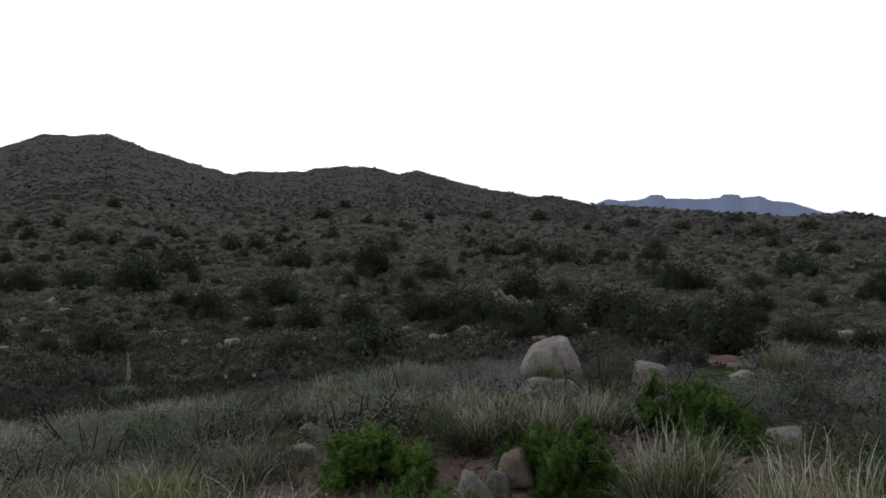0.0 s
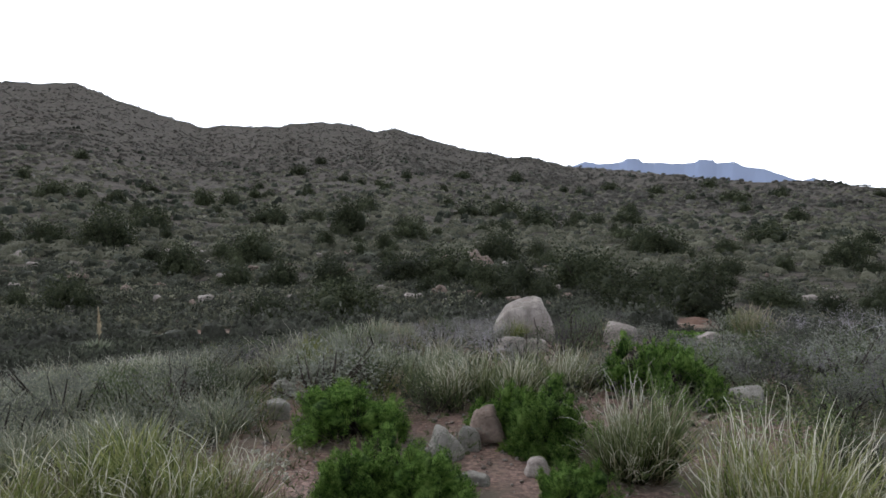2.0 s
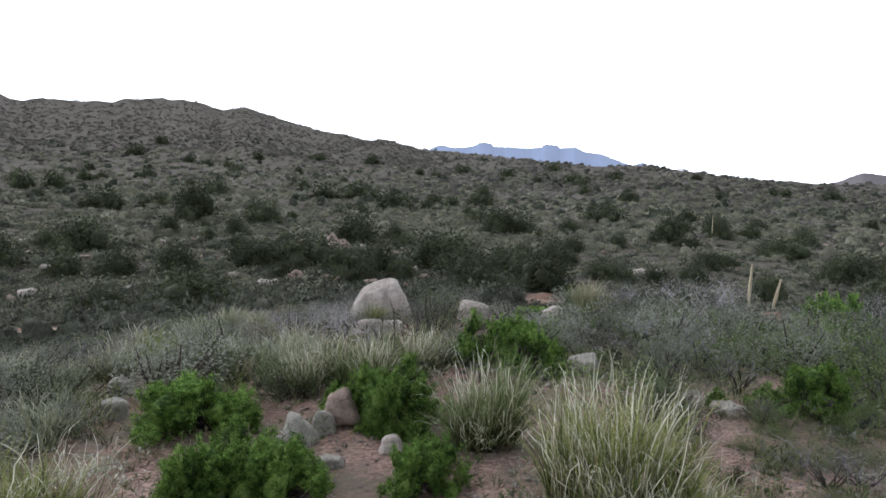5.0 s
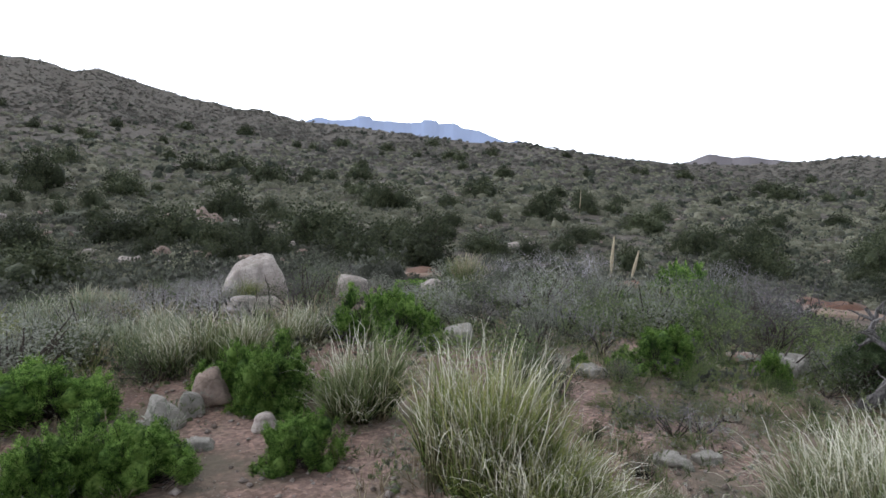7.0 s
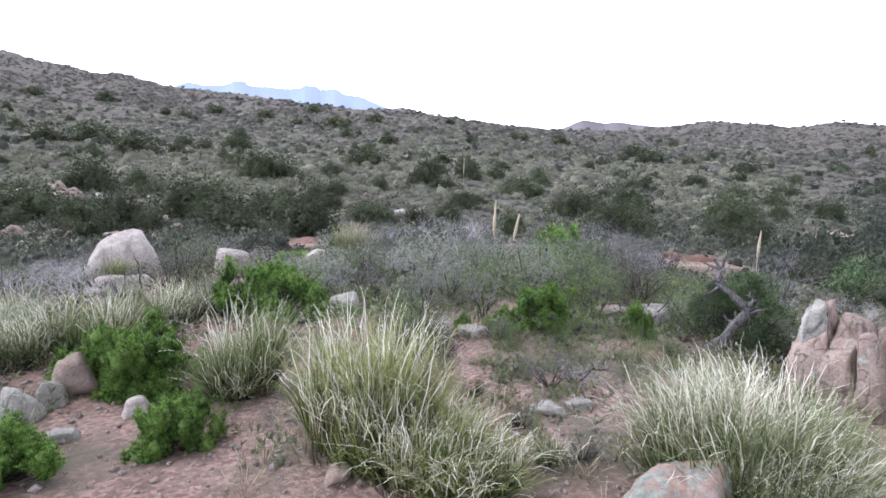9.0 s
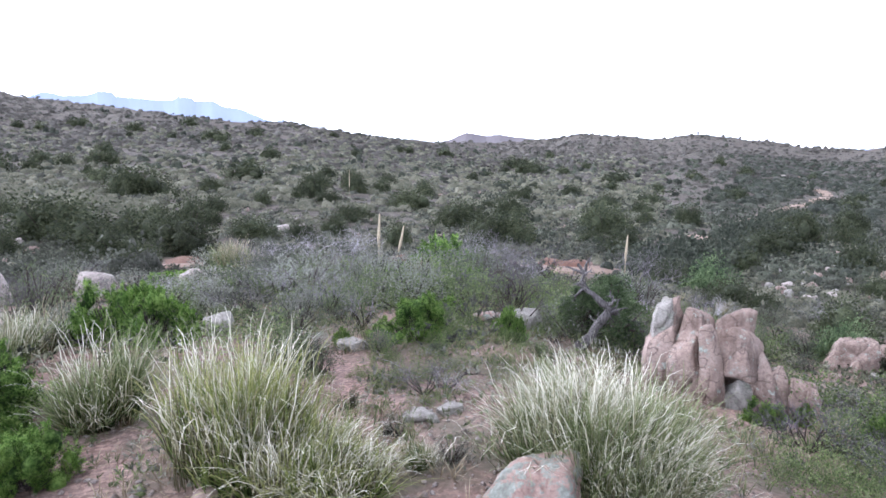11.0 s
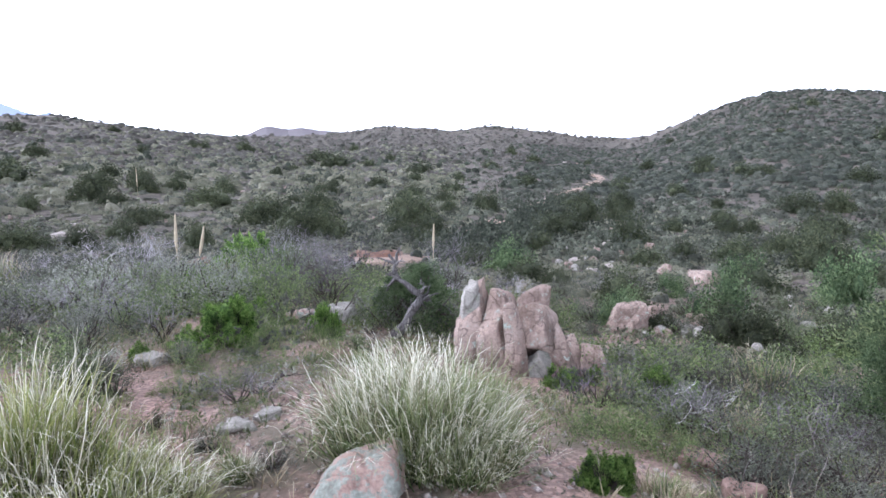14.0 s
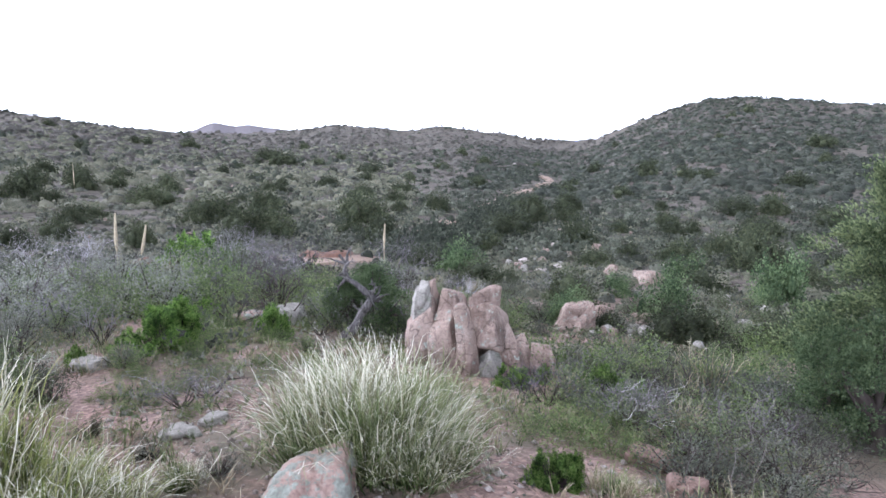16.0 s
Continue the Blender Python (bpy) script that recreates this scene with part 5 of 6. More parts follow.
# dark bushes across the valley: bearing, distance, width, height
BUSHES = [
    [(91.0, 12.9, 1.2, 0.9), (84.9, 13.0, 0.6, 0.5), (98.5, 13.5, 1.3, 0.9), (88.4, 10.9, 0.5, 0.4), (90.6, 10.2, 0.45, 0.35), (94.8, 11.4, 0.6, 0.45),  (-33.7, 16, 1.6, 0.8), (81.2, 16, 1.5, 1.1), (75.1, 19, 1.1, 0.7), (72.3, 20, 1.6, 0.9), (84.7, 20, 1.0, 0.6),
     (21.4, 22, 1.3, 1.0), (91.5, 23, 2.2, 1.1), (-6.7, 24, 3.2, 1.3), (-13.7, 24, 2.0, 0.9), (67.9, 24, 1.7, 1.0), (24.5, 26, 2.5, 1.8),
     (19.1, 27, 2.4, 1.2), (82.7, 30, 1.7, 0.9), (99.3, 30, 2.2, 1.2), (19.3, 33, 4.0, 1.4), (85.8, 33, 1.2, 1.6), (29.9, 34, 3.0, 1.1),
     (89.8, 34, 2.4, 1.4), (96.3, 35, 2.5, 1.6), (15.2, 38, 4.0, 2.6), (7.7, 38, 1.5, 1.3), (25.2, 39, 2.6, 2.2), (60.5, 39, 2.1, 1.1),],
    [(3.1, 40, 4.2, 2.4), (-1.6, 40, 3.3, 1.6), (73.9, 41, 2.6, 1.5), (75.2, 43, 3.2, 1.3), (38.4, 44, 2.5, 1.5), (61.5, 44, 3.8, 2.6),
     (49.2, 45, 3.3, 2.3), (39.6, 46, 2.1, 1.1), (-14.7, 48, 3.7, 2.6), (11.7, 49, 2.2, 1.3), (7.1, 52, 4.0, 2.8), (95.6, 52, 3.3, 1.7),
     (88.5, 54, 2.4, 1.3), (43.7, 55, 4.5, 1.8), (79.9, 55, 2.1, 1.7), (36.5, 56, 2.5, 1.4), (-25.7, 58, 4.2, 3.4), (35, 60, 3.8, 3.3),
     (75.8, 60, 2.7, 1.6), (-30.1, 62, 3.3, 2.1), (101, 63, 3.4, 1.7), (-34, 64, 3.4, 2.2), (61.4, 64, 3.6, 2.0), (64.5, 64, 2.9, 1.7),],
    [(21, 65, 5.5, 2.6), (93.7, 65, 3.5, 1.8), (-0.9, 67, 4.5, 2.7), (-6.5, 71, 4.1, 4.1), (35.6, 72, 3.9, 2.0), (53.8, 73, 3.3, 2.0),
     (-22.7, 77, 4.2, 2.9), (65.1, 78, 4.2, 2.1), (84.6, 79, 2.8, 1.6), (58.3, 82, 3.7, 1.8), (29.3, 83, 6.0, 2.2), (-9.3, 89, 4.0, 2.0),
     (-13.3, 92, 5.0, 2.9), (97.6, 92, 4.1, 2.1), (91.3, 92, 3.3, 1.8), (10.6, 95, 6.0, 3.4), (79.7, 95, 2.9, 1.9), (72.1, 96, 3.1, 1.9),
     (18.8, 107, 3.8, 2.4), (-4.8, 110, 4.0, 3.0), (4.5, 111, 6.0, 3.0), (18, 112, 4.0, 2.2), (-25.3, 113, 3.1, 2.2), (86.8, 114, 3.7, 2.0),],
    [(-29.7, 116, 4.4, 3.1), (7.6, 116, 6.2, 3.6), (62.2, 116, 6.2, 2.9), (31.5, 119, 5.4, 3.2), (-16.6, 124, 3.6, 3.4), (-18.7, 126, 3.9, 3.6),
     (68.4, 134, 4.1, 2.2), (82, 139, 4.3, 2.5), (54.4, 140, 7.6, 2.8), (99.2, 140, 5.0, 2.8), (-22.9, 142, 3.6, 1.8), (72.5, 159, 4.3, 2.3),
     (53.1, 160, 7.2, 2.6), (26.9, 178, 6.4, 2.9), (46.5, 184, 6.6, 3.0), (21, 200, 5.4, 2.5), (16.9, 215, 5.8, 2.7), (-10.8, 217, 5.9, 3.9),
     (25, 235, 6.4, 3.8), (8.5, 242, 6.5, 4.4), (3.9, 250, 6.8, 3.2), (-8.9, 258, 5.1, 3.3),],
]
darks = [leafy_bush("dark_bush", "dark olive-green rounded bush on the scrubby slope", 61 + k, M_OLIVE, M_DARKTWIG, 4400, 0.05, 15 + k, 0.62, 0.5, core=0.42, shape=KNOB, reach=(0.2, 0.55), puff=(0.3, 0.5)) for k in range(5)]
fars = [leafy_bush("dark_bush", "dark olive-green rounded bush on the far slope", 66 + k, M_OLIVE, M_DARKTWIG, 1500, 0.075, 11 + k, 0.6, 0.4, 3, core=0.45, shape=KNOB, reach=(0.2, 0.55), puff=(0.3, 0.5)) for k in range(4)]


def set_bushes(rows):
    """Finer bushes near the road, plainer ones far up the slopes."""
    rows = [q for q in rows if not hides_road(np.array([q[0]]), np.array([q[1]]))[0]]
    scatter(darks, "dark bushes across the valley", [q for q in rows if q[1] < 75], place_rng)
    scatter(fars, "dark bushes across the valley", [q for q in rows if q[1] >= 75], place_rng)


for rows in BUSHES:
    set_bushes([(az, r, w * (0.9 if 28 < az < 66 else 1.08), min(max(h / w * 1.25, 0.65), 1.25)) for az, r, w, h in rows])


def more_bushes(count):
    """Further bushes between the ones set out by hand, thinning out uphill."""
    rng, rows = np.random.RandomState(77), []
    while len(rows) < count:
        az, r = rng.uniform(-44, 112), 30 * math.exp(rng.uniform(0, 2.0))
        x, y = polar(az, r)
        thick = 0.55 + 0.45 * float(waves(x, y, 60.0))
        if rng.uniform() < thick * (0.6 if 28 < az < 66 else 1.0) and off_road(x, y)[0] > 3:
            w = rng.uniform(1.0, 2.4) * (1 + r / 250)
            rows.append((az, r, w, rng.uniform(0.75, 1.2)))
    return rows


set_bushes(more_bushes(205))
dusky = [leafy_bush("olive_bush", "rounded dusky green bush on the near slope", 71 + k, M_JUNIPER, M_DARKTWIG, 4600, 0.045, 15, 0.62, 0.55, core=0.28, shape=KNOB, reach=(0.25, 0.65), puff=(0.25, 0.42)) for k in range(2)]
scatter(dusky, "dusky bushes on the near slope", [(81.0, 12.9, 0.95, 1.2), (89.5, 14.96, 1.5, 1.2), (85.2, 19.55, 0.9, 1.2), (90.5, 24.6, 1.8, 1.08), (70.8, 22.63, 1.9, 0.97), (97.9, 21.44, 2.0, 1.3)], place_rng)
retire(dusky)
retire(darks + fars)

# brush and low shrubs of the knoll and the near slope
brush = [grey_brush(51, M_TWIG, "bare grey twiggy shrub on the knoll", 200, 11), grey_brush(52, M_MIDTWIG, "bare purplish-grey twiggy shrub on the knoll", 160, 13), grey_brush(53, M_DARKTWIG, "dark twiggy shrub with few leaves", 300, 8)]
sage = [leafy_bush("sage_shrub", label, 55 + k, material, M_DARKTWIG, 2500, 0.03, 14, 0.52, 0.5, 14, shape=None, slim=0.22) for k, (label, material) in enumerate((("low pale grey-green leafy shrub among dry brush", M_SAGE), ("low green leafy shrub among dry brush", M_SAGE_GREEN), ("low dusky olive shrub among dry brush", M_SAGE_DARK), ("low pale grey-green leafy shrub among dry brush", M_SAGE), ("low green leafy shrub among dry brush", M_SAGE_GREEN)))]
herbs = [leafy_bush("herb_clump", "low fresh green herb clump", 58, M_HERB, M_TWIG, 2000, 0.032, 12, 0.42, 0.6, 0, shape=None, slim=0.2)]


# views kept open between the brush: bearings from and to, distances from and to
CLEAR = [(77.0, 93.0, 7.6, 12.8), (27.6, 30.8, 12.5, 17.4), (-28.5, -25.0, 9.0, 13.4), (7.5, 12.8, 9.0, 13.0), (16.8, 19.6, 10.5, 12.5), (23.8, 27.2, 11.5, 14.0), (53.5, 58.0, 5.6, 7.4), (80.5, 86.5, 10.5, 13.5), (61.0, 66.0, 6.0, 7.6), (-15.0, -8.8, 3.2, 7.2), (-13.0, -8.4, 7.0, 9.4), (-5.2, 0.6, 9.6, 12.6), (86.0, 89.5, 17.0, 25.0), (82.0, 90.0, 2.5, 3.9)]


def brushland(count, near, far, first, last, seed, gap):
    rng, rows = np.random.RandomState(seed), []
    tries = 0
    while len(rows) < count and tries < count * 40:
        tries += 1
        az, r = rng.uniform(first, last), math.sqrt(rng.uniform(near ** 2, far ** 2))
        x, y = polar(az, r)
        if off_road(x, y)[0] < 2.3 or (36 < az < 47 and r < 8.2) or (60 < az < 82 and r < 7.6) or (51.5 < az < 62.5 and r > 12) or (21.5 < az < 27 and r > 14.5):
            continue
        if any(a < az < b and p < r < q for a, b, p, q in CLEAR):
            continue
        if any((x - q[4]) ** 2 + (y - q[5]) ** 2 < gap ** 2 for q in rows):
            continue
        low = 0.62 if az < -15 else 1.0
        rows.append((az, r, rng.uniform(0.7, 1.45) * (0.85 if az < -15 else 1.0), rng.uniform(0.6, 1.05) * low, x, y))
    return [q[:4] for q in rows]


scatter([brush[0], brush[2], brush[1]], "dry brush on the knoll", [(az, r, w * 1.4, h * 0.85) for az, r, w, h in brushland(14, 9, 19, 30, 52, 106, 1.4)], place_rng)
DRY = brushland(140, 6.8, 19, -40, 72, 101, 0.7)
scatter(brush, "dry brush on the knoll", [q for q in DRY if q[0] < 20 or q[0] > 60], place_rng)
scatter([brush[0], brush[0], brush[2]], "dry brush on the knoll", [q for i, q in enumerate(DRY) if 20 <= q[0] <= 60 and i % 2], place_rng)
MIXED = brushland(120, 7.0, 18.5, 24, 62, 112, 0.55)
scatter([sage[0], sage[3], sage[1], sage[0], sage[2]], "grey-green shrubs on the knoll", [q for q in MIXED[:66] if not (49 < q[0] < 60 and q[1] < 12)], place_rng)
scatter(brush[1:], "bare shrubs on the knoll", [q for q in MIXED[:66] if 49 < q[0] < 60 and q[1] < 12], place_rng)
scatter(herbs, "green herb clumps", MIXED[90:], place_rng)
EASTERN = brushland(44, 3.5, 9.0, 80, 105, 113, 0.4)
scatter([sage[2], sage[1]], "grey-green shrubs on the knoll", [(az, r, w * 0.6, h * 0.85) for az, r, w, h in EASTERN[:16]], place_rng)
scatter([brush[2], brush[1], brush[2]], "bare shrubs on the slope", [(79.6, 5.3, 0.6, 0.9), (81.4, 5.0, 0.8, 0.8), (83.2, 5.5, 0.9, 0.8), (86.6, 5.2, 0.8, 0.8), (88.6, 4.7, 0.8, 0.8), (92.2, 5.0, 0.9, 0.75), (94.8, 5.4, 1.0, 0.8), (97.4, 4.9, 0.9, 0.8), (100.2, 5.2, 1.0, 0.8), (103.0, 4.8, 0.9, 0.8), (84.8, 6.6, 1.0, 0.7), (89.6, 6.4, 0.9, 0.7), (93.8, 7.0, 1.1, 0.7), (98.6, 6.6, 1.1, 0.7), (92.0, 8.6, 1.2, 0.6), (97.0, 9.0, 1.3, 0.6)], place_rng)
scatter(sage[2:3], "dark shrubs on the slope", [(79.2, 8.6, 0.6, 0.8), (86.0, 8.8, 0.7, 0.8), (88.4, 10.2, 0.8, 0.8), (84.2, 10.8, 0.6, 0.9), (90.6, 9.4, 0.7, 0.8), (85.6, 12.9, 0.9, 0.9), (79.0, 11.4, 0.7, 0.8)], place_rng)
scatter(herbs, "green herb clumps", [(az, r, w * 0.6, h) for az, r, w, h in EASTERN[30:]], place_rng)
SHRUBS = brushland(140, 6.2, 21, -42, 100, 102, 0.6)
scatter(sage, "grey-green shrubs on the knoll", [q for q in SHRUBS if q[0] < 49 or 60 < q[0] < 72], place_rng)
scatter(sage[1:3], "grey-green shrubs on the knoll", [q for q in SHRUBS if q[0] >= 72], place_rng)
scatter(brush[1:], "dry brush on the knoll", brushland(22, 6.0, 20, 76, 104, 103, 0.9), place_rng)
scatter(herbs, "green herb clumps", brushland(70, 5.4, 14, 30, 100, 104, 0.45), place_rng)
# those set out one by one
scatter(brush, "dry brush on the knoll", [(5.5, 8.2, 1.3, 1.0), (13.6, 9.0, 1.0, 1.0), (16.0, 9.5, 1.2, 0.9), (38.0, 7.9, 1.2, 1.0), (41.5, 8.6, 1.3, 1.2), (28.0, 9.0, 1.4, 0.9), (33.0, 9.6, 1.5, 0.9), (50.5, 4.5, 0.6, 0.55), (48.8, 4.9, 0.5, 0.6), (25.6, 8.4, 1.0, 0.9),
                                           (35.0, 15.5, 2.6, 0.9), (37.5, 14.2, 2.2, 0.9), (49.5, 16.0, 2.2, 1.1), (65.5, 15.0, 2.2, 1.1), (66.5, 7.7, 0.9, 1.2), (62.6, 8.2, 0.9, 1.3), (96.0, 4.4, 1.0, 0.7), (102.0, 4.2, 1.0, 0.8)], place_rng)
scatter([sage[0], sage[1]], "grey-green shrubs on the knoll", [(-21, 5.6, 1.0, 0.9), (-25, 5.8, 1.0, 1.0), (-29, 6.0, 1.1, 0.9), (-16.5, 6.0, 0.9, 1.0), (-33, 5.4, 1.0, 0.9), (-3.5, 6.6, 0.9, 1.0), (-8, 6.9, 0.8, 0.9), (2.0, 5.6, 0.7, 1.0), (-19, 7.4, 1.2, 0.9), (35.5, 5.0, 0.6, 1.1), (36.8, 5.5, 0.5, 1.0), (41.5, 4.0, 0.22, 1.3),
                                                (52.5, 3.2, 0.24, 1.2)], place_rng)
scatter(sage[2:3], "dark shrubs on the slope", [(81.5, 7.0, 0.9, 0.8), (86.5, 6.5, 0.8, 0.9), (93.5, 6.8, 1.0, 0.9), (98.5, 6.0, 1.0, 0.9)], place_rng)
scatter(brush[1:], "dry brush on the knoll", [(az, r, w * 0.75, h * 0.7) for az, r, w, h in brushland(7, 3.4, 6.0, 86, 105, 107, 0.5)], place_rng)
scatter(sage[2:3], "grey-green shrubs on the knoll", [(az, r, w * 0.6, h * 0.8) for az, r, w, h in brushland(9, 3.2, 6.0, 80, 105, 108, 0.4)], place_rng)
scatter([sage[0], sage[3]], "grey-green shrubs on the knoll", brushland(34, 4.8, 8.5, -41, -16.5, 105, 0.35), place_rng)
scatter(herbs, "green herb clumps", [(47.0, 4.6, 0.3, 0.9), (52.0, 5.0, 0.35, 0.9), (55.5, 5.2, 0.3, 0.9), (57.5, 5.8, 0.45, 0.9), (48.5, 5.9, 0.5, 1.0), (51.2, 6.1, 0.45, 1.0), (58.5, 4.6, 0.25, 0.8), (43.0, 4.7, 0.2, 0.8), (86.0, 5.0, 0.5, 0.8), (84.0, 5.2, 0.4, 0.8), (44.0, 5.3, 0.25, 0.8), (43.5, 5.9, 0.3, 0.8), (50.5, 7.0, 0.6, 0.8), (53.8, 6.3, 0.5, 0.8), (82.0, 4.0, 0.5, 0.7), (84.0, 4.3, 0.4, 0.7), (38.7, 4.7, 0.2, 0.9), (45.8, 4.4, 0.3, 0.6), (79.0, 4.4, 0.4, 0.6), (87.0, 4.0, 0.5, 0.7)], place_rng)
scatter(sage[1:3], "grey-green shrubs on the knoll", [(35.9, 5.0, 0.69, 1.21), (38.2, 4.89, 0.44, 1.16), (31.6, 7.42, 0.69, 0.73), (29.0, 10.05, 1.44, 0.71), (45.9, 9.45, 0.77, 0.83), (46.5, 3.54, 0.28, 0.93)], place_rng)
scatter(herbs, "green herb clumps", [(40.1, 5.78, 0.22, 1.9), (44.2, 7.88, 0.48, 1.9), (45.7, 4.6, 0.26, 1.2), (43.8, 5.27, 0.28, 1.62), (48.6, 4.05, 0.26, 0.84), (39.9, 4.08, 0.18, 1.77), (44.2, 3.94, 0.21, 1.49), (51.4, 9.08, 0.82, 0.92), (46.6, 12.55, 0.76, 1.02), (56.2, 6.24, 0.38, 1.15), (59.0, 7.38, 0.45, 1.33), (50.3, 5.62, 0.35, 1.01), (53.6, 8.32, 0.42, 1.22)], place_rng)
scatter(brush, "dry brush on the knoll", [(41.5, 6.53, 0.67, 1.47), (48.4, 4.33, 0.65, 0.62), (52.0, 4.15, 0.31, 0.84), (38.7, 11.4, 1.74, 0.69), (33.3, 16.77, 2.54, 0.78), (50.8, 9.8, 1.19, 0.98), (55.0, 13.4, 1.63, 0.97), (30.0, 8.05, 1.08, 0.67), (56.9, 17.93, 1.99, 1.2), (35.9, 7.73, 1.2, 0.59), (30.7, 9.14, 1.12, 0.62), (15.5, 11.61, 2.14, 0.5), (96.8, 3.86, 1.22, 0.6), (100.5, 4.32, 0.99, 0.7), (90.4, 6.18, 1.02, 0.6), (93.5, 4.59, 0.77, 0.7)], place_rng)
herb_rng = np.random.RandomState(109)
scatter(herbs, "green herb clumps", [(herb_rng.uniform(37, 60), herb_rng.uniform(4.2, 8.2), herb_rng.uniform(0.16, 0.36), herb_rng.uniform(0.6, 1.2)) for _ in range(42)], place_rng)
scatter(sage[1:3], "grey-green shrubs on the knoll", [(herb_rng.uniform(37, 60), herb_rng.uniform(5.0, 8.6), herb_rng.uniform(0.25, 0.5), herb_rng.uniform(0.6, 1.0)) for _ in range(16)], place_rng)
scatter(brush[2:], "bare shrubs on the knoll", [(43.4, 9.2, 1.5, 0.95), (38.5, 10.6, 1.3, 0.85), (55.2, 8.8, 1.0, 1.1), (33.6, 11.6, 1.2, 0.8), (52.8, 14.2, 1.6, 1.0)], place_rng)
scatter(brush[:1], "bare shrubs on the knoll", [(36.0, 16.2, 2.2, 0.95), (39.6, 17.2, 2.4, 0.95), (31.8, 15.8, 2.0, 0.8), (50.8, 17.0, 2.0, 1.1), (54.0, 17.6, 1.8, 1.1)], place_rng)
scatter(sage[1:3], "leafy shrubs on the knoll", [(51.4, 12.0, 1.5, 1.0), (53.4, 10.4, 1.3, 0.9), (47.6, 9.2, 1.0, 0.9), (35.6, 6.6, 0.8, 1.0), (40.4, 7.4, 0.7, 0.9), (30.6, 12.4, 1.2, 0.7)], place_rng)
scatter(herbs, "green herb clumps", [(48.6, 11.4, 0.9, 1.3), (50.2, 10.2, 0.8, 1.2), (52.4, 9.2, 0.8, 1.0), (45.4, 13.0, 0.8, 1.1), (56.8, 9.6, 0.9, 1.1), (53.0, 7.0, 0.4, 0.6), (54.8, 7.1, 0.35, 0.6), (52.0, 7.8, 0.5, 0.7), (49.4, 7.0, 0.4, 0.8), (50.6, 7.6, 0.5, 0.8), (51.6, 6.5, 0.35, 0.6), (53.6, 6.2, 0.3, 0.6), (49.8, 6.3, 0.3, 0.7), (55.6, 8.4, 0.5, 0.8), (58.0, 8.0, 0.5, 0.8)], place_rng)
scatter(brush[1:2], "dry brush on the knoll", [(47.5, 14.0, 2.0, 0.9), (50.0, 13.0, 1.7, 1.0), (53.0, 15.0, 1.8, 0.9), (44.8, 13.2, 1.8, 0.8), (39.0, 12.0, 1.8, 0.75), (35.0, 13.5, 1.9, 0.8), (41.0, 15.5, 2.0, 0.8), (57.5, 13.5, 1.3, 0.7)], place_rng)
retire(brush + sage + herbs)

# trees
juniper = clumped_tree(91, "juniper_tree", "small dark green juniper growing round a dead silvery trunk", 1.55, 1.2, 74, 190, 0.028, M_JUNIPER, 0.0)
for az, r, size, turn in ((61.4, 7.9, 0.62, 0), (64.2, 7.9, 0.86, 130), (63.0, 8.2, 0.8, 250)):
    put(copy_thing(juniper, Matrix()), on_ground(az, r, turn, size, 0.04))
# two more copies, added as the dark lower crown of the evergreen tree
for az, r, size, turn in ((102.8, 6.3, 0.9, 60), (105.8, 6.0, 1.0, 200)):
    tagged(put(copy_thing(juniper, Matrix()), on_ground(az, r, turn, size, 0.04)), "low juniper copy filling in the dark lower crown of the tree")
retire([juniper])
put(spreading_tree(92, "evergreen_tree", "broad evergreen tree with dusty yellow-green foliage", 1.25, 2.75, 44, 210, 0.038, M_DUSTY), on_ground(107.4, 7.2, 0, 1.0, 0.22, 1.17))


def dead_wood(name, label, az, r, seed, length, start_way, radius, twigs, material, lift=0.0, line=None):
    """A bleached dead limb with forked twigs."""
    rng = np.random.RandomState(seed)
    home = thing(name, label, "dead branch")
    put(home, on_ground(az, r, -az, 1.0, -lift))
    if line is None:
        line = bent(rng, (0, 0, -0.05), start_way, length, 12, 0.28, 0.06)
    else:
        steps = np.linspace(0, len(line) - 1, 13)
        line = np.column_stack([np.interp(steps, range(len(line)), np.array(line)[:, k]) for k in range(3)]) + rng.normal(0, 0.022, (13, 3))
    part("limb", mesh_of("limb", *tube(line, np.linspace(radius, radius * 0.22, 13) * (1 + 0.15 * rng.normal(0, 1, 13))), material, smooth=True), home)
    for _ in range(twigs):
        k = rng.randint(4, 12)
        arm = bent(rng, line[k], rng.normal(0, 1, 3) + [0, 0, 0.5], length * rng.uniform(0.25, 0.5), 6, 0.35, 0.03)
        bits = [tube(arm, np.linspace(radius * 0.35, radius * 0.08, 7), 4)]
        for _ in range(2):
            q = arm[rng.randint(2, 6)]
            bits.append(tube(bent(rng, q, rng.normal(0, 1, 3), length * rng.uniform(0.1, 0.2), 4, 0.3), np.linspace(radius * 0.16, radius * 0.05, 5), 4))
        v, f = joined(bits)
        part("twig", mesh_of("twig", v, f, material, smooth=True), home)


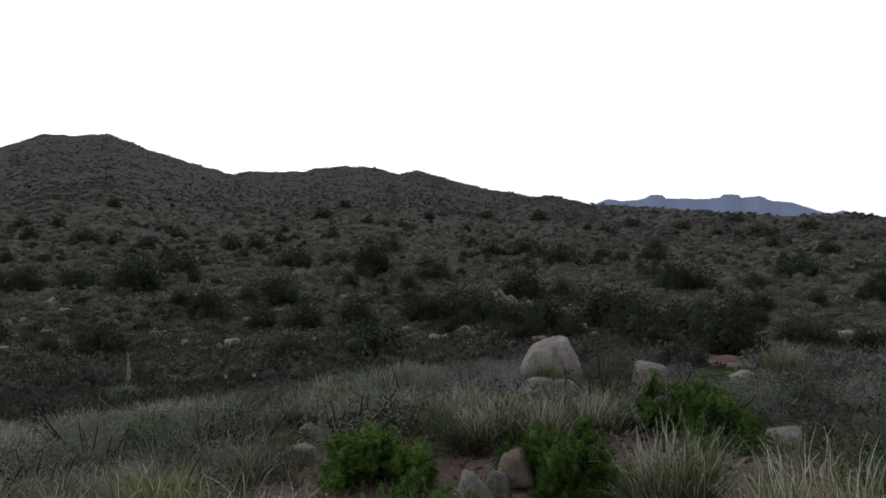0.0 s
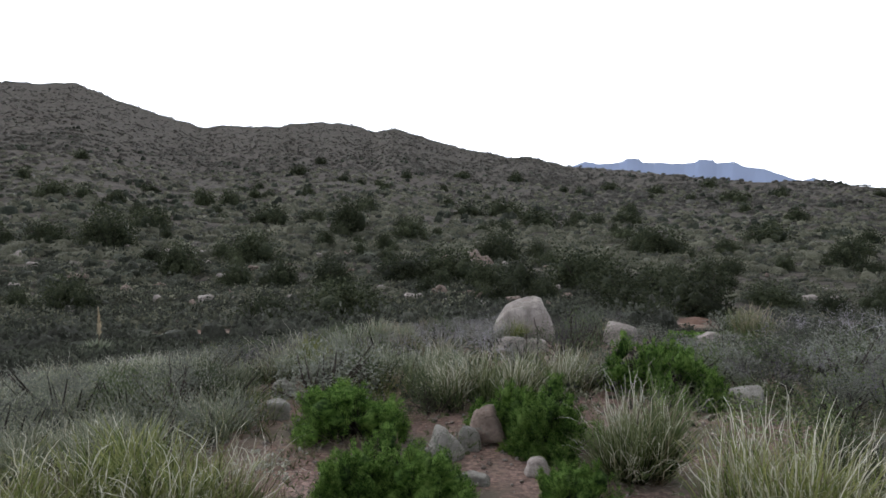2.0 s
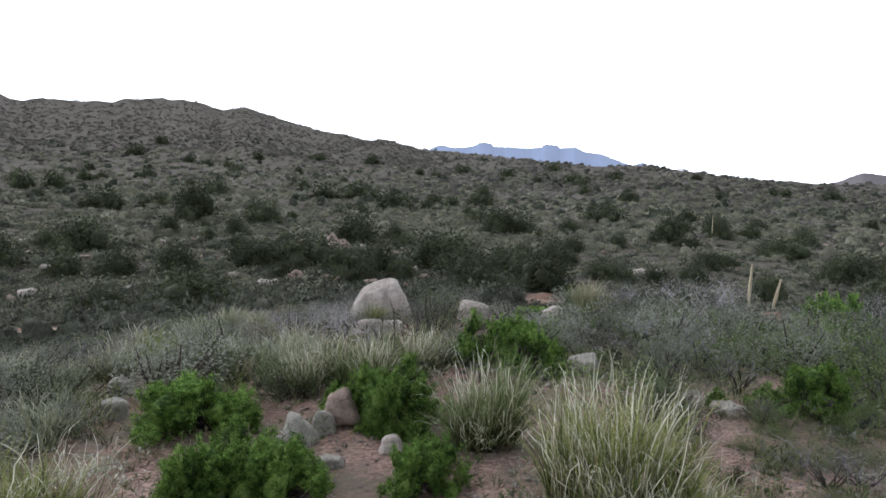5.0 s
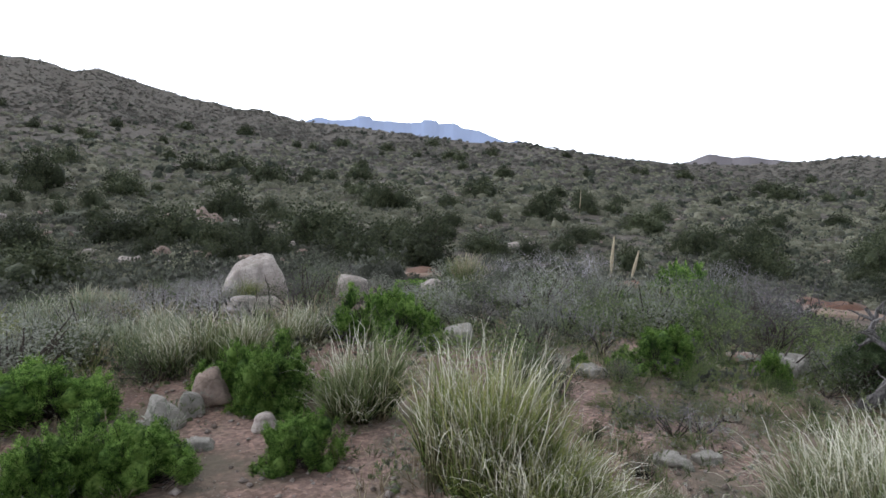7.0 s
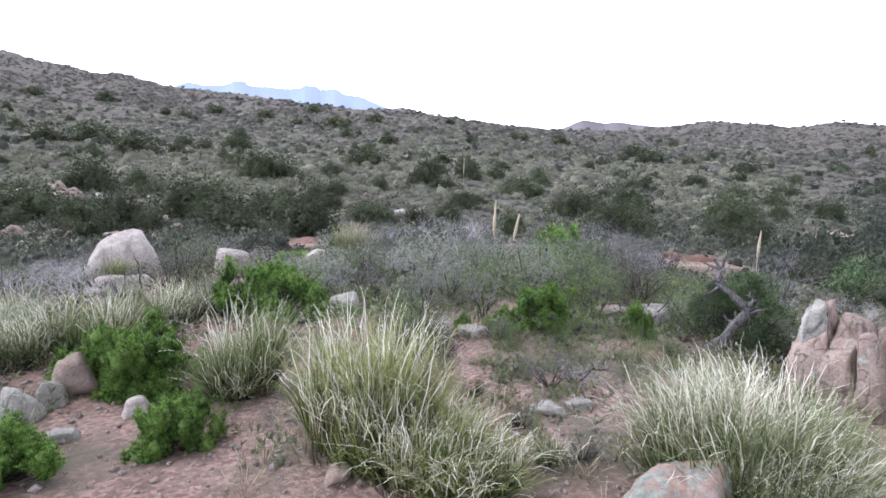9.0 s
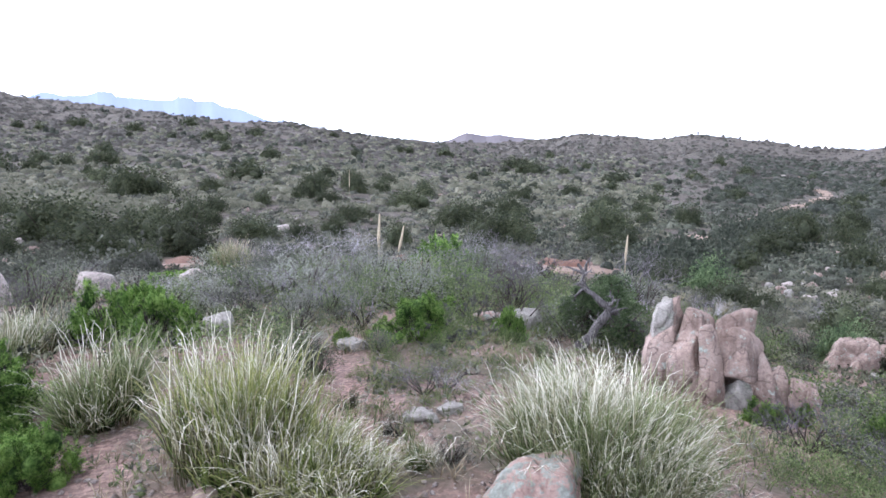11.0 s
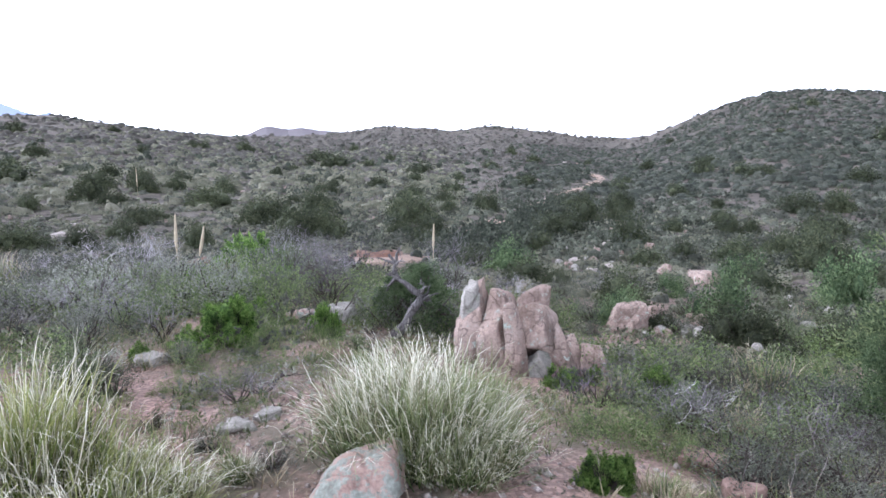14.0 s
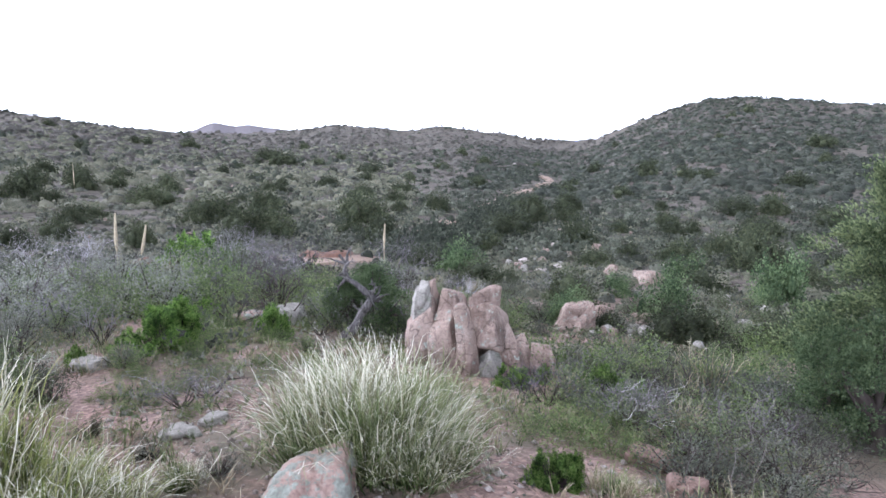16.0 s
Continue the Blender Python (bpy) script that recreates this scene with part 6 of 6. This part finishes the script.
dead_wood("dead_tree", "dead silver-grey juniper trunk, twisted and forked", 62.5, 7.2, 6, 0.6, (0.55, 0.1, 0.8), 0.066, 16, M_SILVER, line=[(-0.15, 0, -0.06), (-0.05, 0, 0.1), (0.06, 0, 0.26), (0.16, 0, 0.42), (0.17, 0, 0.52), (0.02, 0, 0.62), (-0.09, 0, 0.7), (-0.12, 0, 0.85), (-0.13, 0, 1.02)])
def twig_net(label, az, r, seed, wide, high, count, lift, material):
    """A low tangle of thin dead twigs."""
    rng = np.random.RandomState(seed)
    home = thing("dead_branch", label, "dead branch")
    put(home, on_ground(az, r, -az, 1.0, -lift))
    for _ in range(count):
        start = np.array([rng.uniform(-0.5, 0.3) * wide, rng.normal(0, 0.12) * wide, rng.uniform(0, 0.6) * high])
        arm = bent(rng, start, (rng.uniform(0.2, 1) * rng.choice([-1, 1, 1]), rng.normal(0, 0.4), rng.uniform(0, 0.6)), wide * rng.uniform(0.3, 0.65), 8, 0.28, 0.0)
        bits = [tube(arm, np.linspace(0.0014, 0.0006, 9), 4)]
        for _ in range(3):
            bits.append(tube(bent(rng, arm[rng.randint(2, 8)], rng.normal(0, 1, 3) + [0, 0, 0.3], wide * rng.uniform(0.1, 0.25), 4, 0.3), np.linspace(0.0009, 0.0005, 5), 3))
        v, f = joined(bits)
        part("twig", mesh_of("twig", v, f, material, smooth=True), home)


twig_net("bleached white dead twigs lying tangled on brush", 90.4, 4.4, 14, 0.42, 0.42, 12, 0.12, M_WHITEWOOD)
twig_net("grey dead twigs lying tangled on the soil", 49.6, 4.5, 24, 0.6, 0.12, 14, 0.0, M_TWIG)
for az, r, seed, line in ((94.6, 3.45, 15, [(0, 0, 0), (0.0, 0, 0.2), (-0.03, 0, 0.36), (-0.1, 0, 0.44), (-0.16, 0, 0.46)]), (98.2, 3.5, 16, [(0, 0, 0), (-0.02, 0, 0.25), (0.03, 0, 0.5), (0.12, 0, 0.66), (0.2, 0, 0.7)]),
                           (99.5, 3.6, 25, [(0, 0, 0), (0.0, 0, 0.3), (-0.05, 0, 0.55), (-0.16, 0, 0.78), (-0.22, 0, 0.86)]), (101.5, 3.7, 26, [(0, 0, 0), (0.04, 0, 0.3), (0.0, 0, 0.5), (-0.1, 0, 0.6)])):
    dead_wood("dead_branch", "thin pale thorny twigs arching over brush", az, r, seed, 0.26, None, 0.002, 6, M_THORN, line=line)
dead_wood("dead_branch", "dark dead branch leaning in the brush", 54.0, 9.0, 17, 0.9, (0.5, 0, 0.6), 0.018, 4, M_DARKTWIG)
dead_wood("dead_branch", "dark dead twigs on the soil", 50.0, 4.6, 18, 0.35, (0.8, 0, 0.35), 0.012, 6, M_DARKTWIG)
dead_wood("dead_branch", "dead grey branch rising from brush", 52.0, 17.0, 19, 1.4, (0.3, 0, 0.9), 0.02, 8, M_MIDTWIG)
dead_wood("dead_branch", "dark bare sapling in front of the boulder", 11.0, 10.2, 20, 0.75, (0.1, 0, 1), 0.014, 7, M_DARKTWIG)


# ---------- what nobody could count: scrub on the slopes, tussocks, thin grass ----------
def stuff_at(name, label, material, rng, x, y, w, quads, tall, size, humps=3, around=6, rings=2, core=1.0, slim=0.36):
    """Many small shrubs in one object, six shapes in turn; each has a tone of its own."""
    kinds = []
    for k in range(6):
        bits = []
        for m in range(humps):
            v, f = hump(rng, around, rings)
            s = 1.0 if humps == 1 else (0.75, 0.6, 0.5, 0.45)[m]
            bits.append((v * [s * core, s * core, tall * s * core] + [*rng.normal(0, 0.0 if humps == 1 else 0.2, 2), 0], f))
        body, _ = joined(bits)
        at = body[rng.randint(0, len(body), quads)] * rng.uniform(0.8, 1.1, (quads, 1)) / core
        v, f = leaves(rng, at, rng.uniform(0.6, 1.3, quads) * size, size * slim, at * [1, 1, 0.5] + [0, 0, 0.4], 0.6)
        kinds.append(joined(bits + [(v, triangles(f))]))
    turn, h, z = rng.uniform(0, 6.283, len(x)), rng.uniform(0.7, 1.3, len(x)), ground(x, y)
    pieces, tones, pick = [], [], rng.randint(0, 6, len(x))
    for k in range(6):
        s = np.where(pick == k)[0]
        t, corners = kinds[k]
        c, q = np.cos(turn[s])[:, None] * w[s][:, None], np.sin(turn[s])[:, None] * w[s][:, None]
        vx = c * t[:, 0] - q * t[:, 1] + x[s][:, None]
        vy = q * t[:, 0] + c * t[:, 1] + y[s][:, None]
        vz = t[:, 2] * (w[s] * h[s])[:, None] + z[s][:, None] - 0.02
        pieces.append((np.stack([vx, vy, vz], -1).reshape(-1, 3), (np.arange(len(s))[:, None, None] * len(t) + corners).reshape(-1, 3)))
        tones.append(np.repeat(rng.uniform(0, 1, len(s)), len(t)))
    verts, faces = joined(pieces)
    tagged(new(name, mesh_of(name, verts, faces, material, smooth=True, tone=np.concatenate(tones))), label, "scrub", kind="stuff")


def stuff_shrubs(name, label, material, seed, count, near, far, quads, width, tall, size, first=-46, last=114, patch=40.0, keep=1.5, swell=1.6, anywhere=False, **shape):
    """Shrubs strewn over a sector of the land, in patches, off the road and the open soil."""
    rng = np.random.RandomState(seed)
    az = rng.uniform(first, last, count * 3)
    r = near * (far / near) ** rng.uniform(0, 1, count * 3) ** 0.85
    x, y = r * np.sin(np.radians(az)), r * np.cos(np.radians(az))
    open_soil = (r < 8.2) & (((az > 36) & (az < 47)) | ((az > 60) & (az < 82)))
    open_soil |= (r < 25) & (((az > 51.5) & (az < 62.5) & (r > 12)) | ((az > 22) & (az < 26.5) & (r > 15)))
    for a, b, p, q in CLEAR:
        open_soil |= (az > a) & (az < b) & (r > p) & (r < q)
    open_soil |= headroom(az, r) < tall * width[0] * 1.3
    open_soil &= not anywhere
    ok = (rng.uniform(0, 1, len(x)) < 0.62 + 0.5 * waves(x + 90, y, patch)) & (off_road(x, y) > keep) & ~open_soil & ~hides_road(az, r)
    x, y, r = x[ok][:count], y[ok][:count], r[ok][:count]
    w = rng.uniform(*width, len(x)) * np.interp(r, [0, 100, 700], [1, 1.2, swell])
    stuff_at(name, label, material, rng, x, y, w, quads, tall, size, **shape)


def roadside(seed):
    """Scrub and bushes along the near edge of the road, but for the stretches that lie open."""
    rng = np.random.RandomState(seed)
    near = ROAD_SIDE * np.where((ROAD_SIDE * ROAD_LINE).sum(1, keepdims=True) > 0, -1, 1)
    az, r = np.degrees(np.arctan2(*ROAD_LINE.T)), np.hypot(*ROAD_LINE.T)
    hidden = np.ones(len(az), dtype=bool)
    for a, b in OPEN_ROAD:
        hidden &= ~((az > a) & (az < b))
    for pick, each, width, tall in ((hidden & (r < 26), 3, (0.9, 2.0), 0.55), (hidden & (r >= 26), 4, (1.5, 2.7), 0.72)):
        pts, way = np.repeat(ROAD_LINE[pick], each, 0), np.repeat(near[pick], each, 0)
        pts = pts + way * rng.uniform(1.5, 3.4, (len(pts), 1)) + rng.normal(0, 0.25, pts.shape)
        ok = off_road(*pts.T) > 1.25
        stuff_at("low_scrub", "thick grey-olive scrub along the road", M_SCRUB if tall < 0.6 else M_BUSH_COVER, rng, pts[ok, 0], pts[ok, 1], rng.uniform(*width, ok.sum()), 64, tall, 0.085, humps=3, core=0.6)


roadside(210)
for material, seed, count, label in ((M_TUSSOCK, 228, 260, "pale dry grass on the open slope below the outcrop"), (M_SCRUB, 229, 130, "low grey scrub on the open slope below the outcrop")):
    stuff_shrubs("slope_grass", label, material, seed, count, 6.8, 14, 60, (0.15, 0.4), 0.32, 0.14, first=76, last=99, patch=3.5, anywhere=True, humps=1, core=0.45)
stuff_shrubs("dense_scrub", "dense dark olive scrub filling the valley beyond the road", M_SCRUB_DARK, 220, 1000, 20, 38, 48, (0.6, 1.5), 0.42, 0.085, first=-46, last=24, patch=9.0, keep=2.0, humps=3, core=0.55)
for first, last, far, count in ((-46, -22.3, 19.5, 420), (-22.3, -16.4, 15.5, 60), (-16.4, -6, 19.5, 170)):
    stuff_shrubs("dense_scrub", "dense dark scrub on the slope falling from the knoll", M_SCRUB_DARK, 222, count, 12.2, far, 60, (0.35, 0.8), 0.36, 0.11, first=first, last=last, patch=5.0, keep=1.5, humps=2, core=0.6, anywhere=True)
stuff_shrubs("low_scrub", "low dry scrub on the rim of the knoll", M_SCRUB, 227, 520, 9.2, 13, 50, (0.22, 0.5), 0.3, 0.13, first=-46, last=-3, patch=3.0, keep=1.5, humps=1, core=0.5, anywhere=True)
stuff_shrubs("pale_tussocks", "pale yellowish grass tussocks on the western slope", M_TUSSOCK, 224, 1100, 24, 62, 22, (0.4, 1.1), 0.4, 0.13, first=-46, last=4, patch=12.0, humps=2, around=5, core=0.7)
stuff_shrubs("dense_scrub", "dense dark olive scrub on the lower slopes", M_SCRUB_DARK, 221, 620, 36, 75, 24, (0.7, 1.9), 0.42, 0.12, first=-46, last=16, patch=14.0, keep=2.5, humps=3, core=0.75)
stuff_shrubs("dense_scrub", "dense dark olive scrub on the lower slopes", M_SCRUB_DARK, 223, 700, 30, 80, 24, (0.7, 1.9), 0.42, 0.12, first=60, last=106, patch=14.0, keep=2.5, humps=3, core=0.75)
stuff_shrubs("low_scrub", "low herbs and dry tufts on the open slope above the road", M_SCRUB, 214, 420, 11, 20.5, 50, (0.2, 0.46), 0.42, 0.14, first=50.5, last=63.5, patch=4.0, keep=1.6, anywhere=True, humps=1, core=0.5)
stuff_shrubs("pale_tussocks", "pale tufts on the open slope above the road", M_TUSSOCK, 215, 300, 11, 20.5, 50, (0.2, 0.42), 0.45, 0.15, first=50.5, last=63.5, patch=4.0, keep=1.6, anywhere=True, humps=1, core=0.5)
stuff_shrubs("pale_tussocks", "pale grass and low sage between the brush of the knoll", M_PALE_SAGE, 230, 480, 8.6, 17.5, 70, (0.3, 0.75), 0.5, 0.085, first=26, last=50, patch=3.0, keep=1.6, anywhere=True, humps=1, core=0.4, slim=0.2)
stuff_shrubs("low_scrub", "low herbs on the open slope above the road", M_SCRUB, 216, 150, 14, 20, 50, (0.2, 0.4), 0.42, 0.14, first=21, last=28, patch=4.0, keep=1.6, anywhere=True, humps=1, core=0.5)
stuff_shrubs("low_scrub", "small dry bushes and litter on the knoll", M_SCRUB, 206, 650, 5.6, 20, 80, (0.25, 0.6), 0.42, 0.1, patch=5.0, humps=1, core=0.3, slim=0.25)
stuff_shrubs("pale_tussocks", "small dry tussocks on the knoll", M_TUSSOCK, 207, 650, 5.6, 20, 70, (0.2, 0.45), 0.5, 0.14, patch=4.0, humps=1, core=0.25, slim=0.18)
stuff_shrubs("low_scrub", "low grey-olive scrub covering the near slope", M_SCRUB, 201, 2600, 17, 60, 25, (0.4, 1.2), 0.42, 0.1, humps=2, core=0.6)
stuff_shrubs("low_scrub", "low grey-olive scrub on the middle slopes", M_SCRUB, 202, 4800, 55, 170, 7, (0.6, 1.6), 0.38, 0.17, humps=2, around=5, core=0.85)
stuff_shrubs("low_scrub", "dark scrub dotting the far hills", M_HAZED_SCRUB, 203, 4500, 150, 740, 2, (0.7, 1.9), 0.28, 0.16, last=14, keep=3.0, swell=1.4, humps=1, around=5)
stuff_shrubs("low_scrub", "dark scrub dotting the far ridges", M_HAZED_RIDGE, 218, 8500, 150, 740, 2, (0.8, 2.1), 0.36, 0.16, first=14, keep=3.0, swell=1.4, humps=1, around=5)
stuff_shrubs("low_scrub", "dark grey-olive scrub on the slope beyond the stalks", M_SCRUB_DARK, 231, 420, 25, 80, 18, (0.5, 1.4), 0.4, 0.13, first=28, last=68, patch=9.0, keep=2.0, humps=2, around=5, core=0.65)
stuff_shrubs("bush_cover", "dark green bushes crowding the valley", M_BUSH_COVER, 211, 430, 30, 220, 95, (1.0, 2.2), 0.6, 0.1, first=50, patch=30.0, keep=2.5, humps=4, around=7, core=0.5)
stuff_shrubs("bush_cover", "dark bushes dotting the eastern hill", M_BUSH_COVER, 212, 2900, 110, 236, 10, (0.8, 1.8), 0.44, 0.16, first=72, patch=30.0, keep=3.5, humps=2, around=5, core=0.75)
stuff_shrubs("low_scrub", "dark green scrub covering the eastern hill", M_SCRUB_EAST, 217, 3600, 85, 245, 4, (0.7, 1.7), 0.4, 0.16, first=72, keep=3.0, humps=1, around=5)
stuff_shrubs("low_scrub", "fine dark scrub filling the eastern hill", M_SCRUB_EAST, 225, 3200, 70, 240, 3, (0.5, 1.3), 0.36, 0.18, first=70, patch=7.0, keep=3.0, humps=1, around=5)
stuff_shrubs("low_scrub", "fine brownish scrub filling the far ridges", M_HAZED_RIDGE, 226, 5000, 110, 400, 2, (0.5, 1.3), 0.34, 0.18, first=10, last=82, patch=9.0, keep=3.0, humps=1, around=5)
stuff_shrubs("bush_cover", "dark bushes dotting the middle slopes", M_BUSH_COVER, 213, 900, 90, 330, 8, (0.9, 2.0), 0.62, 0.16, first=-46, last=72, patch=50.0, humps=2)
stuff_shrubs("low_scrub", "dark scrub dotting the western hill", M_HAZED_SCRUB, 208, 8000, 230, 740, 2, (0.9, 2.0), 0.3, 0.16, first=-46, last=14, swell=1.4, humps=1, around=5)
stuff_shrubs("pale_tussocks", "pale dry grass tussocks between the scrub", M_TUSSOCK_FAR, 204, 5000, 16, 62, 9, (0.4, 1.1), 0.38, 0.16, humps=2, around=5, core=0.8)
stuff_shrubs("pale_tussocks", "pale dry grass tussocks on the middle slopes", M_TUSSOCK_FAR, 205, 7000, 50, 230, 4, (0.5, 1.5), 0.36, 0.24, last=66, humps=1)


def thin_grass(name, label, seed, count, near, far, first, last, length, material, lean=(5, 70)):
    """Thin tufts of grass and stubble on the open soil."""
    rng = np.random.RandomState(seed)
    az, r = rng.uniform(first, last, count), np.sqrt(rng.uniform(near ** 2, far ** 2, count))
    x, y = r * np.sin(np.radians(az)), r * np.cos(np.radians(az))
    ok = (waves(x * 1.7, y * 1.7 + 30, 2.2) > -0.05) & (headroom(az, r) > length[1] * 0.8)
    x, y = x[ok], y[ok]
    each = 9
    v, f, u = blades(rng, len(x) * each, 0.04, length, lean, (5, 20 if lean[0] > 50 else 70), 0.004, 3)
    n = 8
    lift = np.repeat(np.stack([x, y, ground(x, y)], 1), each * n, 0)
    tagged(new(name, mesh_of(name, v + lift, f, material, along=u)), label, "grass", kind="stuff")


thin_grass("thin_grass", "thin dry grass on the soil of the knoll", 301, 1400, 2.2, 12, -38, 106, (0.05, 0.16), M_STRAW)
thin_grass("dry_litter", "dry stalks and litter lying on the soil", 304, 1500, 2.3, 9, -38, 106, (0.05, 0.18), M_STRAW, (70, 89))
thin_grass("thin_grass", "fine grey-green grass in tufts", 302, 1300, 4.8, 13, -40, -2, (0.15, 0.32), M_FRESH)
def soil_herbs(seed, count, material, first=-14, last=104):
    """Small herbs and dead bits on the open soil of the knoll."""
    rng = np.random.RandomState(seed)
    az, r = rng.uniform(first, last, count), rng.uniform(3.0, 8.5, count)
    x, y = r * np.sin(np.radians(az)), r * np.cos(np.radians(az))
    ok = (waves(x * 2, y * 2, 3.0) > -0.25) & ~((az > 37.5) & (az < 43) & (r < 6.5))
    stuff_at("soil_herbs", "small grey-green herbs on the bare soil", material, rng, x[ok], y[ok], rng.uniform(0.1, 0.3, ok.sum()), 80, 0.55, 0.15, humps=1, around=5, core=0.25, slim=0.1)


soil_herbs(305, 480, M_PALE_SAGE, last=78)
soil_herbs(308, 120, M_SCRUB, first=78)
soil_herbs(306, 540, M_FRESH_HERB)
flower_rng = np.random.RandomState(307)
bloom = [polar(az, r) for az, r in zip(flower_rng.normal(-13.4, 1.6, 26), flower_rng.normal(4.17, 0.14, 26))]
bx, by = np.array(bloom).T
stuff_at("white_flowers", "small white wildflowers on the gravelly soil", M_FLOWER, flower_rng, bx, by, flower_rng.uniform(0.05, 0.11, 26), 16, 0.7, 0.3, humps=1, around=5, core=0.15, slim=0.5)
thin_grass("thin_grass", "sparse green grass below the outcrop", 303, 3200, 3.2, 11, 34, 104, (0.05, 0.17), M_HERBGRASS)
